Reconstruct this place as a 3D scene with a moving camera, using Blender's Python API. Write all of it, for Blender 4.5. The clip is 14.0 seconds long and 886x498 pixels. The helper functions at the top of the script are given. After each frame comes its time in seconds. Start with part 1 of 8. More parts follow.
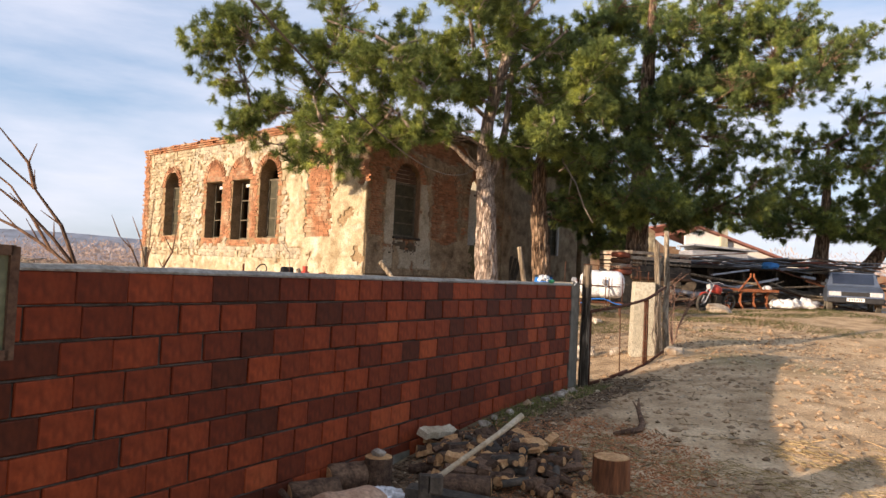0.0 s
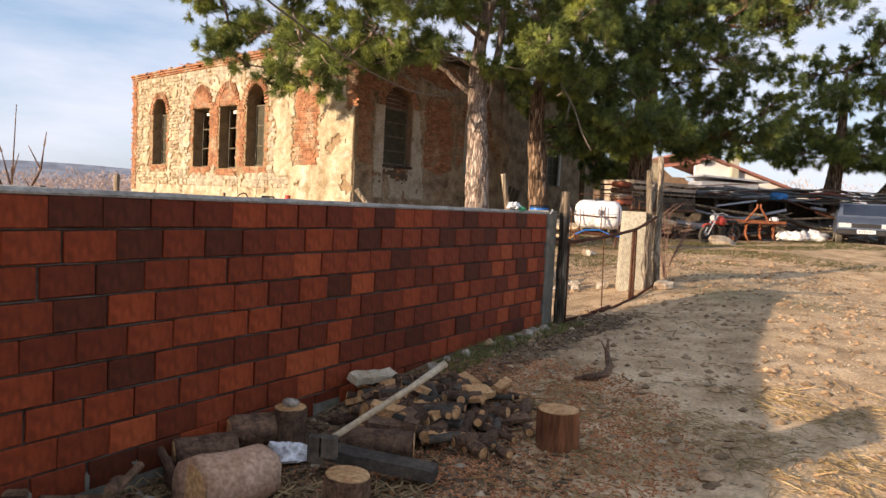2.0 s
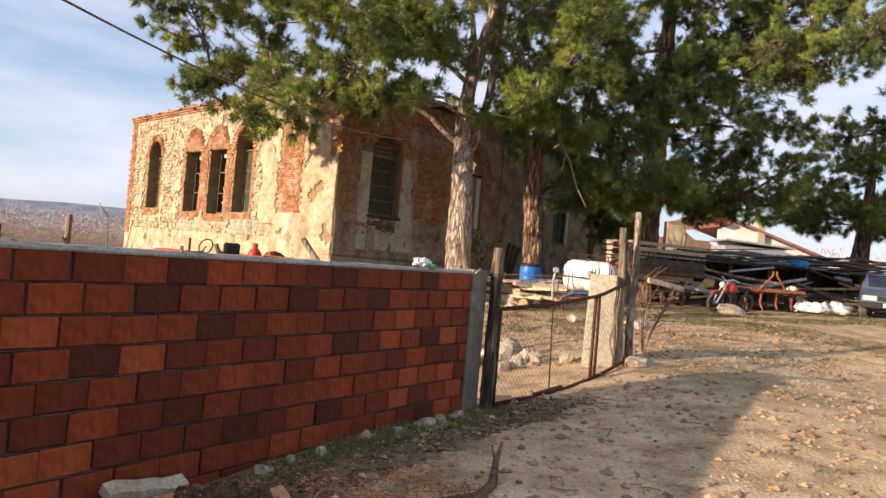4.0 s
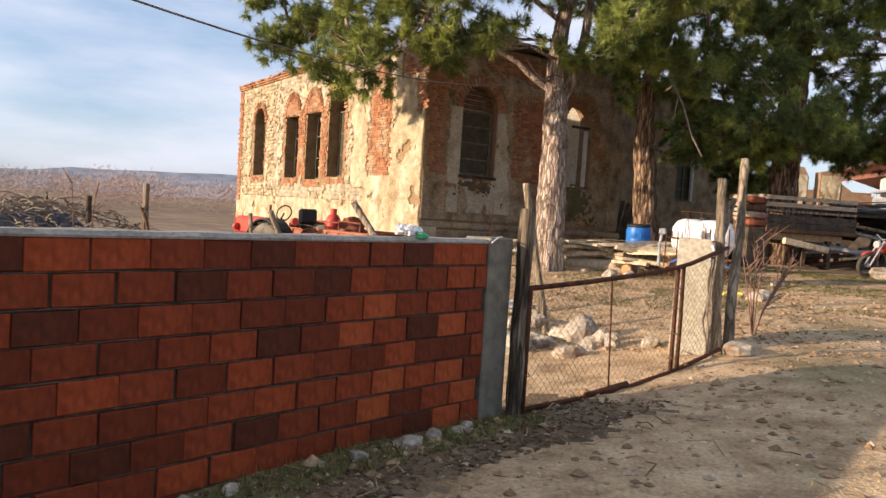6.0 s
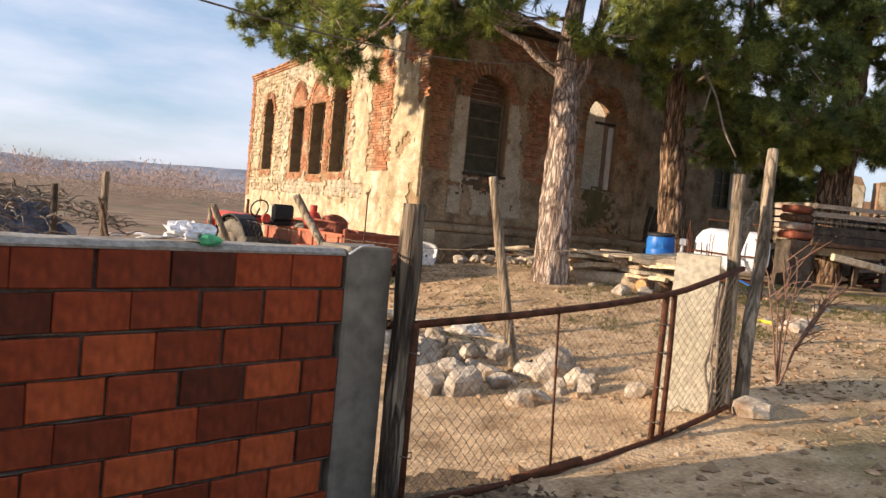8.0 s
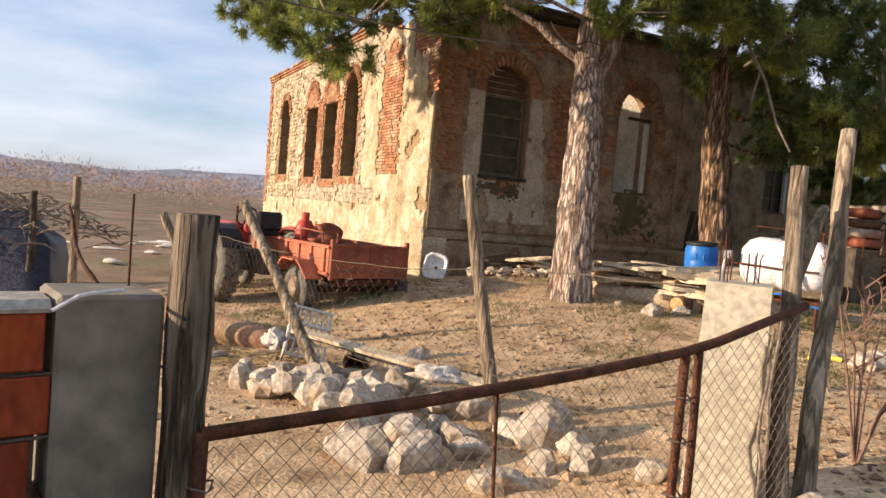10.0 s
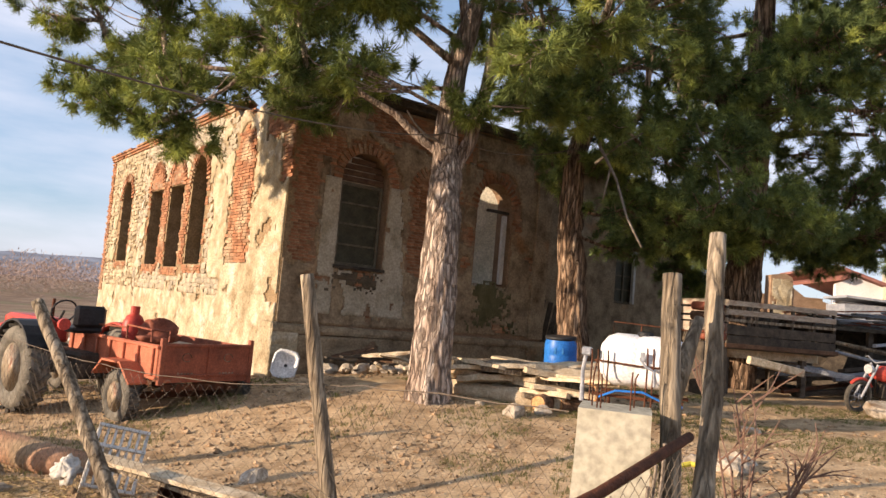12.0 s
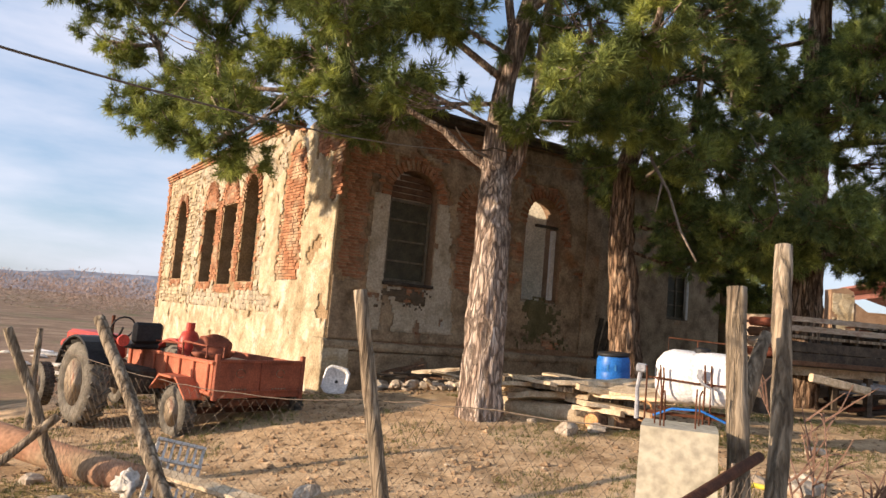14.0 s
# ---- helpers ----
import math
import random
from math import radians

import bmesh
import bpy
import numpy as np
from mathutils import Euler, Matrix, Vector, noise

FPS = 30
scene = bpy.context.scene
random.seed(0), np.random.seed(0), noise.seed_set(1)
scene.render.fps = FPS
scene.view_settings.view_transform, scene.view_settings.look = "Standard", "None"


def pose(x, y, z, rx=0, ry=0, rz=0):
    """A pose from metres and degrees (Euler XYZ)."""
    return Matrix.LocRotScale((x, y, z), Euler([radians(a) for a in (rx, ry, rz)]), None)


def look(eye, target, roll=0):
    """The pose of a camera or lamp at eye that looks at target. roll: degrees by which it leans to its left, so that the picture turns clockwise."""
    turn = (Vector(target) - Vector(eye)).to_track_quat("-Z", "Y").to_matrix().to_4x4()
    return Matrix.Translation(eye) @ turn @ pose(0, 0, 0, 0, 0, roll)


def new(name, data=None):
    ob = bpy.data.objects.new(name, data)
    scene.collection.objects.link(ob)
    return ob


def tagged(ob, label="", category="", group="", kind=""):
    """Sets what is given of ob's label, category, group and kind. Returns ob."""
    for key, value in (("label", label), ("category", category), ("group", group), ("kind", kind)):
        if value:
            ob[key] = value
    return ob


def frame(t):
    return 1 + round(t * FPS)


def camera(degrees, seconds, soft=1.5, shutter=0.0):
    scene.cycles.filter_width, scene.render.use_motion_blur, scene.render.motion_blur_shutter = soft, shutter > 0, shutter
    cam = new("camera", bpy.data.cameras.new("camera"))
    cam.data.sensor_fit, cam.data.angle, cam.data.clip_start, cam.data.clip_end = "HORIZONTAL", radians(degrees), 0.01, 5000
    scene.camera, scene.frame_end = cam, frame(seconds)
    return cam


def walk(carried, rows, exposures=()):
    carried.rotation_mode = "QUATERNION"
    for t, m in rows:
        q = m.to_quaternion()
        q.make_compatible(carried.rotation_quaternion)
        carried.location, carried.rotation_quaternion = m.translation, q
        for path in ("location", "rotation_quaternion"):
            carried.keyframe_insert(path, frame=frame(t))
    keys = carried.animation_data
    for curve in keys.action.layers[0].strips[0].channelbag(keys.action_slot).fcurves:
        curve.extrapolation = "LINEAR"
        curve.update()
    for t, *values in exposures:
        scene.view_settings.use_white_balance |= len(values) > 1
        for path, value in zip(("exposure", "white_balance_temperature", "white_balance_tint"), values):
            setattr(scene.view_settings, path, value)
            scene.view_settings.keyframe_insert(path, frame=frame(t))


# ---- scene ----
cam = camera(63.3, 14.0)
PATH = [
    (0, (0.004, -0.066, 1.665), (0.002, 1.933, 1.734), 2.8),
    (0.5, (0.159, -0.027, 1.685), (0.064, 1.966, 1.822), 3.9),
    (1, (0.279, 0.074, 1.631), (0.163, 2.069, 1.719), 3.5),
    (1.5, (0.405, 0.342, 1.553), (0.286, 2.336, 1.452), 2.2),
    (2, (0.591, 0.784, 1.633), (0.568, 2.78, 1.512), 2.9),
    (2.5, (0.878, 1.217, 1.607), (0.857, 3.215, 1.53), 3.4),
    (3, (1.212, 1.564, 1.704), (1.136, 3.563, 1.703), 4.5),
    (3.2, (1.346, 1.72, 1.693), (1.253, 3.717, 1.73), 5.0),
    (5.3, (2.442, 3.376, 1.782), (2.255, 5.367, 1.746), 3.5),
    (5.5, (2.514, 3.569, 1.76), (2.281, 5.554, 1.706), 3.7),
    (6, (2.716, 4.074, 1.829), (2.239, 6.013, 1.72), 3.7),
    (6.5, (2.892, 4.607, 1.831), (2.316, 6.52, 1.726), 5.2),
    (7, (3.105, 5.118, 1.842), (2.514, 7.027, 1.762), 4.5),
    (7.5, (3.238, 5.634, 1.888), (2.649, 7.543, 1.797), 5.0),
    (7.7, (3.247, 5.873, 1.866), (2.661, 7.783, 1.759), 5.2),
    (9.8, (3.368, 7.973, 1.942), (2.692, 9.852, 1.822), 5.8),
    (10, (3.374, 8.103, 1.953), (2.665, 9.97, 1.845), 5.0),
    (10.5, (3.471, 8.46, 2.06), (2.758, 10.329, 2.078), 3.9),
    (11, (3.453, 8.672, 2.078), (2.964, 10.609, 2.183), 4.4),
    (11.5, (3.354, 8.819, 2.098), (2.973, 10.777, 2.241), 4.8),
    (12, (3.281, 8.847, 2.099), (2.915, 10.807, 2.262), 5.0),
    (12.5, (3.271, 8.85, 2.103), (2.934, 10.811, 2.308), 4.9),
    (13, (3.292, 8.849, 2.104), (3.064, 10.818, 2.37), 4.2),
    (13.5, (3.257, 8.879, 2.089), (2.868, 10.826, 2.333), 4.5),
    (14, (3.232, 8.873, 2.087), (2.737, 10.8, 2.284), 4.9),
]
walk(cam, [(t, look(eye, target, roll)) for t, eye, target, roll in PATH], [(0, 0.76, 7000, 20), (14, 0.76, 7000, 20)])
# world, sun
SUN_TO = Vector((-3.75, -2.4, 0.98)).normalized()
world = bpy.data.worlds.new("world")
scene.world = world
world.use_nodes = True


def make_world():
    nt = world.node_tree
    n, l = nt.nodes, nt.links
    bg = n["Background"]
    bg.inputs[1].default_value = 0.108
    sky = n.new("ShaderNodeTexSky")
    sky.sky_type = "NISHITA"
    sky.sun_disc = False
    sky.sun_elevation = radians(13.0)
    sky.sun_rotation = radians(237)
    sky.dust_density = 0.6
    sky.ozone_density = 2.0
    co = n.new("ShaderNodeTexCoord")
    mp = n.new("ShaderNodeMapping")
    mp.inputs["Scale"].default_value = (1.0, 1.4, 5.0)
    nz = n.new("ShaderNodeTexNoise")
    nz.inputs["Scale"].default_value = 1.7
    nz.inputs["Detail"].default_value = 9
    nz.inputs["Roughness"].default_value = 0.55
    rp = n.new("ShaderNodeValToRGB")
    rp.color_ramp.elements[0].position = 0.37
    rp.color_ramp.elements[1].position = 0.66
    mx = n.new("ShaderNodeMixRGB")
    mx.inputs["Color2"].default_value = (4.9, 5.45, 6.3, 1)
    ml = n.new("ShaderNodeMath")
    ml.operation = "MULTIPLY"
    ml.inputs[1].default_value = 0.85
    l.new(co.outputs["Generated"], mp.inputs[0])
    l.new(mp.outputs[0], nz.inputs["Vector"])
    l.new(nz.outputs["Fac"], rp.inputs[0])
    l.new(rp.outputs[0], ml.inputs[0])
    l.new(ml.outputs[0], mx.inputs["Fac"])
    air = n.new("ShaderNodeMixRGB")
    air.inputs["Fac"].default_value = 0.5
    air.inputs["Color2"].default_value = (2.2, 3.65, 5.6, 1)
    l.new(sky.outputs[0], air.inputs["Color1"])
    l.new(air.outputs[0], mx.inputs["Color1"])
    l.new(mx.outputs[0], bg.inputs[0])


make_world()
sun = new("sun", bpy.data.lights.new("sun", "SUN"))
sun.data.energy = 5.0
sun.data.angle = radians(0.5)
sun.data.color = (1.0, 0.85, 0.64)
sun.matrix_world = look(SUN_TO * 60, (0, 0, 0))


# materials
def material(name, colors, scale=6.0, rough=0.85, metal=0.0, bump=0.3, fine=60.0, stretch=(1, 1, 1), crack=0.0, crack_depth=0.9, vary=0.0, island=False,
             stain=None, stain_scale=0.7, stain_at=0.5, translucent=0.0, dist=0.02, coords="Object"):
    """Noise between colours at two sizes, with relief, an optional stain and a brightness that varies object by object."""
    m = bpy.data.materials.new(name)
    m.use_nodes = True
    n, l = m.node_tree.nodes, m.node_tree.links
    b = n["Principled BSDF"]
    co = n.new("ShaderNodeTexCoord")
    mp = n.new("ShaderNodeMapping")
    mp.inputs["Scale"].default_value = stretch
    l.new(co.outputs[coords], mp.inputs[0])
    nz = n.new("ShaderNodeTexNoise")
    nz.inputs["Scale"].default_value = scale
    nz.inputs["Detail"].default_value = 6
    nz.inputs["Roughness"].default_value = 0.62
    l.new(mp.outputs[0], nz.inputs["Vector"])
    rp = n.new("ShaderNodeValToRGB")
    e = rp.color_ramp.elements
    e[0].position, e[1].position = 0.32, 0.68
    e[0].color, e[1].color = (*colors[0], 1), (*colors[-1], 1)
    for i, c in enumerate(colors[1:-1]):
        e.new(0.32 + 0.36 * (i + 1) / (len(colors) - 1)).color = (*c, 1)
    l.new(nz.outputs["Fac"], rp.inputs[0])
    out = rp.outputs[0]
    fn = n.new("ShaderNodeTexNoise")
    fn.inputs["Scale"].default_value = fine
    fn.inputs["Detail"].default_value = 4
    l.new(mp.outputs[0], fn.inputs["Vector"])
    if stain:
        sn = n.new("ShaderNodeTexNoise")
        sn.inputs["Scale"].default_value = stain_scale
        sn.inputs["Detail"].default_value = 7
        l.new(co.outputs[coords], sn.inputs["Vector"])
        sr = n.new("ShaderNodeMapRange")
        sr.inputs[1].default_value, sr.inputs[2].default_value = stain_at, stain_at + 0.16
        l.new(sn.outputs["Fac"], sr.inputs[0])
        mx = n.new("ShaderNodeMixRGB")
        mx.inputs["Color2"].default_value = (*stain, 1)
        l.new(sr.outputs[0], mx.inputs["Fac"])
        l.new(out, mx.inputs["Color1"])
        out = mx.outputs[0]
    crk = None
    if crack:
        dn = n.new("ShaderNodeVectorMath")
        dn.operation = "MULTIPLY_ADD"
        dn.inputs[1].default_value = (0.14, 0.14, 0.10)
        l.new(nz.outputs["Color"], dn.inputs[0])
        l.new(mp.outputs[0], dn.inputs[2])
        vo = n.new("ShaderNodeTexVoronoi")
        vo.feature = "DISTANCE_TO_EDGE"
        vo.inputs["Scale"].default_value = crack
        l.new(dn.outputs[0], vo.inputs["Vector"])
        crk = n.new("ShaderNodeMapRange")
        crk.inputs[1].default_value, crk.inputs[2].default_value = 0.0, 0.16
        crk.inputs[3].default_value, crk.inputs[4].default_value = 0.0, 1.0
        l.new(vo.outputs["Distance"], crk.inputs[0])
        cm = n.new("ShaderNodeMixRGB")
        cm.inputs["Color1"].default_value = (*[c * 0.45 for c in colors[0]], 1)
        keep = n.new("ShaderNodeMapRange")
        keep.inputs[3].default_value = 1 - crack_depth
        l.new(crk.outputs[0], keep.inputs[0])
        l.new(keep.outputs[0], cm.inputs["Fac"])
        l.new(out, cm.inputs["Color2"])
        out = cm.outputs[0]
    # fine grain in the colour
    gr = n.new("ShaderNodeMapRange")
    gr.inputs[1].default_value, gr.inputs[2].default_value = 0.3, 0.7
    gr.inputs[3].default_value, gr.inputs[4].default_value = 0.72, 1.22
    l.new(fn.outputs["Fac"], gr.inputs[0])
    hs = n.new("ShaderNodeHueSaturation")
    l.new(out, hs.inputs["Color"])
    if vary:
        src = n.new("ShaderNodeNewGeometry").outputs["Random Per Island"] if island else n.new("ShaderNodeObjectInfo").outputs["Random"]
        vr = n.new("ShaderNodeMapRange")
        vr.inputs[3].default_value, vr.inputs[4].default_value = 1 - vary, 1 + vary
        l.new(src, vr.inputs[0])
        mu = n.new("ShaderNodeMath")
        mu.operation = "MULTIPLY"
        l.new(vr.outputs[0], mu.inputs[0])
        l.new(gr.outputs[0], mu.inputs[1])
        l.new(mu.outputs[0], hs.inputs["Value"])
    else:
        l.new(gr.outputs[0], hs.inputs["Value"])
    l.new(hs.outputs[0], b.inputs["Base Color"])
    b.inputs["Roughness"].default_value = rough
    b.inputs["Metallic"].default_value = metal
    b.inputs["Specular IOR Level"].default_value = 0.25
    if bump:
        ad = n.new("ShaderNodeMath")
        ad.operation = "MULTIPLY_ADD"
        ad.inputs[1].default_value = 0.5
        l.new(fn.outputs["Fac"], ad.inputs[0])
        l.new(nz.outputs["Fac"], ad.inputs[2])
        bp = n.new("ShaderNodeBump")
        bp.inputs["Strength"].default_value = bump
        bp.inputs["Distance"].default_value = dist
        if crk:
            a2 = n.new("ShaderNodeMath")
            a2.operation = "ADD"
            l.new(ad.outputs[0], a2.inputs[0])
            l.new(crk.outputs[0], a2.inputs[1])
            l.new(a2.outputs[0], bp.inputs["Height"])
        else:
            l.new(ad.outputs[0], bp.inputs["Height"])
        l.new(bp.outputs[0], b.inputs["Normal"])
    if translucent:
        tr = n.new("ShaderNodeBsdfTranslucent")
        l.new(hs.outputs[0], tr.inputs[0])
        ms = n.new("ShaderNodeMixShader")
        ms.inputs[0].default_value = translucent
        l.new(b.outputs[0], ms.inputs[1])
        l.new(tr.outputs[0], ms.inputs[2])
        l.new(ms.outputs[0], n["Material Output"].inputs[0])
    return m


M_DIRT = material("dirt", [(0.26, 0.165, 0.086), (0.47, 0.32, 0.182), (0.62, 0.445, 0.27)], 2.3, 0.95, 0, 0.9, 34, stain=(0.20, 0.165, 0.07), stain_scale=0.28, stain_at=0.58, dist=0.04)
# mossy earth by the wall, darkened further to deepen the shade there
M_SHADED_EARTH = material("shaded_trodden_earth", [(0.08, 0.054, 0.03), (0.17, 0.115, 0.066), (0.26, 0.18, 0.105)], 2.6, 0.9, 0, 0.9, 34, stain=(0.10, 0.105, 0.04), stain_scale=0.9, stain_at=0.54, dist=0.04)
M_BLOCK = material("hollow_block", [(0.178, 0.029, 0.0082), (0.240, 0.041, 0.0105)], 2.2, 0.72, 0, 0.10, 24, stretch=(1.3, 1, 0.8), vary=0.16, stain=(0.28, 0.066, 0.024), stain_scale=2.3, stain_at=0.62)


def fired_shades(m):
    """Each block its own shade: most brick red, about one in six fired dark brown, a few orange."""
    n, l = m.node_tree.nodes, m.node_tree.links
    b = n["Principled BSDF"]
    src = b.inputs["Base Color"].links[0].from_socket
    oi = n.new("ShaderNodeObjectInfo")
    rp = n.new("ShaderNodeValToRGB")
    rp.color_ramp.interpolation = "CONSTANT"
    e = rp.color_ramp.elements
    e[0].position, e[0].color = 0.0, (0.46, 0.56, 0.64, 1)
    e[1].position, e[1].color = 0.12, (0.68, 0.68, 0.70, 1)
    for p, c in ((0.28, (0.86, 0.86, 0.86)), (0.5, (1.0, 1.0, 1.0)), (0.78, (1.14, 1.14, 1.08)), (0.94, (1.35, 1.5, 1.5))):
        e.new(p).color = (*c, 1)
    mx = n.new("ShaderNodeMixRGB")
    mx.blend_type = "MULTIPLY"
    mx.inputs["Fac"].default_value = 1
    l.new(oi.outputs["Random"], rp.inputs[0])
    l.new(src, mx.inputs["Color1"])
    l.new(rp.outputs[0], mx.inputs["Color2"])
    l.new(mx.outputs[0], b.inputs["Base Color"])


fired_shades(M_BLOCK)
M_MORTAR = material("mortar", [(0.040, 0.026, 0.018), (0.115, 0.086, 0.066)], 7, 0.95, 0, 0.8, 60)
M_CONCRETE = material("concrete", [(0.15, 0.135, 0.105), (0.23, 0.205, 0.16)], 1.6, 0.9, 0, 0.2, 11, stain=(0.13, 0.12, 0.075), stain_scale=1.3, stain_at=0.58)
M_CONC_OLD = material("weathered_concrete", [(0.38, 0.345, 0.255), (0.44, 0.405, 0.32)], 2, 0.95, 0, 0.12, 25, stain=(0.36, 0.335, 0.20), stain_scale=0.6, stain_at=0.56)
# one house, two plasters: the shaded side's is coloured darker than the sunlit side's
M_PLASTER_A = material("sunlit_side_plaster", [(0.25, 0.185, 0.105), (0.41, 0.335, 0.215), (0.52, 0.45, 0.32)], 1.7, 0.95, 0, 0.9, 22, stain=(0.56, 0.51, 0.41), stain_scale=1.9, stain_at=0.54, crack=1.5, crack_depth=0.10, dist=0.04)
M_PLASTER_B = material("shaded_side_plaster", [(0.12, 0.080, 0.045), (0.28, 0.205, 0.13), (0.40, 0.31, 0.20)], 1.9, 0.95, 0, 0.8, 22, stain=(0.36, 0.17, 0.07), stain_scale=0.9, stain_at=0.60)
M_PLASTER_LIGHT = material("pale_lime_plaster", [(0.33, 0.28, 0.20), (0.46, 0.40, 0.31)], 2.0, 0.95, 0, 0.2, 24, stain=(0.20, 0.165, 0.105), stain_scale=1.6, stain_at=0.56)
M_RUBBLE_BED = material("rubble_mortar", [(0.20, 0.13, 0.065), (0.34, 0.24, 0.14)], 3, 0.95, 0, 1.0, 24, dist=0.05)
M_BRICK_BED = material("lime_joint", [(0.20, 0.12, 0.07), (0.33, 0.22, 0.14)], 3, 0.95, 0, 0.8, 30)
M_BRICK = material("old_brick", [(0.23, 0.095, 0.045), (0.38, 0.18, 0.095)], 2.2, 0.9, 0, 0.5, 40, vary=0.3, stain=(0.38, 0.27, 0.17), stain_scale=1.6, stain_at=0.50)
M_BRICK_J = material("old_brick_far", [(0.23, 0.095, 0.045), (0.38, 0.18, 0.095)], 2.2, 0.9, 0, 0.5, 40, vary=0.3, island=True, stain=(0.38, 0.27, 0.17), stain_scale=1.6, stain_at=0.50)
M_STONE = material("field_stone", [(0.30, 0.25, 0.17), (0.46, 0.40, 0.30)], 3, 0.9, 0, 0.6, 30, vary=0.22)
M_STONE_J = material("field_stone_far", [(0.30, 0.235, 0.14), (0.47, 0.39, 0.27)], 3, 0.9, 0, 0.6, 30, vary=0.26, island=True)
M_ROCK = material("loose_rock", [(0.25, 0.20, 0.145), (0.52, 0.46, 0.375)], 6, 0.9, 0, 0.8, 24, vary=0.3, stain=(0.20, 0.125, 0.07), stain_scale=3, stain_at=0.52)
M_BARK = material("pine_bark", [(0.18, 0.115, 0.082), (0.47, 0.36, 0.285), (0.68, 0.57, 0.48)], 10, 0.95, 0, 1.0, 45, stretch=(1, 1, 0.15), dist=0.06, crack=15, crack_depth=0.55)
M_BARK_RED = material("red_pine_bark", [(0.09, 0.05, 0.03), (0.32, 0.205, 0.13), (0.54, 0.40, 0.28)], 10, 0.95, 0, 1.0, 45, stretch=(1, 1, 0.14), dist=0.07, crack=10, crack_depth=0.8)
M_TWIG = material("dead_twig", [(0.12, 0.095, 0.075), (0.26, 0.215, 0.17)], 12, 0.9, 0, 0.3, 60)
M_DEADWOOD = material("grey_weathered_wood", [(0.12, 0.085, 0.055), (0.31, 0.245, 0.17), (0.46, 0.38, 0.28)], 11, 0.9, 0, 0.9, 60, stretch=(1, 1, 0.09), crack=15, crack_depth=0.6, stain=(0.13, 0.09, 0.06), stain_scale=5, stain_at=0.60)
# weathered wood again, cracked deeper, with the corner's shade in its colour
M_SHADEPOST = material("shaded_cracked_timber", [(0.07, 0.05, 0.034), (0.20, 0.155, 0.108), (0.34, 0.275, 0.195)], 14, 0.9, 0, 1.0, 60, stretch=(1, 1, 0.08), crack=16, crack_depth=0.8, dist=0.04)
M_DRYGRASS = material("dry_brown_grass", [(0.16, 0.095, 0.05), (0.38, 0.26, 0.13)], 8, 0.9, 0, 0, 30, vary=0.4, island=True)
M_FIELD = material("field_earth_and_grass", [(0.13, 0.075, 0.042), (0.22, 0.14, 0.085), (0.30, 0.21, 0.13)], 0.25, 0.95, 0, 0.8, 6, stain=(0.13, 0.13, 0.05), stain_scale=0.12, stain_at=0.53, dist=0.05)
M_CUTWOOD = material("fresh_cut_wood", [(0.42, 0.20, 0.08), (0.60, 0.36, 0.17)], 10, 0.85, 0, 0.3, 40)
M_PALEWOOD = material("pale_split_wood", [(0.42, 0.31, 0.19), (0.68, 0.57, 0.41)], 8, 0.85, 0, 0.5, 40, vary=0.2, stain=(0.30, 0.19, 0.10), stain_scale=4, stain_at=0.58)
M_LOGBARK = material("log_bark", [(0.05, 0.027, 0.017), (0.20, 0.115, 0.068)], 14, 0.95, 0, 0.9, 50, vary=0.4)
M_DARKWOOD = material("dark_old_wood", [(0.035, 0.028, 0.022), (0.12, 0.095, 0.07)], 6, 0.85, 0, 0.5, 40, vary=0.35)
M_WINDOWWOOD = material("faded_window_wood", [(0.075, 0.062, 0.042), (0.17, 0.145, 0.10)], 6, 0.8, 0, 0.4, 40)
M_WHITEWOOD = material("white_painted_wood", [(0.46, 0.44, 0.40), (0.62, 0.60, 0.55)], 6, 0.6, 0, 0.2, 40)
M_RUST = material("rusty_iron", [(0.05, 0.022, 0.012), (0.15, 0.055, 0.028)], 12, 0.75, 0.4, 0.5, 90)
M_WIRE = material("old_wire", [(0.10, 0.075, 0.055), (0.18, 0.145, 0.11)], 20, 0.7, 0.3, 0, 60)
M_ORANGE = material("faded_red_paint", [(0.36, 0.10, 0.05), (0.50, 0.16, 0.085)], 3, 0.6, 0, 0.15, 40, stain=(0.18, 0.06, 0.03), stain_scale=1.8, stain_at=0.55)
M_REDBROWN = material("rust_red_panel", [(0.20, 0.055, 0.03), (0.32, 0.10, 0.055)], 4, 0.65, 0, 0.15, 40, stain=(0.12, 0.04, 0.025), stain_scale=2.2, stain_at=0.56)
M_RED = material("tractor_red", [(0.42, 0.045, 0.03), (0.55, 0.08, 0.055)], 4, 0.45, 0, 0.1, 40)
M_TYRE = material("dusty_tyre", [(0.035, 0.033, 0.03), (0.13, 0.115, 0.09)], 5, 0.9, 0, 0.3, 40)
M_TYRE_WALL = material("dusty_tyre_wall", [(0.075, 0.068, 0.055), (0.20, 0.18, 0.145)], 5, 0.9, 0, 0.3, 40)
M_RIM = material("faded_rim", [(0.30, 0.22, 0.14), (0.50, 0.42, 0.32)], 6, 0.6, 0, 0.2, 40, stain=(0.25, 0.08, 0.03), stain_scale=4, stain_at=0.55)
M_BLACK = material("black_plastic", [(0.012, 0.012, 0.013), (0.03, 0.03, 0.032)], 5, 0.5, 0, 0.1, 40)
M_BLUE = material("blue_plastic", [(0.012, 0.12, 0.42), (0.02, 0.17, 0.52)], 3, 0.4, 0, 0.05, 40)
M_TANK = material("white_tank", [(0.66, 0.66, 0.66), (0.78, 0.78, 0.78)], 3, 0.45, 0, 0.05, 30, stain=(0.5, 0.42, 0.3), stain_scale=2.5, stain_at=0.64)
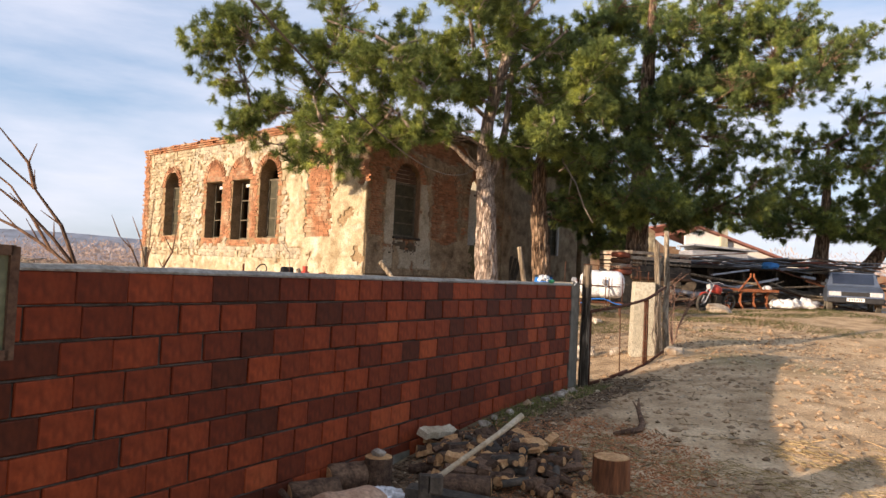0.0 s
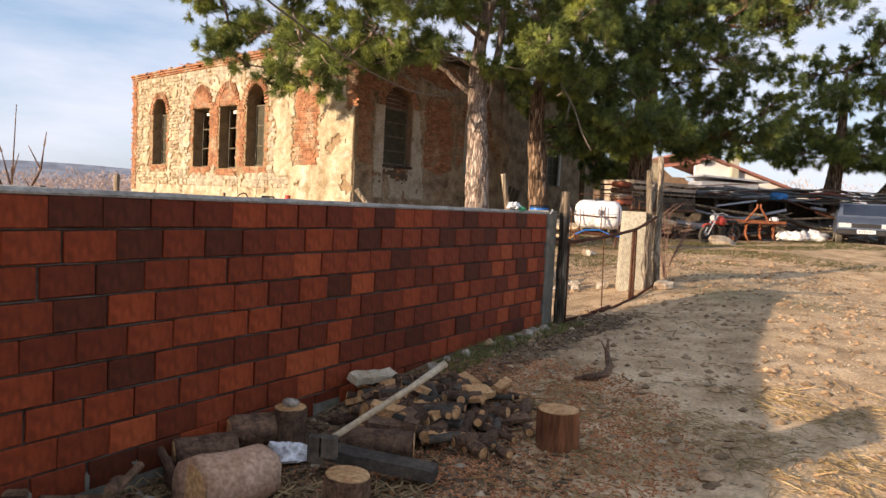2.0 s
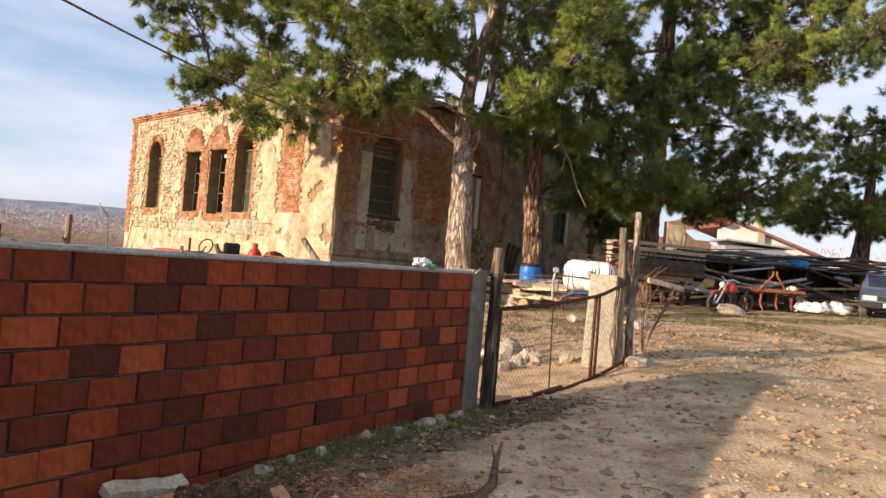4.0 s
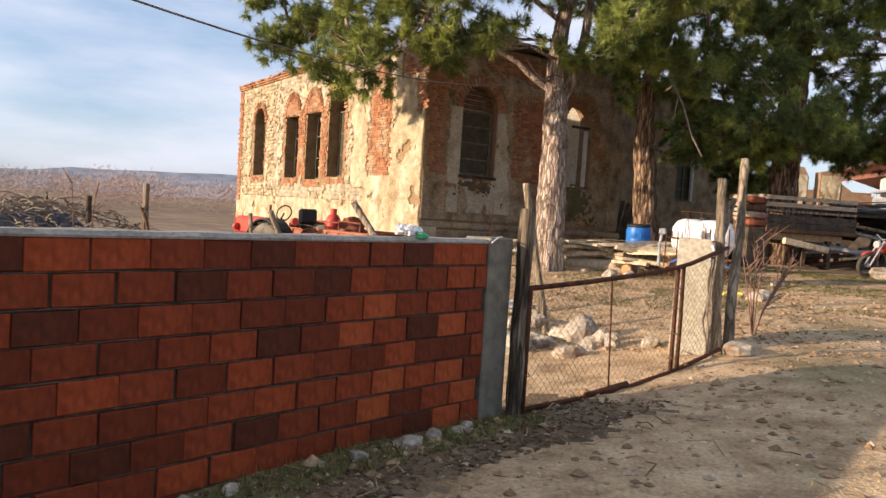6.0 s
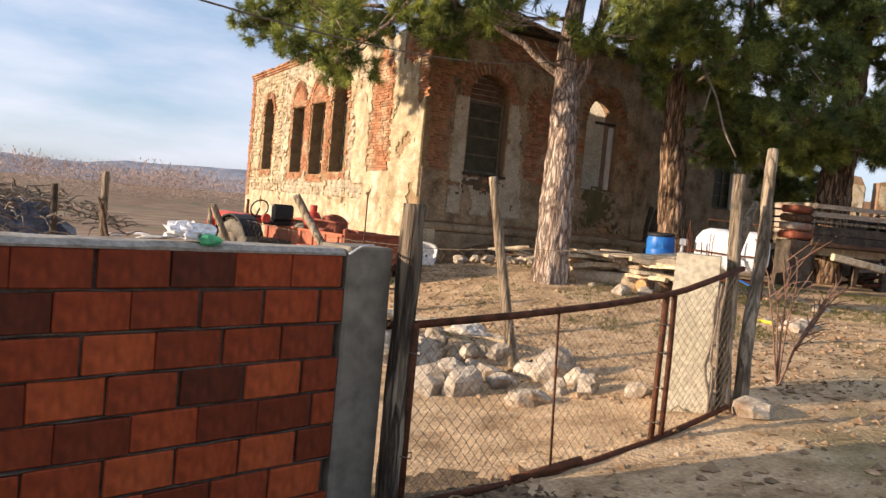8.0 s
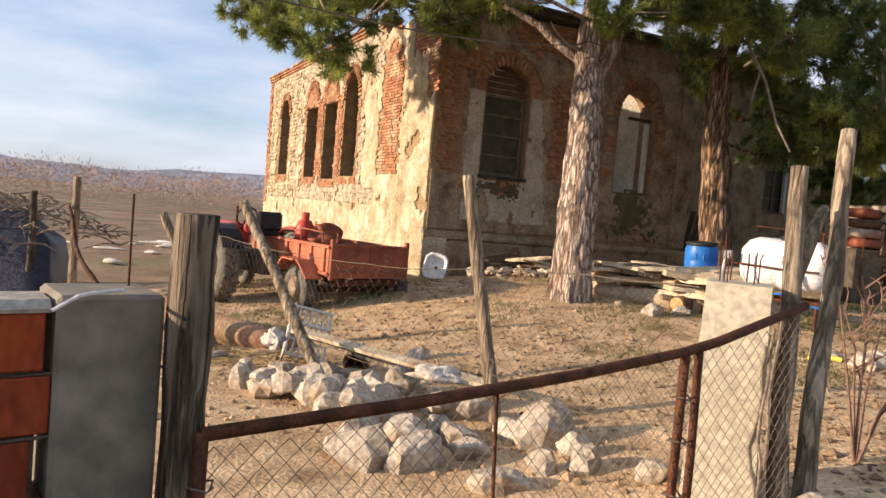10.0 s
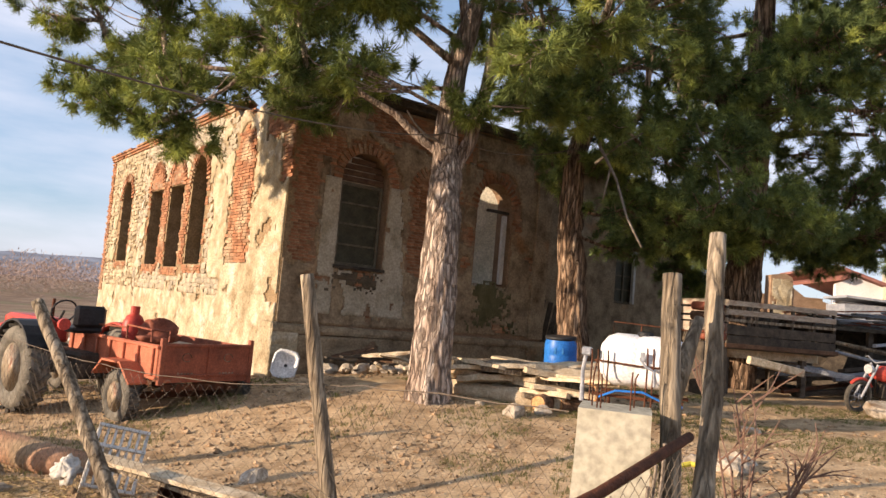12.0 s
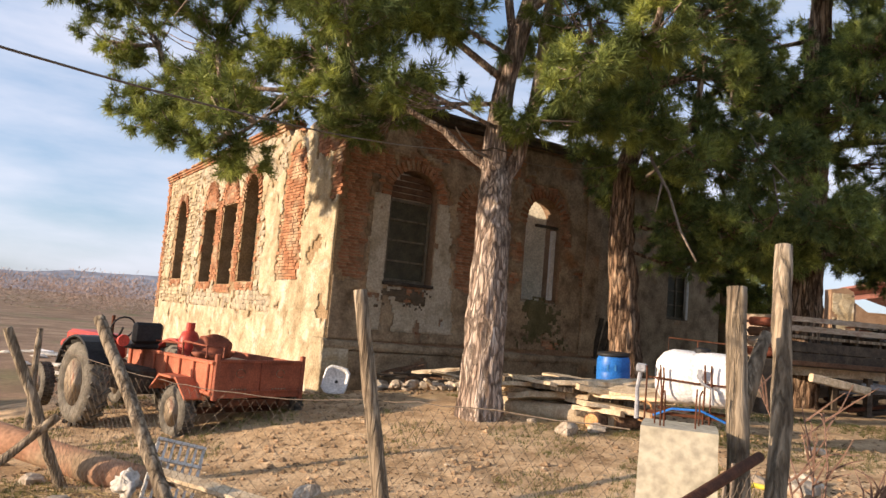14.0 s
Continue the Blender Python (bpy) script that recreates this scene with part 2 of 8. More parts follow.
M_WHITE = material("white_sheet", [(0.62, 0.61, 0.6), (0.8, 0.79, 0.78)], 8, 0.6, 0, 0.5, 30)
M_RAG = material("dirty_cloth", [(0.34, 0.31, 0.26), (0.60, 0.57, 0.52)], 8, 0.85, 0, 0.6, 30)
M_GREY = material("grey_sheet", [(0.16, 0.17, 0.19), (0.32, 0.33, 0.35)], 5, 0.6, 0.2, 0.3, 40, vary=0.35)
M_TARP = material("dark_blue_tarp", [(0.007, 0.008, 0.015), (0.028, 0.03, 0.05)], 5, 0.45, 0, 0.8, 30, dist=0.05)
M_YELLOW = material("yellow_hose", [(0.6, 0.5, 0.06), (0.7, 0.6, 0.1)], 5, 0.6, 0, 0.1, 30)
M_CAR = material("blue_grey_car_paint", [(0.10, 0.125, 0.17), (0.14, 0.17, 0.22)], 3, 0.3, 0.35, 0, 30)
M_CAP = material("pale_cement_cap", [(0.22, 0.195, 0.16), (0.40, 0.365, 0.31)], 6, 0.95, 0, 0.6, 40)
# extra pale, so the alcove reads as lit inside; green stain on top
M_ALCOVE_LIT = material("lit_alcove_pale", [(0.52, 0.49, 0.38), (0.74, 0.71, 0.60)], 2.0, 0.95, 0, 0.2, 24, stain=(0.34, 0.36, 0.22), stain_scale=1.4, stain_at=0.55)
M_MOSS = material("green_damp_plaster", [(0.075, 0.07, 0.03), (0.16, 0.135, 0.07)], 2.5, 0.95, 0, 0.6, 30)
M_SOOT = material("dark_damp_plaster", [(0.065, 0.05, 0.032), (0.16, 0.12, 0.08)], 3, 0.95, 0, 0.6, 30)
M_BROWNBOARD = material("red_brown_boards", [(0.07, 0.035, 0.02), (0.15, 0.085, 0.05)], 5, 0.85, 0, 0.4, 40)
M_PANE = material("dusty_dark_pane", [(0.030, 0.027, 0.015), (0.075, 0.068, 0.040)], 3, 0.55, 0, 0.1, 30)
M_FOOTSTONE = material("damp_dark_stone", [(0.05, 0.045, 0.035), (0.12, 0.105, 0.085)], 6, 0.95, 0, 0.9, 30, vary=0.3)
M_CARGLASS = material("car_glass", [(0.02, 0.03, 0.05), (0.03, 0.04, 0.07)], 3, 0.08, 0, 0, 30)
M_LAMP = material("headlight_glass", [(0.45, 0.45, 0.45), (0.65, 0.65, 0.65)], 8, 0.2, 0.3, 0, 30)
M_STRAW = material("straw", [(0.24, 0.165, 0.07), (0.40, 0.30, 0.15)], 8, 0.9, 0, 0, 30, vary=0.35, island=True)
M_CHIPS = material("sawdust", [(0.34, 0.13, 0.055), (0.56, 0.26, 0.12)], 9, 0.95, 0, 0.6, 50, vary=0.35, island=True)
M_GRASS = material("low_grass", [(0.09, 0.10, 0.028), (0.20, 0.195, 0.055)], 5, 0.9, 0, 0, 30, vary=0.3, island=True)
M_LITTER = material("leaf_litter", [(0.07, 0.042, 0.024), (0.20, 0.125, 0.07)], 9, 0.95, 0, 0.2, 50, vary=0.45, island=True)
M_CLOD = material("earth_clod", [(0.20, 0.125, 0.068), (0.40, 0.27, 0.16)], 6, 0.95, 0, 0.3, 30, vary=0.4, island=True)
M_PEBBLE = material("pebble", [(0.26, 0.19, 0.115), (0.50, 0.40, 0.28)], 6, 0.9, 0, 0.2, 30, vary=0.4, island=True)
# twig colour paled and greyed to carry the distance haze
M_WOODS = material("hazy_bare_woods", [(0.33, 0.235, 0.19), (0.44, 0.30, 0.225), (0.52, 0.43, 0.37)], 0.035, 0.95, 0, 0, 3, vary=0.3, island=True)
# blue-grey of the air painted into the ridges
M_HILL = material("hazy_far_hill", [(0.17, 0.19, 0.23), (0.27, 0.29, 0.33)], 0.004, 1.0, 0, 0, 0.05)
# bright last colour of both needle ramps paints in sunlit tufts
M_NEEDLE = material("pine_needles", [(0.055, 0.085, 0.032), (0.155, 0.20, 0.055), (0.42, 0.46, 0.10)], 1.3, 0.6, 0, 0, 8, vary=0.4, island=True, translucent=0.25)
M_NEEDLE_DARK = material("dark_pine_needles", [(0.05, 0.082, 0.036), (0.14, 0.19, 0.06), (0.42, 0.47, 0.11)], 1.3, 0.6, 0, 0, 8, vary=0.4, island=True, translucent=0.22)
M_REDROOF = material("red_roof_tiles", [(0.24, 0.10, 0.075), (0.34, 0.15, 0.115)], 3, 0.85, 0, 0.3, 20)
M_WHITEWALL = material("white_render", [(0.62, 0.60, 0.55), (0.75, 0.73, 0.68)], 1, 0.9, 0, 0.2, 20)
M_TERRA = material("terracotta_pipe", [(0.27, 0.135, 0.075), (0.40, 0.225, 0.14)], 3, 0.85, 0, 0.4, 20, stain=(0.30, 0.21, 0.13), stain_scale=2, stain_at=0.5)
M_BLUECLOTH = material("blue_cloth", [(0.03, 0.16, 0.4), (0.06, 0.25, 0.55)], 6, 0.8, 0, 0.3, 20)


# mesh helpers: every shape is (points, faces)
def merge(*shapes):
    v, f = [], []
    for sv, sf in shapes:
        k = len(v)
        v.extend(sv)
        f.extend([tuple(i + k for i in q) for q in sf])
    return v, f


def moved(shape, m):
    return [tuple(m @ Vector(p)) for p in shape[0]], shape[1]


def block(x, y, z, sx, sy, sz, bevel=0.0, m=None):
    """A box centred on x, y, z, with chamfered upright and level edges."""
    if not bevel:
        v = [(x + a * sx / 2, y + b * sy / 2, z + c * sz / 2) for a in (-1, 1) for b in (-1, 1) for c in (-1, 1)]
        f = [(0, 1, 3, 2), (4, 6, 7, 5), (0, 4, 5, 1), (2, 3, 7, 6), (0, 2, 6, 4), (1, 5, 7, 3)]
        s = (v, f)
    else:
        bm = bmesh.new()
        bmesh.ops.create_cube(bm, size=1)
        bmesh.ops.scale(bm, vec=(sx, sy, sz), verts=bm.verts)
        bmesh.ops.bevel(bm, geom=bm.edges[:], offset=min(bevel, 0.45 * min(sx, sy, sz)), segments=1, affect="EDGES")
        bm.verts.index_update()
        s = ([(p.co.x + x, p.co.y + y, p.co.z + z) for p in bm.verts], [tuple(q.index for q in g.verts) for g in bm.faces])
        bm.free()
    return moved(s, m) if m else s


def tube(points, radii, seg=8, rough=0.0, cap=True, seed=0, freq=3.0, plates=0.0):
    """A tube along points, with a radius at each and uneven sides."""
    pts = [Vector(p) for p in points]
    if not hasattr(radii, "__len__"):
        radii = [radii] * len(pts)
    v, f = [], []
    side = None
    for i, p in enumerate(pts):
        d = (pts[min(i + 1, len(pts) - 1)] - pts[max(i - 1, 0)]).normalized()
        if side is None:
            side = d.orthogonal().normalized()
        side = (side - d * side.dot(d)).normalized()
        up = d.cross(side)
        for k in range(seg):
            a = 2 * math.pi * k / seg
            w = side * math.cos(a) + up * math.sin(a)
            r = radii[i]
            if rough:
                r *= 1 + rough * noise.noise((p + w * r * 2) * freq + Vector((seed, 0, 0)))
            if plates:
                q = Vector((math.cos(a) * 4.4, math.sin(a) * 4.4, p.z * 2.0 + seed))
                r *= 1 + plates * (abs(noise.noise(q)) ** 0.6 - 0.35)
            v.append(tuple(p + w * r))
    for i in range(len(pts) - 1):
        for k in range(seg):
            a, b = i * seg + k, i * seg + (k + 1) % seg
            f.append((a, b, b + seg, a + seg))
    if cap:
        f.append(tuple(reversed(range(seg))))
        f.append(tuple(range((len(pts) - 1) * seg, len(pts) * seg)))
    return v, f


def curve_points(a, b, n=8, sag=0.0, wob=0.0, seed=0):
    a, b = Vector(a), Vector(b)
    out = []
    for i in range(n + 1):
        t = i / n
        p = a.lerp(b, t) - Vector((0, 0, sag * 4 * t * (1 - t)))
        if wob and 0 < i < n:
            p += Vector([noise.noise(Vector((t * 3.1 + seed * 7.7, k * 9.1, seed))) * wob for k in range(3)])
        out.append(p)
    return out


def lathe(profile, seg=24, m=None):
    """A turned shape about z: rows of radius, height."""
    v, f = [], []
    for r, z in profile:
        for k in range(seg):
            a = 2 * math.pi * k / seg
            v.append((r * math.cos(a), r * math.sin(a), z))
    for i in range(len(profile) - 1):
        for k in range(seg):
            a, b = i * seg + k, i * seg + (k + 1) % seg
            f.append((a, b, b + seg, a + seg))
    f.append(tuple(reversed(range(seg))))
    f.append(tuple(range((len(profile) - 1) * seg, len(profile) * seg)))
    return moved((v, f), m) if m else (v, f)


def rock_shape(sx, sy, sz, seed, rings=6, seg=9):
    v, f = [], []
    rr = random.Random(seed * 7 + 1)
    cuts = [(Vector((rr.gauss(0, 1), rr.gauss(0, 1), rr.gauss(0, 1))).normalized(), rr.uniform(0.55, 0.82)) for q in range(7)]
    for i in range(rings + 1):
        th = math.pi * i / rings
        for k in range(seg):
            a = 2 * math.pi * k / seg
            d = Vector((math.sin(th) * math.cos(a), math.sin(th) * math.sin(a), math.cos(th)))
            r = 1 + 0.38 * noise.noise(d * 1.3 + Vector((seed * 3.7, seed, 0))) + 0.16 * noise.noise(d * 3.1 + Vector((seed, 5, 0)))
            q = d * r
            for cn, cd in cuts:
                over = q.dot(cn) - cd
                if over > 0:
                    q = q - cn * over
            q *= 1.06
            v.append((q.x * sx * 0.62, q.y * sy * 0.62, q.z * sz * 0.66))
    for i in range(rings):
        for k in range(seg):
            a, b = i * seg + k, i * seg + (k + 1) % seg
            f.append((a, a + seg, b + seg, b))
    return v, f


def crumple(sx, sy, sz, seed, rings=12, seg=22):
    """Folded cloth or film: a flattened shape with creases."""
    v, f = [], []
    for i in range(rings + 1):
        th = math.pi * i / rings
        for k in range(seg):
            a = 2 * math.pi * k / seg
            d = Vector((math.sin(th) * math.cos(a), math.sin(th) * math.sin(a), math.cos(th)))
            o = Vector((seed * 3.1, seed, 0))
            r = 0.95 + 0.45 * noise.noise(d * 1.4 + o) - 0.75 * abs(noise.noise(d * 3.2 + o)) + 0.3 * abs(noise.noise(d * 7 + o))
            v.append((d.x * r * sx * 0.6, d.y * r * sy * 0.6, max(-0.35, d.z * r) * sz * 0.7))
    for i in range(rings):
        for k in range(seg):
            a, b = i * seg + k, i * seg + (k + 1) % seg
            f.append((a, a + seg, b + seg, b))
    return v, f


def mesh(name, shape, mat, smooth=False):
    me = bpy.data.meshes.new(name)
    me.from_pydata([tuple(p) for p in shape[0]], [], shape[1])
    me.materials.append(mat)
    if smooth:
        me.polygons.foreach_set("use_smooth", [True] * len(me.polygons))
    me.update()
    return me


def piece(name, shape, mat, parent=None, label="", smooth=False, m=None):
    """One mesh object; under a parent its shape is in the parent's own frame."""
    ob = new(name, shape if isinstance(shape, bpy.types.Mesh) else mesh(name, shape, mat, smooth))
    if m:
        ob.matrix_world = m
    ob.parent = parent
    return tagged(ob, label)


def thing(name, m, label, category, group=""):
    ob = new(name)
    ob.matrix_world = m
    return tagged(ob, label, category, group)


def structure(name, shape, mat, smooth=False, kind="structure", parent=None, m=None):
    return tagged(piece(name, shape, mat, parent, "", smooth, m), kind=kind)


# the ground
WALL_M = Matrix.Translation((0.7105, 7.7785, 0)) @ pose(0, 0, 0, 0, 0, 59.683)  # x along the brick wall, y away from the lane
SPOTS = [(0, 0, 0), (1.3, 5.2, 0.11), (1.45, 8.7, 0.24), (1.8, 9.4, 0.27), (2.1, 10.0, 0.2), (3.3, 11.6, 0.33), (2.3, 13, 0.23), (3.55, 12.3, 0.47),
         (4.0, 12.8, 0.53), (4.4, 9.1, 0.46), (4.9, 11.7, 0.51), (6.2, 12.6, 0.49), (3.6, 7.0, 0.3), (2.8, 5.2, 0.15), (2.8, 6.9, 0.34), (1.3, 19.6, 0.70), (2.5, 19.6, 0.66),
         (3.3, 22.5, 0.85), (-2.5, 22.3, 0.47), (-2.6, 18.1, 0.13), (-0.8, 15.2, 0.1), (-5, 19, 0.04), (-2.2, 15.5, -0.02), (7, 17, 0.78), (9, 23, 0.88), (12.5, 22.5, 1.1),
         (4.5, 1, 0.3), (-3, 3, 0.0), (-3, 11, -0.05), (0.5, 13.5, 0.24), (-0.7, 5.0, 0.0), (5.5, 26, 0.9), (-12, 28, -0.6), (-11, 17, -0.9), (20, 35, 1.1), (10, 10, 0.5), (10.5, 15.5, 0.72)]
SPOT_AT = np.array(SPOTS)
SPOT_REACH = 0.35 / (1 + ((SPOT_AT[:, None, :2] - SPOT_AT[None, :, :2]) ** 2).sum(-1) / 40.5)
SPOT_PULL = np.linalg.solve(SPOT_REACH + np.eye(len(SPOTS)) * 0.0012, SPOT_AT[:, 2] - 0.3) * 0.35
PULLS = [(p[0], p[1], float(w)) for p, w in zip(SPOTS, SPOT_PULL)]


def ground_z(x, y, bumps=True):
    """A smooth sheet through the known heights."""
    z = 0.3
    for sx, sy, w in PULLS:
        z += w / (1 + ((x - sx) ** 2 + (y - sy) ** 2) / 40.5)
    left = min(1.0, max(0.0, (-x - 8.0) / 26.0))
    far = min(1.0, max(0.0, (y - 45.0) / 60.0))
    if x < 10:
        left = max(left, far * min(1, (10 - x) / 30))
    z = z * (1 - left) - 1.9 * left
    r = math.hypot(x, y)
    if x > 10 and r > 60:
        z += min(1, (r - 60) / 300) * 6.0
    if bumps:
        z += 0.022 * noise.noise(Vector((x * 0.6, y * 0.6, 3))) + 0.012 * noise.noise(Vector((x * 3.1, y * 3.1, 7)))
        if -8 < x < 12 and -2 < y < 26:
            z += 0.011 * noise.noise(Vector((x * 9, y * 9, 1)))
    return z


def spacing(lo, hi, step, far):
    out = list(np.arange(lo, hi, step))
    s, a, b = step, lo, hi
    while b < far:
        s = min(s * 1.13, 60)
        b += s
        a -= s
        out.append(b)
        out.insert(0, a)
    return out


def make_ground():
    xs, ys = spacing(-6, 9, 0.09, 1500), spacing(0.5, 22, 0.11, 1500)
    v = [(x, y, ground_z(x, y)) for y in ys for x in xs]
    nx = len(xs)
    f = [(j * nx + i, j * nx + i + 1, (j + 1) * nx + i + 1, (j + 1) * nx + i) for j in range(len(ys) - 1) for i in range(nx - 1)]
    g = structure("ground", (v, f), M_DIRT, True)
    g.data.materials.append(M_FIELD)
    g.data.materials.append(M_SHADED_EARTH)
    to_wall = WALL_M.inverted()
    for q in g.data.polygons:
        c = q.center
        # strip beside the wall takes the earth with shade in its colour
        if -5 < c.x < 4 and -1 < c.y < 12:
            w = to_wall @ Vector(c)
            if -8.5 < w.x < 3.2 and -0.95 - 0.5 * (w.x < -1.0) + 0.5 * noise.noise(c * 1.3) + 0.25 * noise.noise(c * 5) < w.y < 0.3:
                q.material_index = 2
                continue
        if c.y > 15 and c.x < -8.5 - 0.22 * (c.y - 18) * (c.y < 40) + 1.5 * noise.noise(c * 0.5) or c.y > 60:
            q.material_index = 1


make_ground()


def scatter(name, mat, n, area, build, seed, inside=None):
    """Many small bits in one mesh, lying on the ground."""
    rnd = random.Random(seed)
    parts = []
    x0, x1, y0, y1 = area
    while len(parts) < n:
        x, y = rnd.uniform(x0, x1), rnd.uniform(y0, y1)
        if inside and not inside(x, y, rnd):
            continue
        parts.append(build(x, y, ground_z(x, y), rnd))
    return structure(name, merge(*parts), mat, kind="stuff")


# far hills and bare woods in the valley
def make_hills():
    for k, (r, h, seed, x0, x1) in enumerate([(1300, 46, 4, -1500, 500), (800, 19, 9, -1100, 900)]):
        v, f = [], []
        n = 60
        for i in range(n + 1):
            a = radians(-75 + 145 * i / n)
            x, y = math.sin(a) * r, math.cos(a) * r
            z = h * (0.62 + 0.5 * noise.noise(Vector((i * 0.13, seed, 0))) + 0.12 * noise.noise(Vector((i * 0.6, seed, 3)))) * (1.15 if x < -300 else 0.8)
            v += [(x * 0.9, y * 0.9, -3), (x, y, z), (x * 1.1, y * 1.1, -3)]
        for i in range(n):
            a, b = 3 * i, 3 * i + 3
            f += [(a, a + 1, b + 1, b), (a + 1, a + 2, b + 2, b + 1)]
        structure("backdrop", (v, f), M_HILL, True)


make_hills()


def bare_tree(x, y, z, h, rnd, shapes, n=170):
    """A leafless crown of thin twigs, down to the brush at its foot."""
    foot = Vector((x, y, z))
    mid = foot + Vector((0, 0, h * 0.50))
    w = h * rnd.uniform(0.36, 0.60)
    for i in range(n):
        d = Vector((rnd.gauss(0, 1), rnd.gauss(0, 1), rnd.gauss(0, 1))).normalized()
        base = mid + Vector((d.x * w, d.y * w, d.z * h * 0.46)) * rnd.random() ** 0.42
        tip = base + (d * 0.7 + Vector((rnd.gauss(0, 0.6), rnd.gauss(0, 0.6), 0.35))) * h * 0.10
        s = Vector((math.cos(i), math.sin(i), 0.4)) * h * rnd.uniform(0.005, 0.011)
        bend = base.lerp(tip, 0.5)
        k = len(shapes[0])
        shapes[0].extend([tuple(base), tuple(bend + s), tuple(tip), tuple(bend - s)])
        shapes[1].append((k, k + 1, k + 2, k + 3))


def make_woods():
    rnd = random.Random(5)
    s = ([], [])
    done = 0
    while done < 1250:
        a = radians(rnd.uniform(-66, 50))
        r = 105 + 150 * rnd.random() ** 0.8
        x, y = math.sin(a) * r, math.cos(a) * r + 8
        if noise.noise(Vector((x * 0.035, y * 0.035, 4))) < -0.12:
            continue
        done += 1
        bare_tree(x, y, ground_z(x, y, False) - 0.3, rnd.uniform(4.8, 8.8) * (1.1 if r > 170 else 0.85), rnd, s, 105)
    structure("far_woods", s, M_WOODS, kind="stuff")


make_woods()


# the brick wall by the lane, its posts and the gate
COURSE, BLOCK_LEN = 0.1735, 0.2945


def make_brick_wall():
    core = [block(-3.1, 0.10, 0.80, 10.2, 0.172, 1.585)]
    footing = [block(-3.1, 0.12, -0.02, 10.3, 0.24, 0.36, 0.03)]
    wall = structure("brick_wall", core[0], M_MORTAR, m=WALL_M)
    structure("wall_footing", footing[0], M_CONCRETE, m=WALL_M)
    rnd = random.Random(3)
    meshes = []
    for k in range(8):
        sh = block(0, 0, 0, BLOCK_LEN - 0.009, 0.19, COURSE - 0.014, 0.006)
        meshes.append(mesh("brick", ([(p[0], p[1] + 0.002 * rnd.uniform(-1, 1), p[2]) for p in sh[0]], sh[1]), M_BLOCK))
    half = [mesh("brick", block(0, 0, 0, w, 0.19, COURSE - 0.014, 0.006), M_BLOCK) for w in (0.13, 0.20)]
    for row in range(9):
        z = 1.595 - COURSE * (row + 0.5)
        if row == 8 :
            z = 1.595 - COURSE * 8.45
        off = (0.0, 0.152, 0.04, 0.19, 0.10, 0.245, 0.06, 0.17, 0.02)[row]
        x = 2.015 - off * 0.55
        if off > 0.09:
            ob = piece("brick", half[0] if off < 0.16 else half[1], M_BLOCK, wall)
            wdt = 0.13 if off < 0.16 else 0.20
            ob.location = (2.03 - wdt / 2, 0.092, z)
            x = 2.03 - wdt - 0.012
        while x > -7.9:
            if row == 8 and x > 0.4:
                x -= BLOCK_LEN
                continue
            ob = piece("brick", rnd.choice(meshes), M_BLOCK, wall)
            ob.location = (x - BLOCK_LEN / 2, 0.092 + rnd.uniform(-0.004, 0.004), z + rnd.uniform(-0.003, 0.003))
            ob.rotation_euler = (0, radians(rnd.uniform(-0.7, 0.7)), radians(rnd.uniform(-0.9, 0.9)))
            x -= BLOCK_LEN + rnd.choice((-0.008, -0.008, -0.006, 0.0, 0.004, 0.008))
    # squeezed mortar in the joints and a trowelled cap
    beads = []
    for row in range(1, 9):
        z = 1.595 - COURSE * row
        x = -7.9
        while x < 2.0:
            n = rnd.uniform(0.2, 0.6)
            if rnd.random() < 0.8:
                pts = [(x + n * i / 4, 0.006 + rnd.uniform(-0.007, 0.004), z + rnd.uniform(-0.004, 0.004)) for i in range(5)]
                beads.append(tube(pts, [0.002, 0.005, 0.006, 0.005, 0.002], 5))
            x += n
    structure("mortar_joints", merge(*beads), M_MORTAR, kind="stuff", m=WALL_M)
    v, f = [], []
    n = 130
    for i in range(n + 1):
        x = -8.2 + 10.22 * i / n
        a = 0.008 * noise.noise(Vector((x * 3, 0, 0)))
        b = 0.008 * noise.noise(Vector((x * 4, 5, 0)))
        for y, z in ((-0.006 + a, 1.588), (-0.010 + a, 1.600 + b), (0.02, 1.622 + b), (0.17, 1.622 - a), (0.20, 1.596 + b), (0.195, 1.588)):
            v.append((x, y, z))
    for i in range(n):
        for k in range(5):
            a = i * 6 + k
            f.append((a, a + 6, a + 7, a + 1))
    f += [tuple(range(6)), tuple(reversed(range(n * 6, n * 6 + 6)))]
    structure("wall_cap", (v, f), M_CAP, m=WALL_M)
    # the cast corner post
    p = thing("concrete_corner_post", WALL_M @ pose(2.175, 0.12, 0.1), "smooth grey concrete post ending the red brick wall", "post")
    piece("column", block(0, 0, 0.76, 0.285, 0.27, 1.55, 0.012), M_CONCRETE, p)
    piece("wire_loop", tube([(-0.16, -0.16, 1.50), (-0.10, -0.17, 1.54), (-0.06, -0.15, 1.545), (0.03, -0.1, 1.545)], 0.006, 6), M_WHITE, p, "white plastic tying string")


make_brick_wall()


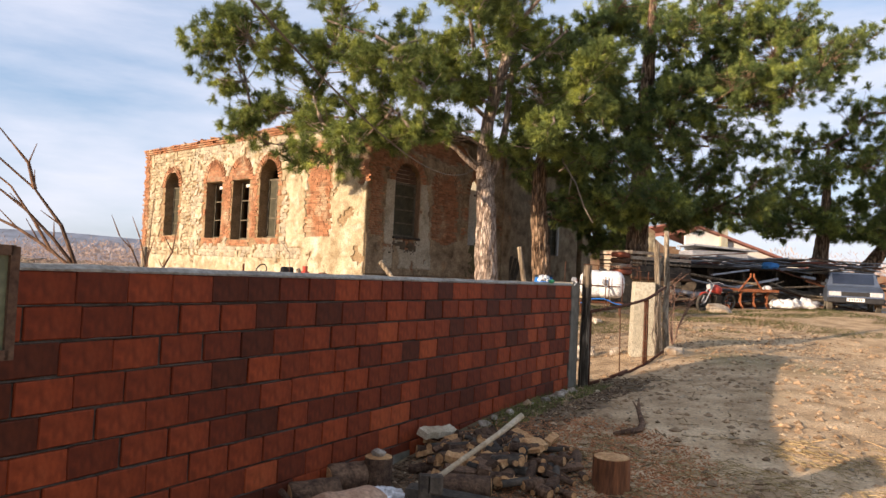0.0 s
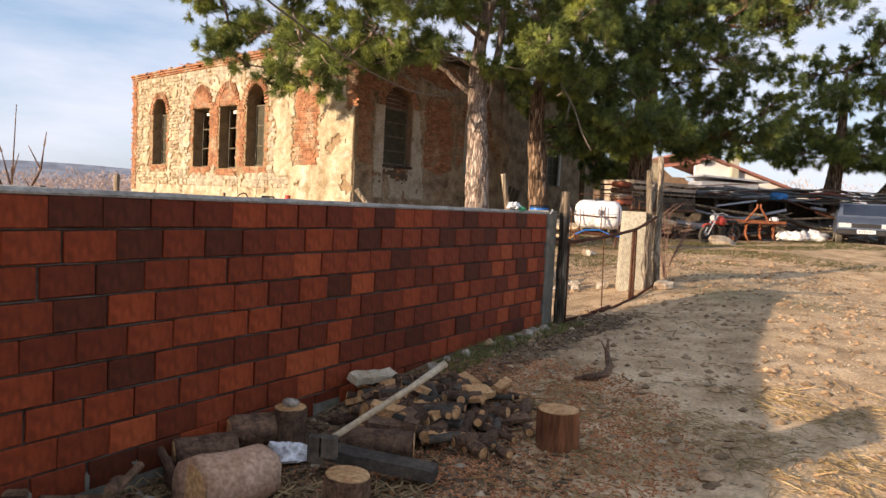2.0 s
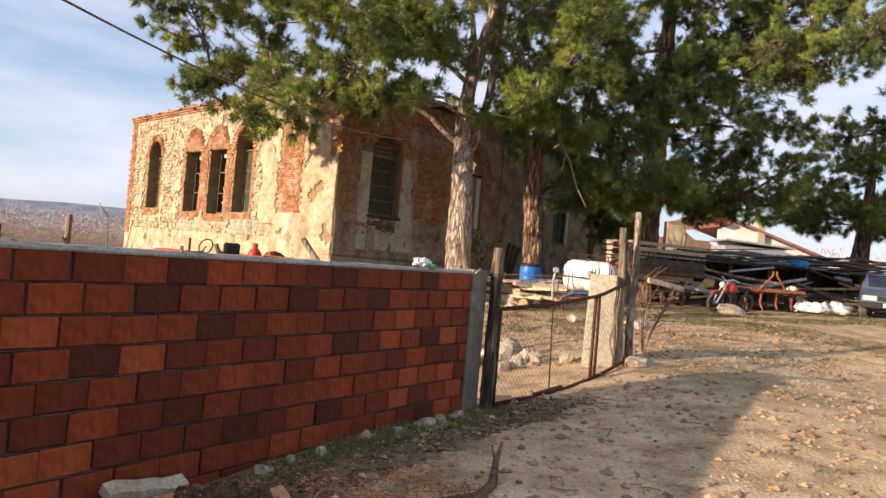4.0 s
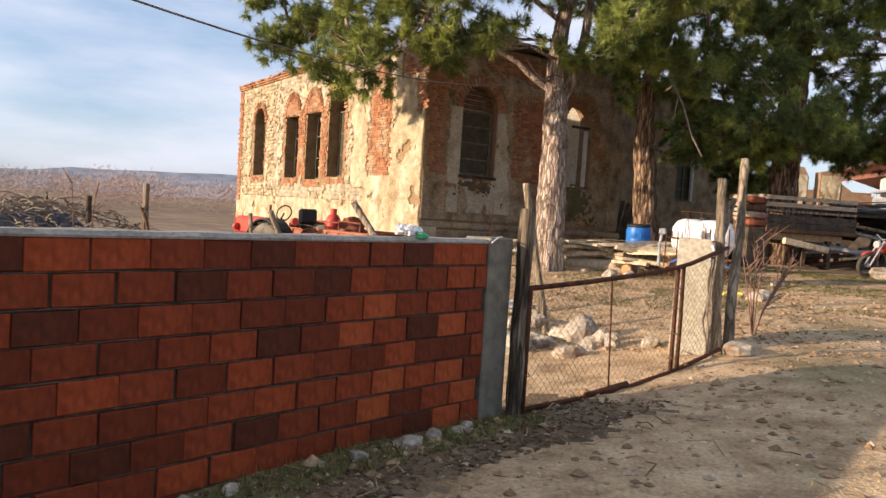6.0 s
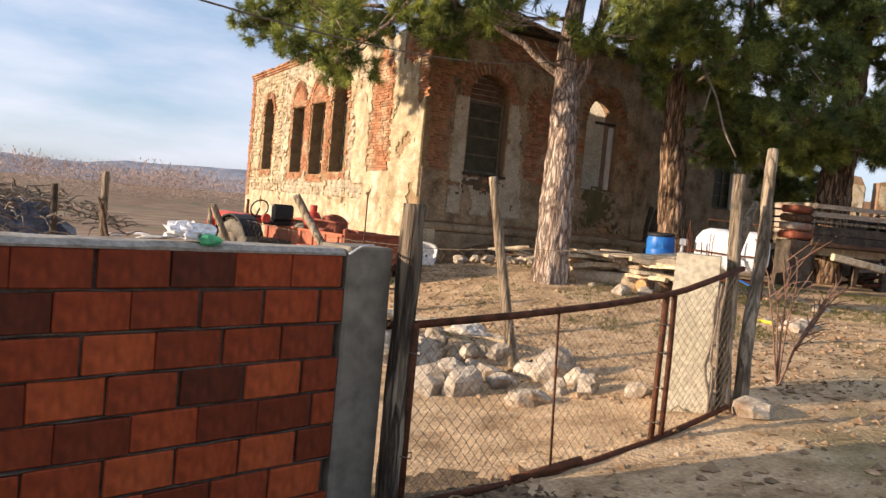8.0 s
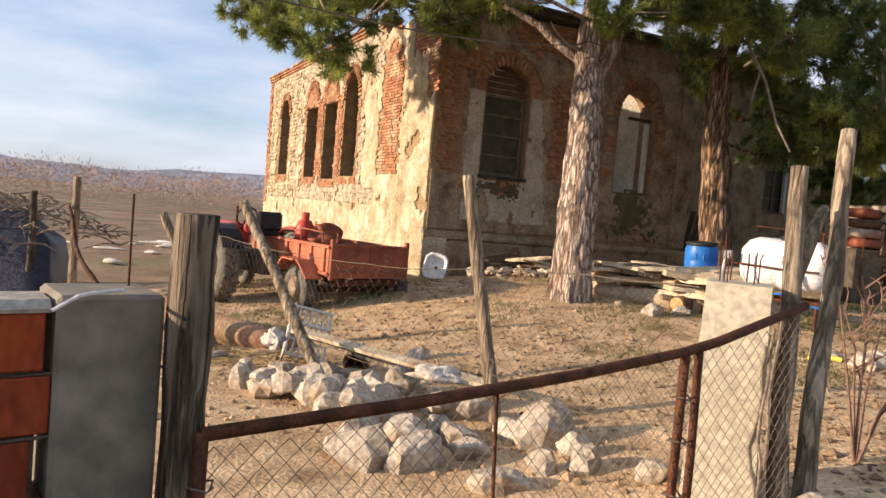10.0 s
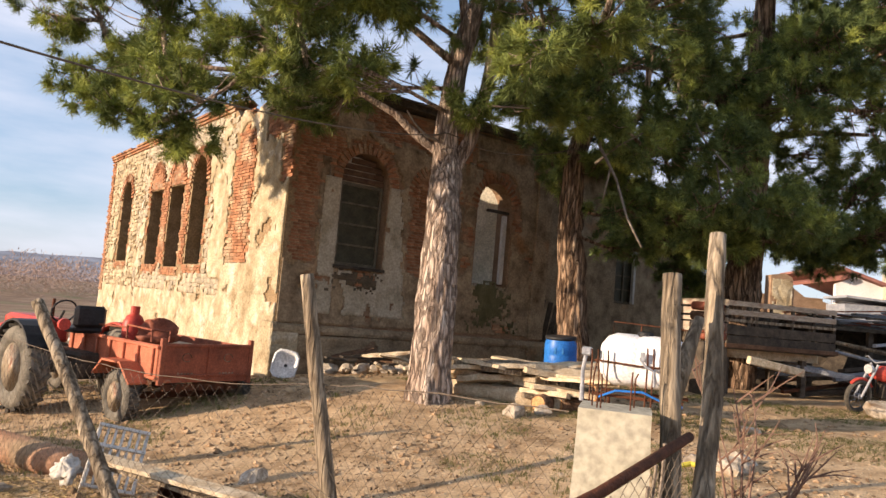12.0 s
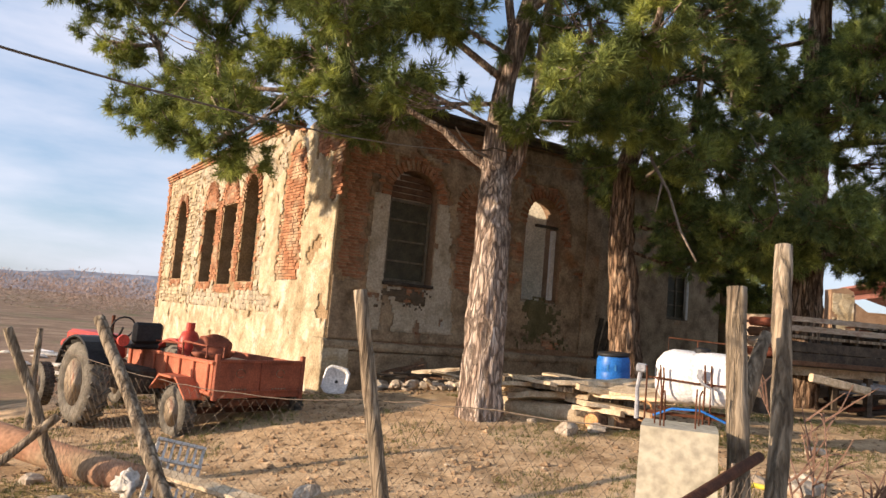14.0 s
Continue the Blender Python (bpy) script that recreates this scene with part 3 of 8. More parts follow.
def post(name, foot, top, r0, r1, label, mat=None, seed=0, group="", bend=0.02, fork=None):
    foot, top = Vector(foot), Vector(top)
    ob = thing(name, Matrix.Translation(foot), label, "post", group)
    d = top - foot
    pts, rad = [], []
    n = max(10, int(d.length / 0.05))
    for i in range(n + 1):
        t = i / n
        w = Vector((noise.noise(Vector((t * 2.2, seed, 1))), noise.noise(Vector((t * 2.2, seed, 8))), 0)) * bend * math.sin(math.pi * t) * 2
        pts.append(d * t + w - Vector((0, 0, 0.12 * (1 - t))))
        rad.append((r0 + (r1 - r0) * t) * (1 + 0.10 * noise.noise(Vector((t * d.length * 4, seed * 3, 0)))))
    piece("pole", tube(pts, rad, 14, 0.13, seed=seed, freq=6), mat or M_DEADWOOD, ob, "", True)
    if fork:
        piece("side_branch", tube([Vector(q) - foot for q in fork], [0.045, 0.04, 0.035, 0.03], 9, 0.25, seed=seed), mat or M_DEADWOOD, ob, "", True)
    return ob


post("wooden_post", (1.98, 9.77, 0.2), (1.985, 9.77, 1.88), 0.07, 0.06, "thick cracked grey timber post wired beside the concrete corner post", M_SHADEPOST, seed=2, bend=0.02)
post("wooden_post", (1.85, 13.7, 0.30), (1.44, 13.62, 2.25), 0.06, 0.048, "straight debarked grey pole standing in a stone heap", seed=3, bend=0.012, group="fence posts")
post("wooden_post", (0.28, 13.85, 0.15), (-1.25, 14.35, 1.85), 0.06, 0.05, "thick pole leaning hard over a stone heap", seed=5, group="fence posts", bend=0.008)
post("wooden_post", (-2.5, 15.75, -0.1), (-3.07, 15.2, 1.62), 0.06, 0.05, "leaning round pole beside a terracotta pipe", seed=6, group="fence posts")
post("wooden_post", (-7.44, 17.84, -0.3), (-7.44, 17.84, 1.98), 0.075, 0.065, "upright dark square-cut post at the far yard edge", seed=7, group="fence posts", bend=0.01)
post("wooden_post", (-4.3, 17.0, 0.0), (-4.6, 17.3, 1.5), 0.05, 0.04, "short leaning grey stake near the tractor", seed=8, group="fence posts")
post("wooden_prop", (-3.35, 15.0, -0.1), (-2.55, 15.5, 0.72), 0.05, 0.045, "flat grey board propped against a leaning pole", seed=9)
post("gate_post", (3.83, 12.42, 0.45), (3.76, 12.62, 2.37), 0.058, 0.046, "pale debarked trunk post with a side branch at the gate", seed=11, group="gate posts",
     fork=[(3.79, 12.6, 1.72), (3.85, 12.66, 1.92), (3.90, 12.72, 2.08), (3.93, 12.76, 2.16)])
post("gate_post", (3.95, 12.50, 0.45), (4.03, 12.95, 2.63), 0.060, 0.045, "tall debarked grey trunk post leaning beside the gate", seed=12, group="gate posts")
post("iron_rod", (1.69, 9.83, 0.0), (1.69, 9.83, 1.92), 0.004, 0.004, "thin rusty upright iron rod at the fence line", M_RUST, 14, bend=0.01)
post("bent_branch_post", (-5.9, 17.0, -0.2), (-7.5, 17.75, 1.45), 0.05, 0.03, "crooked dark branch leaning against an upright post", M_LOGBARK, 15, bend=0.18)


def make_pillar():
    p = thing("concrete_pillar", pose(3.52, 12.50, 0.38, 0, 0, -5), "weathered square concrete pillar with a mossy yellow-green foot", "pillar")
    v, f = [], []
    n = 16
    for i in range(n + 1):
        t = i / n
        for k, (a, b) in enumerate([(-1, -1), (0, -1), (1, -1), (1, 0), (1, 1), (0, 1), (-1, 1), (-1, 0)]):
            j = 0.006 * noise.noise(Vector((t * 9, k * 3, 1)))
            w = 0.17 + 0.03 * (1 - t)
            c = 0.985 if k % 2 == 0 else 1
            v.append((a * w * c + j, b * w * c + j, -0.15 + 1.46 * t + (j if i == n else 0)))
    for i in range(n):
        for k in range(8):
            a, b = i * 8 + k, i * 8 + (k + 1) % 8
            f.append((a, b, b + 8, a + 8))
    f += [tuple(range(n * 8, n * 8 + 8))]
    piece("shaft", (v, f), M_CONC_OLD, p)
    rnd = random.Random(4)
    for k in range(5):
        x, y = rnd.uniform(-0.13, 0.13), rnd.uniform(-0.12, 0.12)
        piece("rebar", tube([(x, y, 1.25), (x, y, 1.45), (x + rnd.uniform(-0.02, 0.02), y, rnd.uniform(1.45, 1.6))], 0.004, 6), M_RUST, p)
    for k in range(3):
        a = [(0.17 + 0.02 * k, -0.19, -0.05), (0.19, -0.2, 0.5), (0.17 + 0.03 * k, -0.2, 1.0 + 0.1 * k)]
        piece("creeper_stem", tube(curve_points(a[0], a[2], 8, 0, 0.06, k), 0.009, 5), M_TWIG, p, "dry creeper stem")


make_pillar()


def make_gate():
    a, b, c = Vector((2.05, 9.77, 0)), Vector((3.29, 11.52, 0)), Vector((3.84, 12.30, 0))
    g = thing("iron_gate", Matrix.Translation((2.06, 9.86, 0.2)), "rusty iron frame gate filled with chain-link wire", "gate")
    o = Vector((2.06, 9.86, 0.2))
    P = lambda p, z: Vector((p.x, p.y, z)) - o

    def bar(name, *pts, r=0.02, label=""):
        piece(name, tube(pts, r, 8, 0.12, seed=len(g.children)), M_RUST, g, label, True)
    bar("top_rail", P(a, 1.25), P(a.lerp(b, 0.35), 1.29), P(a.lerp(b, 0.7), 1.345), P(b, 1.41), P(b.lerp(c, 0.25), 1.45), P(c, 1.62), r=0.024)
    bar("bottom_rail", P(a, 0.27), P(a.lerp(b, 0.4), 0.27), P(a.lerp(b, 0.62), 0.28), P(b, 0.36), P(b.lerp(c, 0.6), 0.45), P(c, 0.52), r=0.022)
    bar("left_stile", P(a, 0.2), P(a, 0.8), P(a, 1.26), r=0.024)
    bar("right_stile", P(b, 0.30), P(b, 0.9), P(b, 1.40), r=0.022)
    bar("second_stile", P(b.lerp(c, 0.12), 0.32), P(b.lerp(c, 0.12), 0.9), P(b.lerp(c, 0.10), 1.42), r=0.02)
    bar("middle_rod", P(a.lerp(b, 0.53), 0.30), P(a.lerp(b, 0.50), 1.32), r=0.008)
    bar("wooden_drag", P(a.lerp(b, 0.38), 0.285), P(a.lerp(b, 0.66), 0.325), r=0.028, label="short weathered stick tied to the rail")
    # chain-link wire
    strands = []
    w, step = (c - a).length, 0.038
    d = (c - a).normalized()
    side = Vector((d.y, -d.x, 0))
    for k in range(int(w / step)):
        pts = []
        for i in range(34):
            x = (k + (i + k) % 2) * step
            t = x / w
            z = 0.29 + 0.2 * max(0, t - 0.45) + i * step * 1.05 + 0.022 * noise.noise(Vector((x * 2.2, i * 0.12, 0)))
            if z > 1.24 + 0.30 * t * t + 0.05 * t:
                break
            pts.append(a + d * (x + 0.012 * noise.noise(Vector((x * 2, z * 3, 8)))) + Vector((0, 0, z)) - o + side * (0.03 * noise.noise(Vector((x * 2, z * 2, 4))) + 0.003 * ((i + k) % 2)))
        if len(pts) > 2:
            strands.append(tube(pts, 0.0019, 3, cap=False))
    tagged(piece("wire_mesh", merge(*strands), M_WIRE, g), "sagging chain-link wire mesh", kind="stuff")
    for k, (t, z) in enumerate([(0.0, 0.55), (0.0, 1.1), (1.0, 0.5), (1.0, 0.75), (1.0, 1.0), (1.0, 1.2)]):
        p = a.lerp(b, t)
        q = P(p, z)
        pts = [q + Vector((math.cos(i) * 0.045, math.sin(i) * 0.045, 0.01 * math.sin(i * 1.7))) for i in range(8)]
        piece("wire_tie", tube(pts, 0.004, 4), M_WIRE, g, "twisted wire tie")


make_gate()


def low_fence():
    """Chain-link hung from post to post; its top sags."""
    line = [(-2.7, 15.55, 1.42), (-1.2, 14.75, 1.36), (0.15, 13.93, 1.40), (0.9, 13.77, 1.42), (1.62, 13.70, 1.50), (2.4, 13.2, 1.58), (3.30, 12.63, 1.63)]
    o = thing("chain_link_fence", pose(line[0][0], line[0][1], 0), "rusty sagging chain-link mesh hung between rough posts", "fence")

    def at(s):
        for (x0, y0, z0), (x1, y1, z1) in zip(line, line[1:]):
            l = math.hypot(x1 - x0, y1 - y0)
            if s <= l or (x1, y1, z1) == line[-1]:
                q = min(1, s / l)
                return x0 + (x1 - x0) * q, y0 + (y1 - y0) * q, z0 + (z1 - z0) * q
            s -= l
    total = sum(math.hypot(q[0] - p[0], q[1] - p[1]) for p, q in zip(line, line[1:]))
    st = 0.055
    o0 = Vector((line[0][0], line[0][1], 0))
    strands = []
    for k in range(int(total / st)):
        pts = []
        for i in range(21):
            s = (k + (i + k) % 2) * st
            x, y, z = at(s)
            q = i / 20
            low = ground_z(x, y, False) + 0.05
            wob = 0.06 * noise.noise(Vector((s * 1.3, q * 2, 5)))
            sag = 0.10 * abs(noise.noise(Vector((s * 0.7, 3, 1)))) * (1 - q)
            pts.append(Vector((x + wob, y + wob, z - sag - (z - sag - low) * q + 0.03 * noise.noise(Vector((s * 0.9, q, 1))))) - o0)
        strands.append(tube(pts, 0.0017, 3, cap=False))
    tagged(piece("wire_mesh", merge(*strands), M_WIRE, o), kind="stuff")
    piece("top_wire", tube([Vector(at(total * i / 30)) - o0 + Vector((0, 0, 0.02 * noise.noise(Vector((i * 0.8, 1, 0))))) for i in range(31)], 0.004, 5), M_WIRE, o)
    # thin strands across the gap by the stone heaps
    for k, (p, q, s) in enumerate([((1.5, 13.4, 0.85), (3.7, 12.6, 0.9), 0.2), ((1.55, 13.3, 0.6), (-0.4, 14.1, 0.7), 0.06), ((1.5, 13.4, 1.0), (3.7, 12.6, 0.62), 0.12)]):
        w = thing("fence_wire", Matrix.Translation(p), "single thin rusty fence wire hanging between posts", "wire", "fence wires")
        piece("strand", tube([v - Vector(p) for v in curve_points(p, q, 10, s, 0.03, k)], 0.003, 4), M_WIRE, w)


low_fence()


# the old building: x along its shaded side, y along its sunlit side
HOUSE_M = pose(-2.46, 22.27, 0, 0, 0, 48)
SIDE_B = pose(0, 0, 0, 90)                              # x, z of a drawing onto the shaded side
SIDE_A = Matrix(((0, 0, 1, 0), (1, 0, 0, 0), (0, 1, 0, 0), (0, 0, 0, 1)))  # onto the sunlit side


def slab(outer, holes, thick):
    """A wall drawn in x, y with openings, from z = 0 to z = -thick, as a shape."""
    cu = bpy.data.curves.new("drawing", "CURVE")
    cu.dimensions, cu.fill_mode, cu.extrude = "2D", "BOTH", thick / 2
    for loop in (outer, *holes):
        s = cu.splines.new("POLY")
        s.points.add(len(loop) - 1)
        for p, q in zip(s.points, loop):
            p.co = (q[0], q[1], 0, 1)
        s.use_cyclic_u = True
    ob = new("drawing", cu)
    bpy.context.view_layer.update()
    me = bpy.data.meshes.new_from_object(ob.evaluated_get(bpy.context.evaluated_depsgraph_get()))
    s = ([(p.co.x, p.co.y, p.co.z - thick / 2) for p in me.vertices], [tuple(q.vertices) for q in me.polygons])
    bpy.data.objects.remove(ob)
    bpy.data.meshes.remove(me)
    bpy.data.curves.remove(cu)
    return s


def arch(x0, x1, z0, spring, peak, n=12, rag=0.0, seed=0):
    r, c = (x1 - x0) / 2, (x0 + x1) / 2
    pts = [(x0, z0), (x1, z0)]
    m = 9
    for i in range(m):
        z = z0 + (spring - z0) * (i + 1) / (m + 1)
        pts.append((x1 + rag * noise.noise(Vector((z * 6, seed, 1))), z))
    for i in range(n + 1):
        a = math.pi * i / n
        pts.append((c + r * math.cos(a) + rag * noise.noise(Vector((i, seed, 5))) * 0.6, spring + (peak - spring) * math.sin(a)))
    for i in range(m):
        z = spring - (spring - z0) * (i + 1) / (m + 1)
        pts.append((x0 + rag * noise.noise(Vector((z * 6, seed, 9))), z))
    return pts


def skin(keep, x0, x1, z0, z1, step, lift, thick=0.018, wave=0.006):
    """A coat of plaster where keep(x, z) holds, with ragged edges, lifted off a drawing's plane."""
    nx, nz = int((x1 - x0) / step), int((z1 - z0) / step)
    on = [[keep(x0 + (i + 0.5) * step, z0 + (j + 0.5) * step) for j in range(nz)] for i in range(nx)]
    v, f, at = [], [], {}

    def vert(i, j, top):
        k = (i, j, top)
        if k not in at:
            x, z = x0 + i * step, z0 + j * step
            jx, jz = (step * 0.42 * noise.noise(Vector((x * 17, z * 17, s))) if 0 < i < nx and 0 < j < nz else 0 for s in (2, 6))
            at[k] = len(v)
            v.append((x + jx, z + jz, lift + (thick if top else 0) + (wave * noise.noise(Vector((x * 1.6, z * 1.6, 0))) if top else 0)))
        return at[k]
    for i in range(nx):
        for j in range(nz):
            if not on[i][j]:
                continue
            f.append((vert(i, j, 1), vert(i + 1, j, 1), vert(i + 1, j + 1, 1), vert(i, j + 1, 1)))
            for di, dj, p, q in ((-1, 0, (i, j + 1), (i, j)), (1, 0, (i + 1, j), (i + 1, j + 1)), (0, -1, (i, j), (i + 1, j)), (0, 1, (i + 1, j + 1), (i, j + 1))):
                a, b = i + di, j + dj
                if not (0 <= a < nx and 0 <= b < nz and on[a][b]):
                    f.append((vert(*p, 0), vert(*q, 0), vert(*q, 1), vert(*p, 1)))
    return v, f


def nz2(x, z, s=1.0, k=0.0):
    return noise.noise(Vector((x * s, z * s, k)))


def in_arch(x, z, x0, x1, z0, spring, peak, grow=0.0):
    x0, x1, z0, peak = x0 - grow, x1 + grow, z0 - grow, peak + grow
    if not (x0 < x < x1 and z0 < z < peak):
        return False
    if z <= spring:
        return True
    r, c = (x1 - x0) / 2, (x0 + x1) / 2
    return ((x - c) / r) ** 2 + ((z - spring) / (peak - spring)) ** 2 < 1


WIN_A = [(11.85, 13.05, 2.74, 4.85, 5.45), (8.45, 9.62, 2.62, 4.86, 5.5), (6.55, 7.70, 2.58, 4.86, 5.5), (4.75, 5.90, 2.66, 4.85, 5.5)]
WIN_B = (1.18, 2.36, 2.79, 4.66, 5.26)
NICHE = (4.95, 6.07, 2.76, 4.62, 5.27)


def top_a(v):
    # kept low between 1.5 and 3.1 to let sun into the alcove
    return 6.22 + (0.25 * nz2(v, 0, 2.1, 3) if v < 3.2 else 0.13 + 0.02 * nz2(v, 0, 3, 1)) - (0.06 if 1.5 < v < 3.1 else 0) + (0.22 if 0.2 < v < 1.0 else 0)


def lay(course_h, length, keep, x0, x1, z0, z1, rnd, gap=0.012, ragged=0.0):
    """Places (x, z, width, height) of pieces laid in courses."""
    out, j = [], 0
    z = z0
    while z < z1:
        h = course_h * rnd.uniform(0.88, 1.12)
        x = x0 - rnd.random() * length
        while x < x1:
            w = length * rnd.uniform(0.72, 1.25)
            cx, cz = x + w / 2, z + h / 2
            if keep(cx, cz) and keep(cx - w * 0.4, cz) and keep(cx + w * 0.4, cz):
                out.append((cx, cz, w - gap, h - gap))
            x += w
        z += h
        j += 1
    return out


def window_frame(parent, x0, x1, z0, z1, m, depth, mat, rows=2, cols=2, glass=True, group="", label=""):
    w = tagged(new("window"), label or "decayed wooden window frame with dark panes")
    w.parent = parent
    w.matrix_parent_inverse = Matrix()
    w.matrix_local = m @ Matrix.Translation(((x0 + x1) / 2, z0, -depth))
    W, H = x1 - x0, z1 - z0
    t = 0.06
    fr = merge(block(-W / 2 + t / 2, H / 2, 0, t, H, 0.06), block(W / 2 - t / 2, H / 2, 0, t, H, 0.06), block(0, t / 2, 0, W - 2 * t, t, 0.06), block(0, H - t / 2, 0, W - 2 * t, t, 0.06))
    bars = [block(0, H * i / rows, 0, W - 2 * t, 0.04, 0.04) for i in range(1, rows)]
    if cols > 1:
        bars += [block(0, H / 2, 0.004, 0.05, H - 2 * t, 0.045)]
    piece("window_frame", merge(fr, *bars), mat, w)
    if glass:
        for i in range(cols):
            pw = (W - 2 * t) / cols
            piece("pane", block(-W / 2 + t + pw * (i + 0.5), H / 2, -0.012, pw - 0.03, H - 2 * t - 0.01, 0.006), M_PANE, w)
    return w


def make_house():
    house = thing("old_stone_house", HOUSE_M, "abandoned stone and brick house with peeling plaster and arched windows", "house")
    loc = Matrix()
    # walls
    n = 60
    top = [(14.95 - (14.95) * i / n, top_a(14.95 - 14.95 * i / n)) for i in range(n + 1)]
    outer = [(0, -1.5), (14.95, -1.5)] + top
    holes = [arch(a, b, z0, sp, pk, 12, 0.05, i) if i in (0, 3) else [(a, z0), (b, z0), (b + 0.02, 3.7), (b, 4.86), (a, 4.86), (a - 0.03, 3.6)] for i, (a, b, z0, sp, pk) in enumerate(WIN_A)]
    sa = moved(slab(outer, holes, 0.55), Matrix(((0, 0, -1, 0), (1, 0, 0, 0), (0, 1, 0, 0), (0, 0, 0, 1))))
    piece("wall", sa, M_RUBBLE_BED, house, "sunlit rubble stone wall")
    ob = slab([(0.55, -0.5), (7.42, -0.5), (7.42, 6.5), (0.55, 6.32)], [arch(*WIN_B, 12, 0.02, 1), arch(*NICHE, 12, 0.02, 3)], 0.5)
    piece("wall", moved(ob, Matrix(((1, 0, 0, 0), (0, 0, -1, 0), (0, 1, 0, 0), (0, 0, 0, 1)))), M_BRICK_BED, house, "shaded brick wall")
    piece("wall", merge(block(7.17, 7.7, 3.1, 0.5, 14.3, 6.9), block(3.7, 14.68, 3.1, 6.4, 0.5, 6.8)), M_BRICK_BED, house, "rear brick walls")
    # partition, floor and a roof left open near the corner so sun reaches the alcove
    piece("partition", merge(block(3.7, 3.55, 3.0, 6.3, 0.2, 6.6), block(3.85, 7.0, 1.2, 6.4, 13.5, 0.2), block(3.75, 1.8, 1.15, 6.2, 3.3, 0.2)), M_PLASTER_B, house, "inner wall and floor")
    piece("roof", merge(block(3.75, 9.1, 6.46, 7.2, 11.1, 0.16), *[block(3.75, 3.6 + 1.1 * i, 6.36, 7.3, 0.12, 0.14) for i in range(11)]), M_DARKWOOD, house, "sagging dark timber roof")
    # added splayed wall behind the arched opening, turned to catch the sun
    sp = [(6.05, 0.52, 2.7), (4.85, 1.5, 2.7), (4.85, 1.5, 5.9), (6.05, 0.52, 5.9), (6.1, 0.6, 2.7), (4.9, 1.58, 2.7), (4.9, 1.58, 5.9), (6.1, 0.6, 5.9)]
    piece("sun_catch_wall", (sp, [(0, 1, 2, 3), (7, 6, 5, 4), (0, 4, 5, 1), (1, 5, 6, 2), (2, 6, 7, 3), (3, 7, 4, 0)]), M_ALCOVE_LIT, house, "added mossy pale inner wall angled to catch the sun")
    piece("sill_block", block(5.5, 0.25, 2.70, 1.1, 0.5, 0.1), M_PLASTER_LIGHT, house)
    # ledge and foot of the shaded side
    led = [(-0.10, 1.36), (-0.12, 1.42), (-0.10, 1.50), (-0.03, 1.53)]
    v, f = [], []
    m = 70
    for i in range(m + 1):
        x = -0.08 + 7.6 * i / m
        for y, z in [(0.02, 1.34), *led, (0.02, 1.54)]:
            v.append((x, y + 0.012 * nz2(x, z, 5), z - 0.012 * x + 0.01 * nz2(x, 3, 4)))
    for i in range(m):
        for k in range(5):
            a = i * 6 + k
            f.append((a, a + 1, a + 7, a + 6))
    f += [tuple(range(6)), tuple(range(m * 6, m * 6 + 6))]
    piece("ledge", (v, f), M_PLASTER_B, house, "chipped plaster string course")
    # eaves and cornice
    piece("eaves_board", merge(block(3.9, 0.12, 6.50, 7.5, 0.62, 0.10), block(3.9, 0.05, 6.58, 7.6, 0.7, 0.05)), M_DARKWOOD, house, "dark rotten eaves boards")
    # plaster coats: drawing plane lies on the outer faces
    to_b = Matrix(((1, 0, 0, 0), (0, 0, -1, 0), (0, 1, 0, 0), (0, 0, 0, 1)))
    to_a = Matrix(((0, 0, -1, 0), (1, 0, 0, 0), (0, 1, 0, 0), (0, 0, 0, 1)))

    def open_b(x, z, g=0.03):
        return in_arch(x, z, *WIN_B, g) or in_arch(x, z, *NICHE, g)

    def bare_b(x, z):
        e = 0.16 * nz2(x, z, 3.3) + 0.08 * nz2(x, z, 9)
        if x < 0.72 + e and z > 2.75 + e:
            return True
        if in_arch(x, z, 2.95, 4.35, 2.55, 4.6, 5.2, e) and (z > 2.6 + abs(x - 3.65) * 0.35):
            return True
        if z > 4.62 and in_arch(x, z, *WIN_B, 0.33 + e):
            return True
        if in_arch(x, z, 4.5, 6.45, 2.9, 4.6, 5.6, e * 0.5) and nz2(x, z, 1.7, 8) > 0.05:
            return True
        if z > 5.0 and nz2(x, z, 0.9, 4) + 0.25 * nz2(x, z, 4, 4) > 0.08:
            return True
        if in_arch(x, z, 1.65, 2.15, 2.35, 2.7, 2.8, e * 0.6):
            return True
        return nz2(x, z, 0.75, 12) + 0.35 * nz2(x, z, 5, 1) > 0.40

    def pale_b(x, z):
        e = 0.05 * nz2(x, z, 4, 2)
        return (0.78 + e < x < 1.15 or 2.40 < x < 2.82 + 2 * e - 0.12 * (z - 3.4)) and 1.75 < z < 4.62 or (0.78 < x < 2.9 and 1.75 < z < 2.7 and nz2(x, z, 1.3, 5) > -0.25)
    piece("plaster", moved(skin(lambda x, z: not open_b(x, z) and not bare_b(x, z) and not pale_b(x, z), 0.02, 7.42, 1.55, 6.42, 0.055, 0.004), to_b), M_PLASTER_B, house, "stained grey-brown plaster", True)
    piece("plaster", moved(skin(lambda x, z: not open_b(x, z) and not bare_b(x, z) and pale_b(x, z), 0.02, 7.42, 1.55, 6.42, 0.055, 0.004, 0.022), to_b), M_PLASTER_LIGHT, house, "pale lime plaster round a window", True)
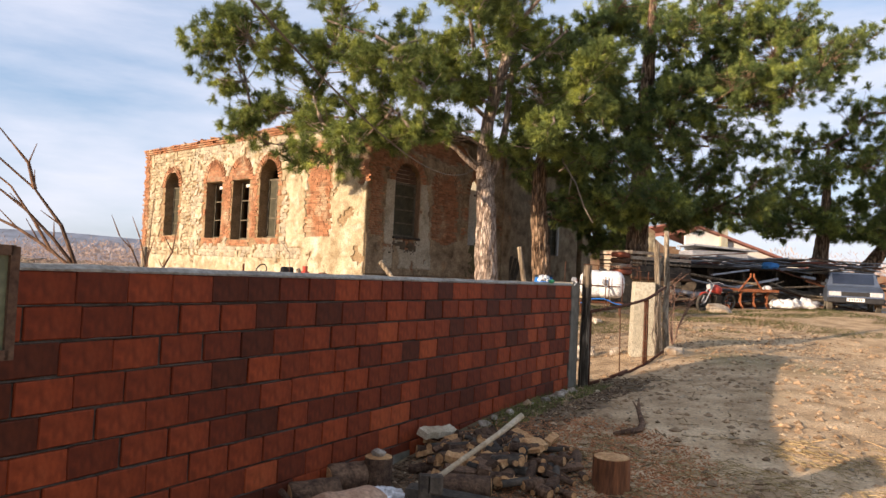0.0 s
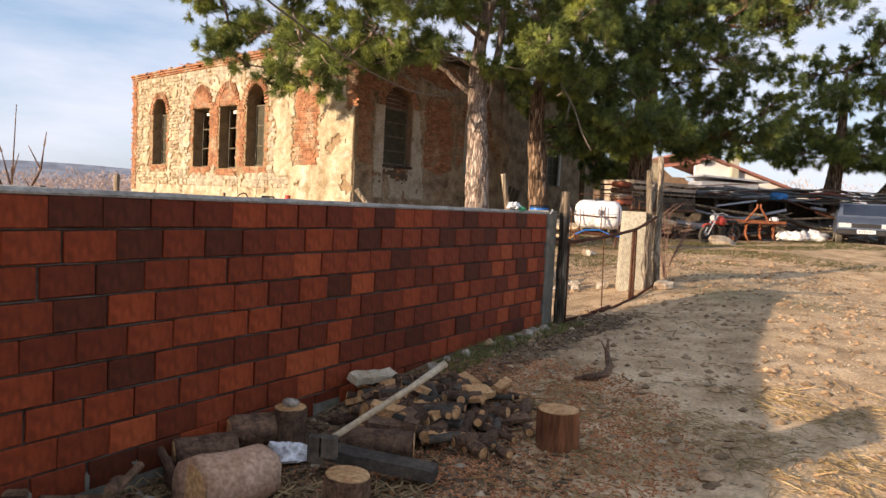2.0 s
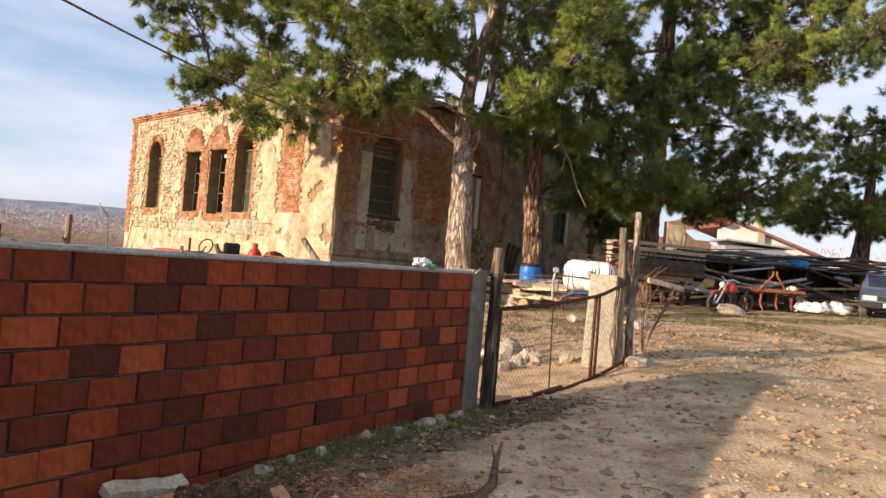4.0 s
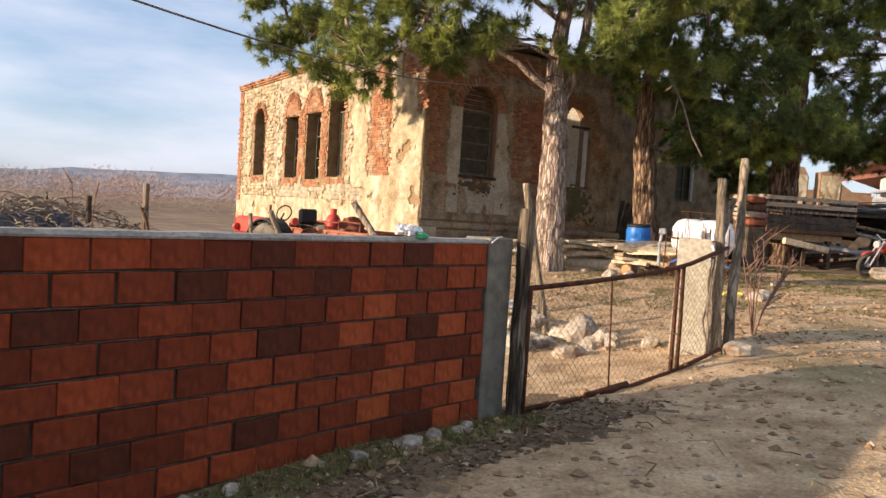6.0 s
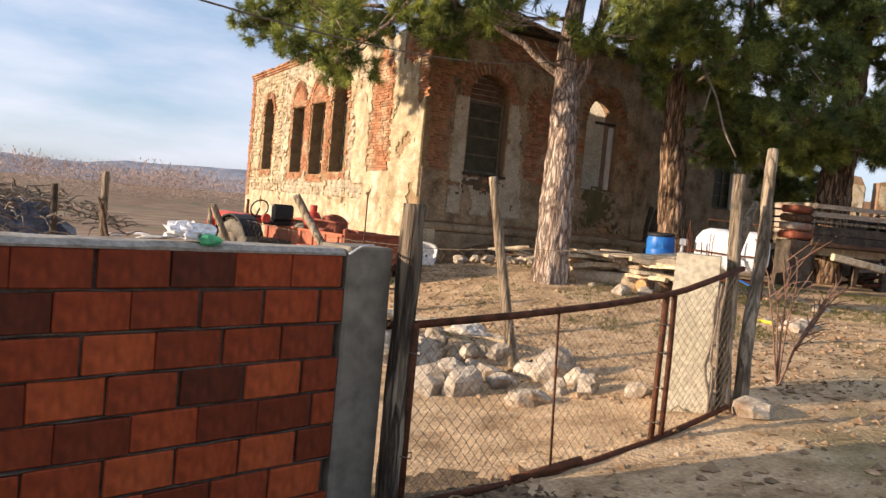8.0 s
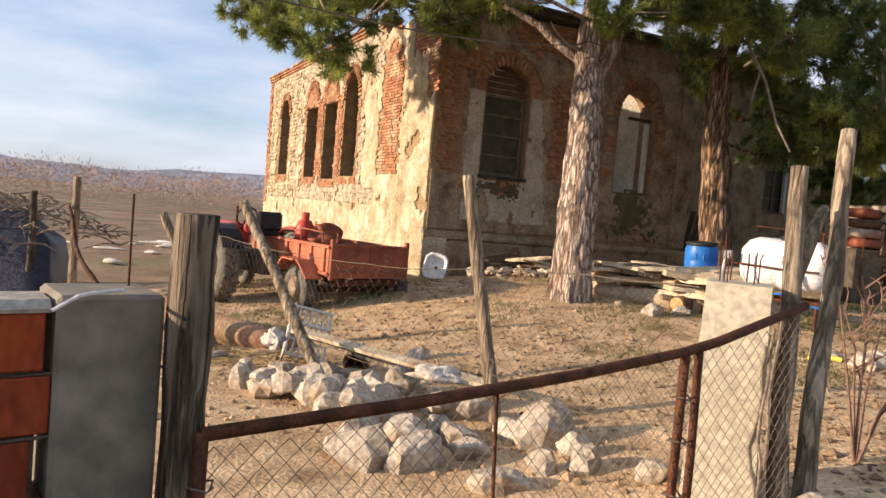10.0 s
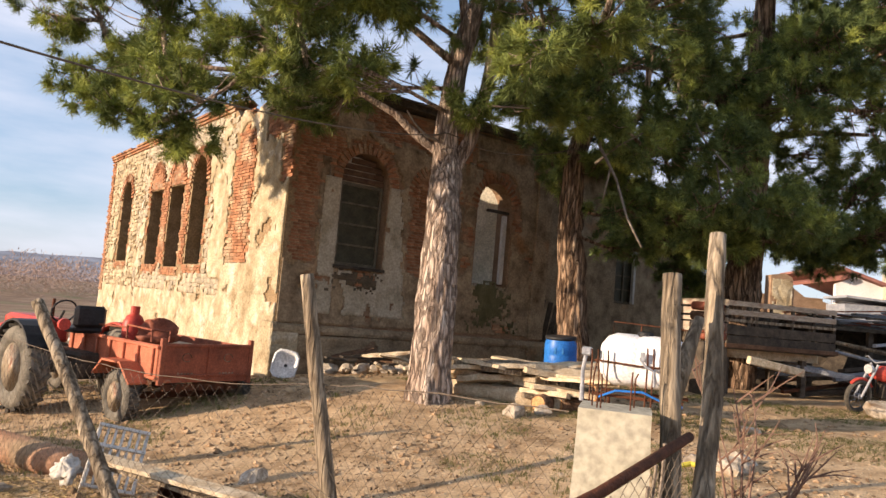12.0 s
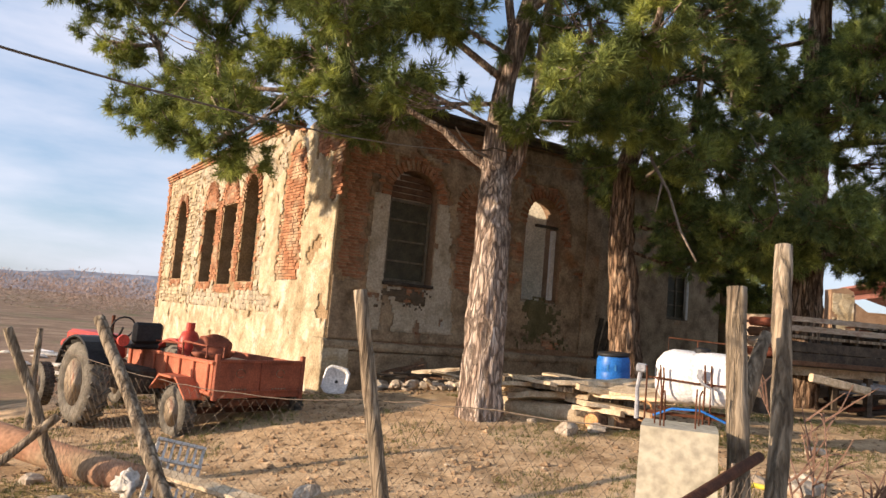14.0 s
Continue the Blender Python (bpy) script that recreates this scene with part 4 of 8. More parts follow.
    piece("moss_stain", moved(skin(lambda x, z: in_arch(x, z, 5.0, 6.3, 1.75, 2.3, 2.75, 0.32 * nz2(x, z, 1.6, 4) + 0.30 * nz2(x, z, 7, 4) + 0.15 * nz2(x, z, 16, 4) - 0.06), 4.6, 6.8, 1.6, 2.85, 0.05, 0.018, 0.012), to_b), M_MOSS, house, "green-black damp patch under the opening", True)
    piece("soot_stain", moved(skin(lambda x, z: in_arch(x, z, 1.2, 2.3, 2.35, 2.5, 2.74, 0.24 * nz2(x, z, 2, 9) + 0.3 * nz2(x, z, 8, 9) + 0.15 * nz2(x, z, 17, 9) - 0.05), 0.8, 2.7, 2.0, 2.8, 0.05, 0.020, 0.012), to_b), M_SOOT, house, "dark damp patch under the window", True)
    piece("plinth", moved(skin(lambda x, z: nz2(x, z, 1.1, 6) + 0.3 * nz2(x, z, 5, 6) < 0.42, 0.0, 7.46, -0.3, 1.37, 0.07, 0.004, 0.05), to_b), M_PLASTER_B, house, "damp plaster plinth", True)
    piece("pilaster", merge(block(7.16, -0.05, 3.95, 0.50, 0.075, 4.9, 0.01), block(7.16, -0.07, 0.6, 0.56, 0.10, 1.5, 0.01)), M_PLASTER_B, house, "plastered corner pilaster")
    piece("corner_buttress", merge(block(-0.04, 0.24, 0.55, 0.12, 0.62, 2.0, 0.02), block(0.2, -0.05, 0.55, 0.6, 0.10, 1.75, 0.02)), M_PLASTER_A, house, "plastered corner foot")

    def open_a(x, z, g=0.03):
        return any(in_arch(x, z, a, b, z0, sp, pk if i in (0, 3) else 4.9, g) for i, (a, b, z0, sp, pk) in enumerate(WIN_A))

    def brick_a(x, z):
        e = 0.10 * nz2(x, z, 4) + 0.05 * nz2(x, z, 11)
        if x > 14.45 + e * 0.5:
            return z > 1.7
        if x < 0.42 + e and z > 2.0:
            return z > 4.35 + e
        if 0.2 < x < 1.3 and z > 5.35 + e * 3:
            return True
        for i, (a, b, z0, sp, pk) in enumerate(WIN_A):
            if in_arch(x, z, a, b, z0, sp, pk, 0.24 + e * 0.7):
                return True
        if 5.6 < x < 9.6 and 2.62 < z < 5.0 and (5.85 < x < 6.6 or 7.65 < x < 8.5):
            return True
        return in_arch(x, z, 1.7, 3.05, 2.7, 5.1, 5.9, e * 1.4)

    def stone_a(x, z):
        e = 0.35 * nz2(x, z, 1.1, 3) + 0.12 * nz2(x, z, 4, 3)
        return z < top_a(x) - 0.05 and (x > 4.1 + e * 1.2 and z > 2.12 + e * 0.7 or z > 5.25 + e and x > 2.9 or (x > 3.2 and 1.95 < z < 2.35 + e * 0.4))

    def plaster_a(x, z):
        if open_a(x, z) or brick_a(x, z) or z > top_a(x) - 0.04:
            return False
        if stone_a(x, z):
            return nz2(x, z, 1.5, 20) + 0.45 * nz2(x, z, 6, 20) > 0.20
        return nz2(x, z, 1.3, 30) + 0.3 * nz2(x, z, 7, 30) < 0.50
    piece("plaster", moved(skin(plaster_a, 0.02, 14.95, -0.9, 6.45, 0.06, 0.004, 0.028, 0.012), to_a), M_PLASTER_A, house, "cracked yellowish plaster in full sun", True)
    # windows and fillings
    window_frame(house, 1.24, 2.30, 2.82, 4.60, to_b, 0.17, M_WINDOWWOOD, 4, 1, label="boarded window with dark green-grey panes")
    for k in range(4):
        piece("arch_board", block(1.77, 0.15 + 0.01 * (k % 2), 4.68 + 0.135 * k, (1.06, 1.04, 0.9, 0.6)[k], 0.05, 0.11, 0.008), M_BROWNBOARD, house, "dark board filling the arch")
    piece("window_sill", block(1.77, -0.02, 2.77, 1.25, 0.16, 0.07, 0.01), M_DARKWOOD, house, "rotten window sill")
    piece("white_jamb", block(5.93, 0.10, 3.66, 0.12, 0.1, 1.72, 0.01), M_WHITEWOOD, house, "upright of a white window frame")
    piece("lintel", block(5.72, 0.12, 4.60, 0.72, 0.08, 0.07, 0.01), M_DARKWOOD, house)
    for i, (a, b, z0, sp, pk) in enumerate(WIN_A):
        window_frame(house, a + 0.04, b - 0.05, z0 + 0.02, 4.84, to_a, 0.38, M_WINDOWWOOD, 3 if i else 4, 2, i in (0, 3), label="decayed wooden window in the sunlit wall")
        if i in (1, 2):
            piece("shutter_slat", moved(block((a + b) / 2 - 0.15, 4.66, -0.30, 0.55, 0.12, 0.03), to_a), M_WHITEWOOD, house, "white broken slat")
            piece("arch_filling", moved(block((a + b) / 2, 5.1, 0.01, b - a + 0.1, 0.4, 0.03, 0.01), to_a), M_BRICK_BED, house)
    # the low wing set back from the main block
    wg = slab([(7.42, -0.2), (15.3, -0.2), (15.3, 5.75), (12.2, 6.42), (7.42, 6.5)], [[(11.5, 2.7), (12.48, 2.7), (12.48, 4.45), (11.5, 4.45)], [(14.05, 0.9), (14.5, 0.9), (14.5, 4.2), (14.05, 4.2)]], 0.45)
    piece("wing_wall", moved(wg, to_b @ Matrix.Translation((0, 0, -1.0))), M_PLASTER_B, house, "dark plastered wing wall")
    piece("wing_end", merge(block(15.1, 4.0, 2.8, 0.4, 5.1, 6.0), block(11.4, 6.4, 2.9, 7.9, 0.3, 6.2), block(11.4, 4.0, 1.0, 7.6, 5.0, 0.1)), M_BRICK_BED, house)
    piece("wing_roof", merge(block(11.4, 3.6, 6.45, 8.3, 6.0, 0.14), block(11.4, 0.75, 6.42, 8.3, 0.3, 0.1)), M_DARKWOOD, house, "dark wing roof")
    window_frame(house, 11.52, 12.46, 2.72, 4.43, to_b @ Matrix.Translation((0, 0, -1.0)), 0.10, M_WINDOWWOOD, 4, 2, label="wing window with one white jamb")
    piece("white_jamb", block(12.40, 1.02, 3.58, 0.11, 0.1, 1.72, 0.01), M_WHITEWOOD, house, "upright of a white window frame")
    for k in range(5):
        piece("leaning_board", block(0, 0, 0.9, 0.10 + 0.03 * k, 0.03, 1.8 - 0.12 * k, 0.005, pose(7.55 + 0.16 * k, 0.55 - 0.03 * k, 0.85, 12, 3 * k - 6, 0)), M_DARKWOOD, house)
    return house, to_a, to_b, open_a, open_b, brick_a, stone_a, plaster_a, bare_b


HOUSE, TO_A, TO_B, OPEN_A, OPEN_B, BRICK_A, STONE_A, PLASTER_A, BARE_B = make_house()


# a ruined wall in the sun beyond the wing
def make_ruin():
    r = thing("ruined_wall", pose(12.44, 52.4, 0.21, 0, 0, 12) @ Matrix.Scale(1.45, 4), "roofless sunlit masonry wall with empty window openings", "ruin")
    out = [(-4.6, 0), (5.6, 0), (5.6, 2.5), (4.9, 2.7), (4.2, 2.65), (3.3, 2.9), (2.9, 2.85), (2.25, 3.3), (2.2, 3.7), (1.9, 3.85), (1.35, 3.75), (1.33, 1.5), (0.85, 1.5), (0.86, 3.5), (0.65, 3.9), (0.3, 3.95), (0, 3.7), (-0.05, 2.5), (-1.2, 2.7), (-2.4, 2.55), (-3.4, 2.8), (-4.6, 2.7)]
    piece("wall", moved(slab(out, [[(3.4, 1.2), (4.1, 1.2), (4.1, 2.3), (3.4, 2.3)], [(-1.0, 1.0), (-0.4, 1.0), (-0.4, 2.2), (-1.0, 2.2)]], 0.5), pose(0, 0, 0, 90)), M_BRICK_BED, r, "rubble wall with brick piers")
    piece("plaster", moved(skin(lambda x, z: (0.03 < x < 0.83 or 1.38 < x < 2.18) and 0.3 < z < 3.62 and nz2(x, z, 2) < 0.3, 0, 5, 0, 3.7, 0.1, 0.005, 0.03), pose(0, 0, 0, 90)), M_PLASTER_A, r, "pale plaster on the piers")
    piece("back_wall", block(3.0, 4.0, 1.6, 5.2, 0.4, 3.2), M_BRICK_BED, r, "brown rear wall")


make_ruin()


# a wooden house front beside the start of the lane: only its window edge shows
def make_start_house():
    h = thing("wooden_window_shutter", pose(-1.67, 2.73, 1.27, 0, 0, 58), "greenish glazed casement with bleached wooden frame", "window")
    piece("frame", merge(block(0, 0, 0.20, 0.035, 0.05, 0.44), block(-0.45, 0, 0.405, 0.9, 0.05, 0.04), block(-0.45, 0, 0.0, 0.9, 0.05, 0.04)), M_BROWNBOARD, h)
    piece("pane", block(-0.45, 0.0, 0.2, 0.87, 0.012, 0.38), M_GREEN, h, "dull green glass")


M_GREEN = material("dull_green_glass", [(0.12, 0.13, 0.07), (0.2, 0.2, 0.12)], 4, 0.3, 0, 0, 30)
make_start_house()


# pines
def tufts(centres, dirs, length, rnd_seed, needles=60, width=0.011):
    """Needle tufts as one numpy mesh: thin blades that fan out from each centre."""
    rs = np.random.RandomState(rnd_seed)
    n = len(centres)
    c = np.repeat(np.array(centres), needles, axis=0)
    d = np.repeat(np.array(dirs), needles, axis=0)
    r = rs.normal(size=(n * needles, 3))
    r /= np.linalg.norm(r, axis=1)[:, None]
    way = d * 0.85 + r * 0.75
    way /= np.linalg.norm(way, axis=1)[:, None]
    side = np.cross(way, rs.normal(size=way.shape))
    side /= np.linalg.norm(side, axis=1)[:, None]
    ln = length * rs.uniform(0.65, 1.15, size=(len(c), 1))
    start = c + way * ln * 0.08 + d * rs.uniform(-0.10, 0.06, size=(len(c), 1))
    tip = start + way * ln
    tip[:, 2] -= 0.12 * ln[:, 0]
    v = np.stack([start - side * width / 2, start + side * width / 2, tip], axis=1).reshape(-1, 3)
    me = bpy.data.meshes.new("foliage")
    me.vertices.add(len(v))
    me.vertices.foreach_set("co", v.ravel())
    me.loops.add(len(v))
    me.loops.foreach_set("vertex_index", np.arange(len(v), dtype=np.int32))
    me.polygons.add(len(v) // 3)
    me.polygons.foreach_set("loop_start", np.arange(0, len(v), 3, dtype=np.int32))
    me.update(calc_edges=True)
    return me


def pine(foot, trunk, radii, clumps, label, bark, leaf, seed, density=1.0, limbs=(), dead=(), needles=60, size=0.17, width=0.0155):
    """A pine: trunk points above the foot, leafy clumps at (x, y, z, r) from the foot, limbs and dead branches by their points."""
    foot = Vector(foot)
    t = thing("pine_tree", Matrix.Translation(foot), label, "tree")
    rnd = random.Random(seed)
    tp = [Vector(p) for p in trunk]
    fine, rad = [], []
    for i in range(len(tp) - 1):
        m = max(2, int((tp[i + 1] - tp[i]).length / 0.07))
        for k in range(m):
            fine.append(tp[i].lerp(tp[i + 1], k / m))
            rad.append(radii[i] + (radii[i + 1] - radii[i]) * k / m)
    fine.append(tp[-1])
    rad.append(radii[-1])
    piece("trunk", tube(fine, rad, 48, 0.10, seed=seed, freq=2.2, plates=0.30), bark, t, "", True)
    for k, (pts, r0, r1) in enumerate(limbs):
        pts = [Vector(p) for p in pts]
        q = []
        for i in range(len(pts) - 1):
            q += [pts[i].lerp(pts[i + 1], s / 4) + Vector([0.03 * noise.noise(Vector((i + s / 4, k, a))) for a in range(3)]) for s in range(4)]
        q.append(pts[-1])
        piece("limb", tube(q, [r0 + (r1 - r0) * i / (len(q) - 1) for i in range(len(q))], 10, 0.15, seed=k, plates=0.08), bark, t, "", True)
    for k, (pts, r0, r1) in enumerate(dead):
        pts = [Vector(p) for p in pts]
        piece("dead_branch", tube(pts, [r0 + (r1 - r0) * i / (len(pts) - 1) for i in range(len(pts))], 7, 0.2, seed=k), M_TWIG, t, "bare pale dead branch", True)
    cs, ds, wood = [], [], []
    nodes = [p for p in fine if p.z > 3.0]
    todo = sorted(clumps, key=lambda c: math.hypot(c[0] - fine[-1].x * 0.5, c[1]) + 0.25 * abs(c[2] - 6))
    for ci, (x, y, z, r) in enumerate(todo):
        r *= 1.30
        c = Vector((x, y, z - foot.z))
        base = min(nodes, key=lambda p: (p - c).length + (0.9 if p.z > c.z + 0.2 else 0) + 0.12 * math.hypot(p.x, p.y))
        mid = base.lerp(c, 0.5) + Vector((rnd.uniform(-0.15, 0.15), rnd.uniform(-0.15, 0.15), -0.10 * (c - base).length * rnd.random()))
        br = [base.lerp(mid, i / 3) for i in range(3)] + [mid.lerp(c, i / 4) for i in range(5)]
        nodes += [mid, mid.lerp(c, 0.5), c]
        wood.append(tube(br, [0.042 * r ** 0.5 * (1.2 - i / 9) for i in range(len(br))], 6, 0.15, seed=ci))
        m = int(33 * r * r * density) + 6
        for i in range(m):
            along = rnd.random() < 0.16
            d = Vector((rnd.gauss(0, 1), rnd.gauss(0, 1), rnd.gauss(0, 1))).normalized()
            q = rnd.random() ** 0.45
            if along:
                p = mid.lerp(c, rnd.random() * 1.2 - 0.5) + d * 0.28 * r
            else:
                p = c + Vector((d.x * r * q, d.y * r * q, d.z * r * 0.62 * q))
            p += Vector([0.35 * r * noise.noise(p * 0.9 + foot * 0.1 + Vector((a * 9, seed, 0))) for a in range(3)])
            up = (d * 0.8 + Vector((0, 0, 0.6))).normalized()
            if noise.noise((p + foot) * 1.25 + Vector((seed, 0, 0))) < -0.20:
                continue
            for s in range(8):
                o = Vector([rnd.gauss(0, 1) for a in range(3)]).normalized()
                cs.append(tuple(p + o * rnd.uniform(0.02, 0.13) + up * rnd.uniform(-0.05, 0.05)))
                ds.append(tuple((o * 1.1 + up * 0.8).normalized()))
            if rnd.random() < 0.7:
                j = br[rnd.randint(3, len(br) - 1)]
                b = j.lerp(p, 0.5) - Vector((0, 0, 0.08))
                wood.append(tube([j, b, p], [0.014, 0.010, 0.005], 4, cap=False))
    tagged(piece("branchwork", merge(*wood), bark, t, "", True), kind="stuff")
    fo = new("foliage", tufts(cs, ds, size, seed, needles, width))
    fo.data.materials.append(leaf)
    fo.parent = t
    tagged(fo, "long green needles in tufts", kind="stuff")
    return t


def clumps(rows, seed, depth):
    rnd = random.Random(seed)
    return [(x, (row[3] if len(row) > 3 else rnd.uniform(-depth, depth)), z, r) for row in rows for x, z, r in [row[:3]]]


P1 = [(-6.6, 7.5, .8), (-6.5, 6.3, .7), (-5.9, 5.35, .6), (-5.0, 4.75, .5), (-4.6, 7.8, 1.0), (-5.1, 6.8, .9), (-4.2, 6.0, .9), (-3.4, 8.0, 1.0), (-3.9, 5.0, .55), (-2.6, 6.9, .9),
      (-2.5, 8.6, 1.1), (-1.5, 7.7, 1.0), (-2.7, 5.6, .7), (-0.9, 6.7, .7, -1.2), (-1.2, 5.45, .5, -1.3), (-0.9, 8.6, 1.0), (0.3, 8.2, .8, -1.0), (1.2, 7.1, .8), (1.9, 8.3, 1.0), (2.5, 7.4, .8),
      (1.5, 6.0, .55, -1.0), (0.6, 9.6, 1.1), (-0.6, 10.4, 1.1), (1.8, 10.0, 1.2), (-2.6, 9.9, 1.0), (-4.4, 9.0, .9), (-3.6, 6.9, .8, -2), (-1.9, 6.3, .7, -2.2), (-5.6, 7.2, .7, -1.5), (0.5, 11.3, .9), (-3.2, 5.9, .6, 1.8), (-1.8, 6.9, .8, -1.2), (-3.0, 6.2, .8, -0.6), (-2.2, 5.3, .55, -1.6), (-4.7, 5.6, .7, -0.5), (-5.7, 6.1, .7, 0.8), (-4.1, 4.6, .5, -1.0), (-1.5, 5.9, .55, 1.0), (-0.7, 7.5, .8, -1.6), (-5.3, 8.2, .7, 0.6), (-3.4, 7.2, .8, 1.6), (0.9, 6.6, .6, 1.4), (1.2, 5.5, .5, -1.6), (2.2, 6.4, .7, -0.6), (-0.2, 7.2, .6, 2.2),
      (-7.9, 6.9, .7, .5), (-7.3, 5.8, .6, 1.0), (-7.6, 7.9, .8, .5), (-7.2, 6.4, .7, 1.5), (-6.05, 4.9, .42, 2.0), (-6.6, 5.3, .45, 1.5), (-5.6, 4.75, .35, 1.8), (-6.8, 8.6, .9, 0), (-8.0, 7.8, .7, -.4), (-5.2, 9.9, 1.0, 0),
      (0.92, 5.54, 0.42, 0.55), (1.45, 5.54, 0.45, 0.85), (1.9, 5.57, 0.45, 1.25), (0.46, 5.35, 0.42, 0.25), (1.15, 6.06, 0.5, 0.55), (2.55, 5.67, 0.45, 1.75)]


def build_pines():
    pine((1.22, 19.75, 0.62), [(0, 0, -0.3), (0.0, 0, 0.05), (0.0, 0, 0.5), (-0.03, 0.1, 1.5), (-0.07, 0.3, 2.8), (-0.13, 0.5, 3.6), (-0.20, 0.6, 4.1), (-0.20, 0.62, 4.7), (-0.12, 0.65, 5.5), (0.02, 0.65, 6.2), (0.30, 0.65, 7.2), (0.50, 0.6, 9.0), (0.5, 0.6, 10.6)],
         [0.40, 0.345, 0.31, 0.29, 0.26, 0.235, 0.20, 0.18, 0.17, 0.16, 0.14, 0.10, 0.05], clumps(P1, 1, 2.4),
         "large pine with pale furrowed bark and spreading crown", M_BARK, M_NEEDLE, 11, 1.35,
         limbs=[([(-0.2, 0.6, 3.95), (-0.5, 0.45, 4.15), (-1.0, 0.2, 4.55), (-1.6, 0.0, 4.85), (-2.4, -0.4, 5.0)], 0.085, 0.035),
                ([(-0.08, 0.6, 3.7), (0.18, 0.75, 4.3), (0.38, 0.8, 5.2), (0.46, 0.8, 6.4), (0.62, 0.8, 8.2)], 0.13, 0.08),
                ([(0.0, 0.65, 6.0), (-0.2, 0.5, 7.2), (-0.6, 0.3, 8.4), (-1.0, 0, 9.4)], 0.08, 0.045),
                ([(-0.12, 0.6, 5.5), (-1.6, -0.3, 6.5), (-3.3, -0.8, 7.3), (-4.6, -1.0, 7.6)], 0.065, 0.025),
                ([(0.1, 0.6, 6.6), (1.0, 0.1, 7.1), (1.9, -0.3, 7.9)], 0.06, 0.03)],
         dead=[([(-0.3, 0.5, 4.2), (-0.45, 0.2, 4.2), (-0.65, 0.1, 4.4), (-0.75, 0.0, 4.55)], 0.03, 0.012), ([(-0.05, 0.6, 4.4), (0.25, 0.3, 4.65), (0.6, 0.1, 4.7), (1.2, -0.2, 4.6)], 0.03, 0.012),
               ([(-3.3, -1.6, 6.4), (-3.9, -1.9, 6.0), (-4.3, -2.1, 5.9), (-4.5, -2.2, 5.5)], 0.025, 0.01), ([(-1.8, -1.5, 7.1), (-2.4, -1.9, 6.8), (-2.9, -2.1, 6.5)], 0.04, 0.02)],
         needles=25)
    P2 = [(-0.8, 6.0, 0.6), (0.3, 6.3, 0.7), (0.8, 7.0, 0.8), (1.1, 5.4, 0.6), (-0.4, 5.0, 0.4), (1.7, 4.6, 0.6), (2.0, 3.9, 0.6), (2.1, 4.07, 0.5), (2.7, 3.86, 0.6), (-1.0, 7.4, 0.8), (0.2, 8.0, 0.9), (1.2, 8.4, 0.9), (2.2, 6.4, 0.8), (-0.3, 9.4, 0.9), (1.1, 9.8, 0.9), (2.4, 5.3, 0.6), (1.3, 3.76, 0.5), (3.1, 4.3, 0.6), (0.9, 4.4, 0.55), (1.6, 5.6, 0.7), (2.4, 4.4, 0.6), (-0.5, 6.6, 0.7), (0.6, 5.4, 0.5), (3.0, 5.6, 0.7), (1.9, 7.4, 0.8), (3.4, 4.09, 0.5), (2.6, 3.77, 0.4),
          (2.38, 10.25, 0.9, 0.6), (2.34, 8.34, 0.8, 0.1), (1.43, 8.95, 0.8, -0.9), (3.08, 7.52, 0.8, 0.6), (2.21, 10.85, 0.8, -0.4), (1.68, 10.81, 0.8, 0.6), (-0.93, 6.2, 0.42, -2.4), (-0.12, 6.12, 0.42, -2.4), (-0.7, 6.5, 0.4, -2.2), (-1.03, 6.01, 0.5, 0.1), (-0.52, 5.48, 0.4, 0.4), (0.58, 5.33, 0.5, 0.6), (1.19, 5.51, 0.6, -0.4), (-0.31, 7.65, 0.6, -0.9), (-1.48, 8.1, 0.6, -0.9)]
    pine((3.30, 23.9, 0.85), [(0.14, 0, -0.3), (0.10, 0, 0.3), (-0.02, 0, 1.2), (-0.10, 0, 2.2), (-0.20, 0, 3.1), (-0.20, 0, 4.6), (0.2, 0, 6.0), (0.3, 0, 8), (0.3, 0, 9.5)],
         [0.36, 0.33, 0.30, 0.28, 0.25, 0.2, 0.15, 0.10, 0.05], clumps(P2, 2, 1.6), "pine with reddish flaking bark near the house", M_BARK_RED, M_NEEDLE_DARK, 23, 1.45,
         limbs=[([(-0.1, 0, 4.3), (0.6, -0.2, 4.7), (1.1, -0.4, 5.6), (1.2, -0.4, 6.8)], 0.11, 0.05)],
         dead=[([(0.3, -1.6, 4.8), (0.25, -2.0, 4.4), (0.55, -2.6, 3.7), (0.75, -2.9, 3.0), (1.0, -3.1, 2.5)], 0.035, 0.016), ([(0.45, -2.4, 3.9), (0.38, -2.5, 3.5), (0.36, -2.5, 3.35)], 0.02, 0.01),
               ([(0.2, -1.4, 4.2), (0.6, -1.7, 4.5), (1.0, -1.9, 4.7)], 0.03, 0.012)], needles=25)
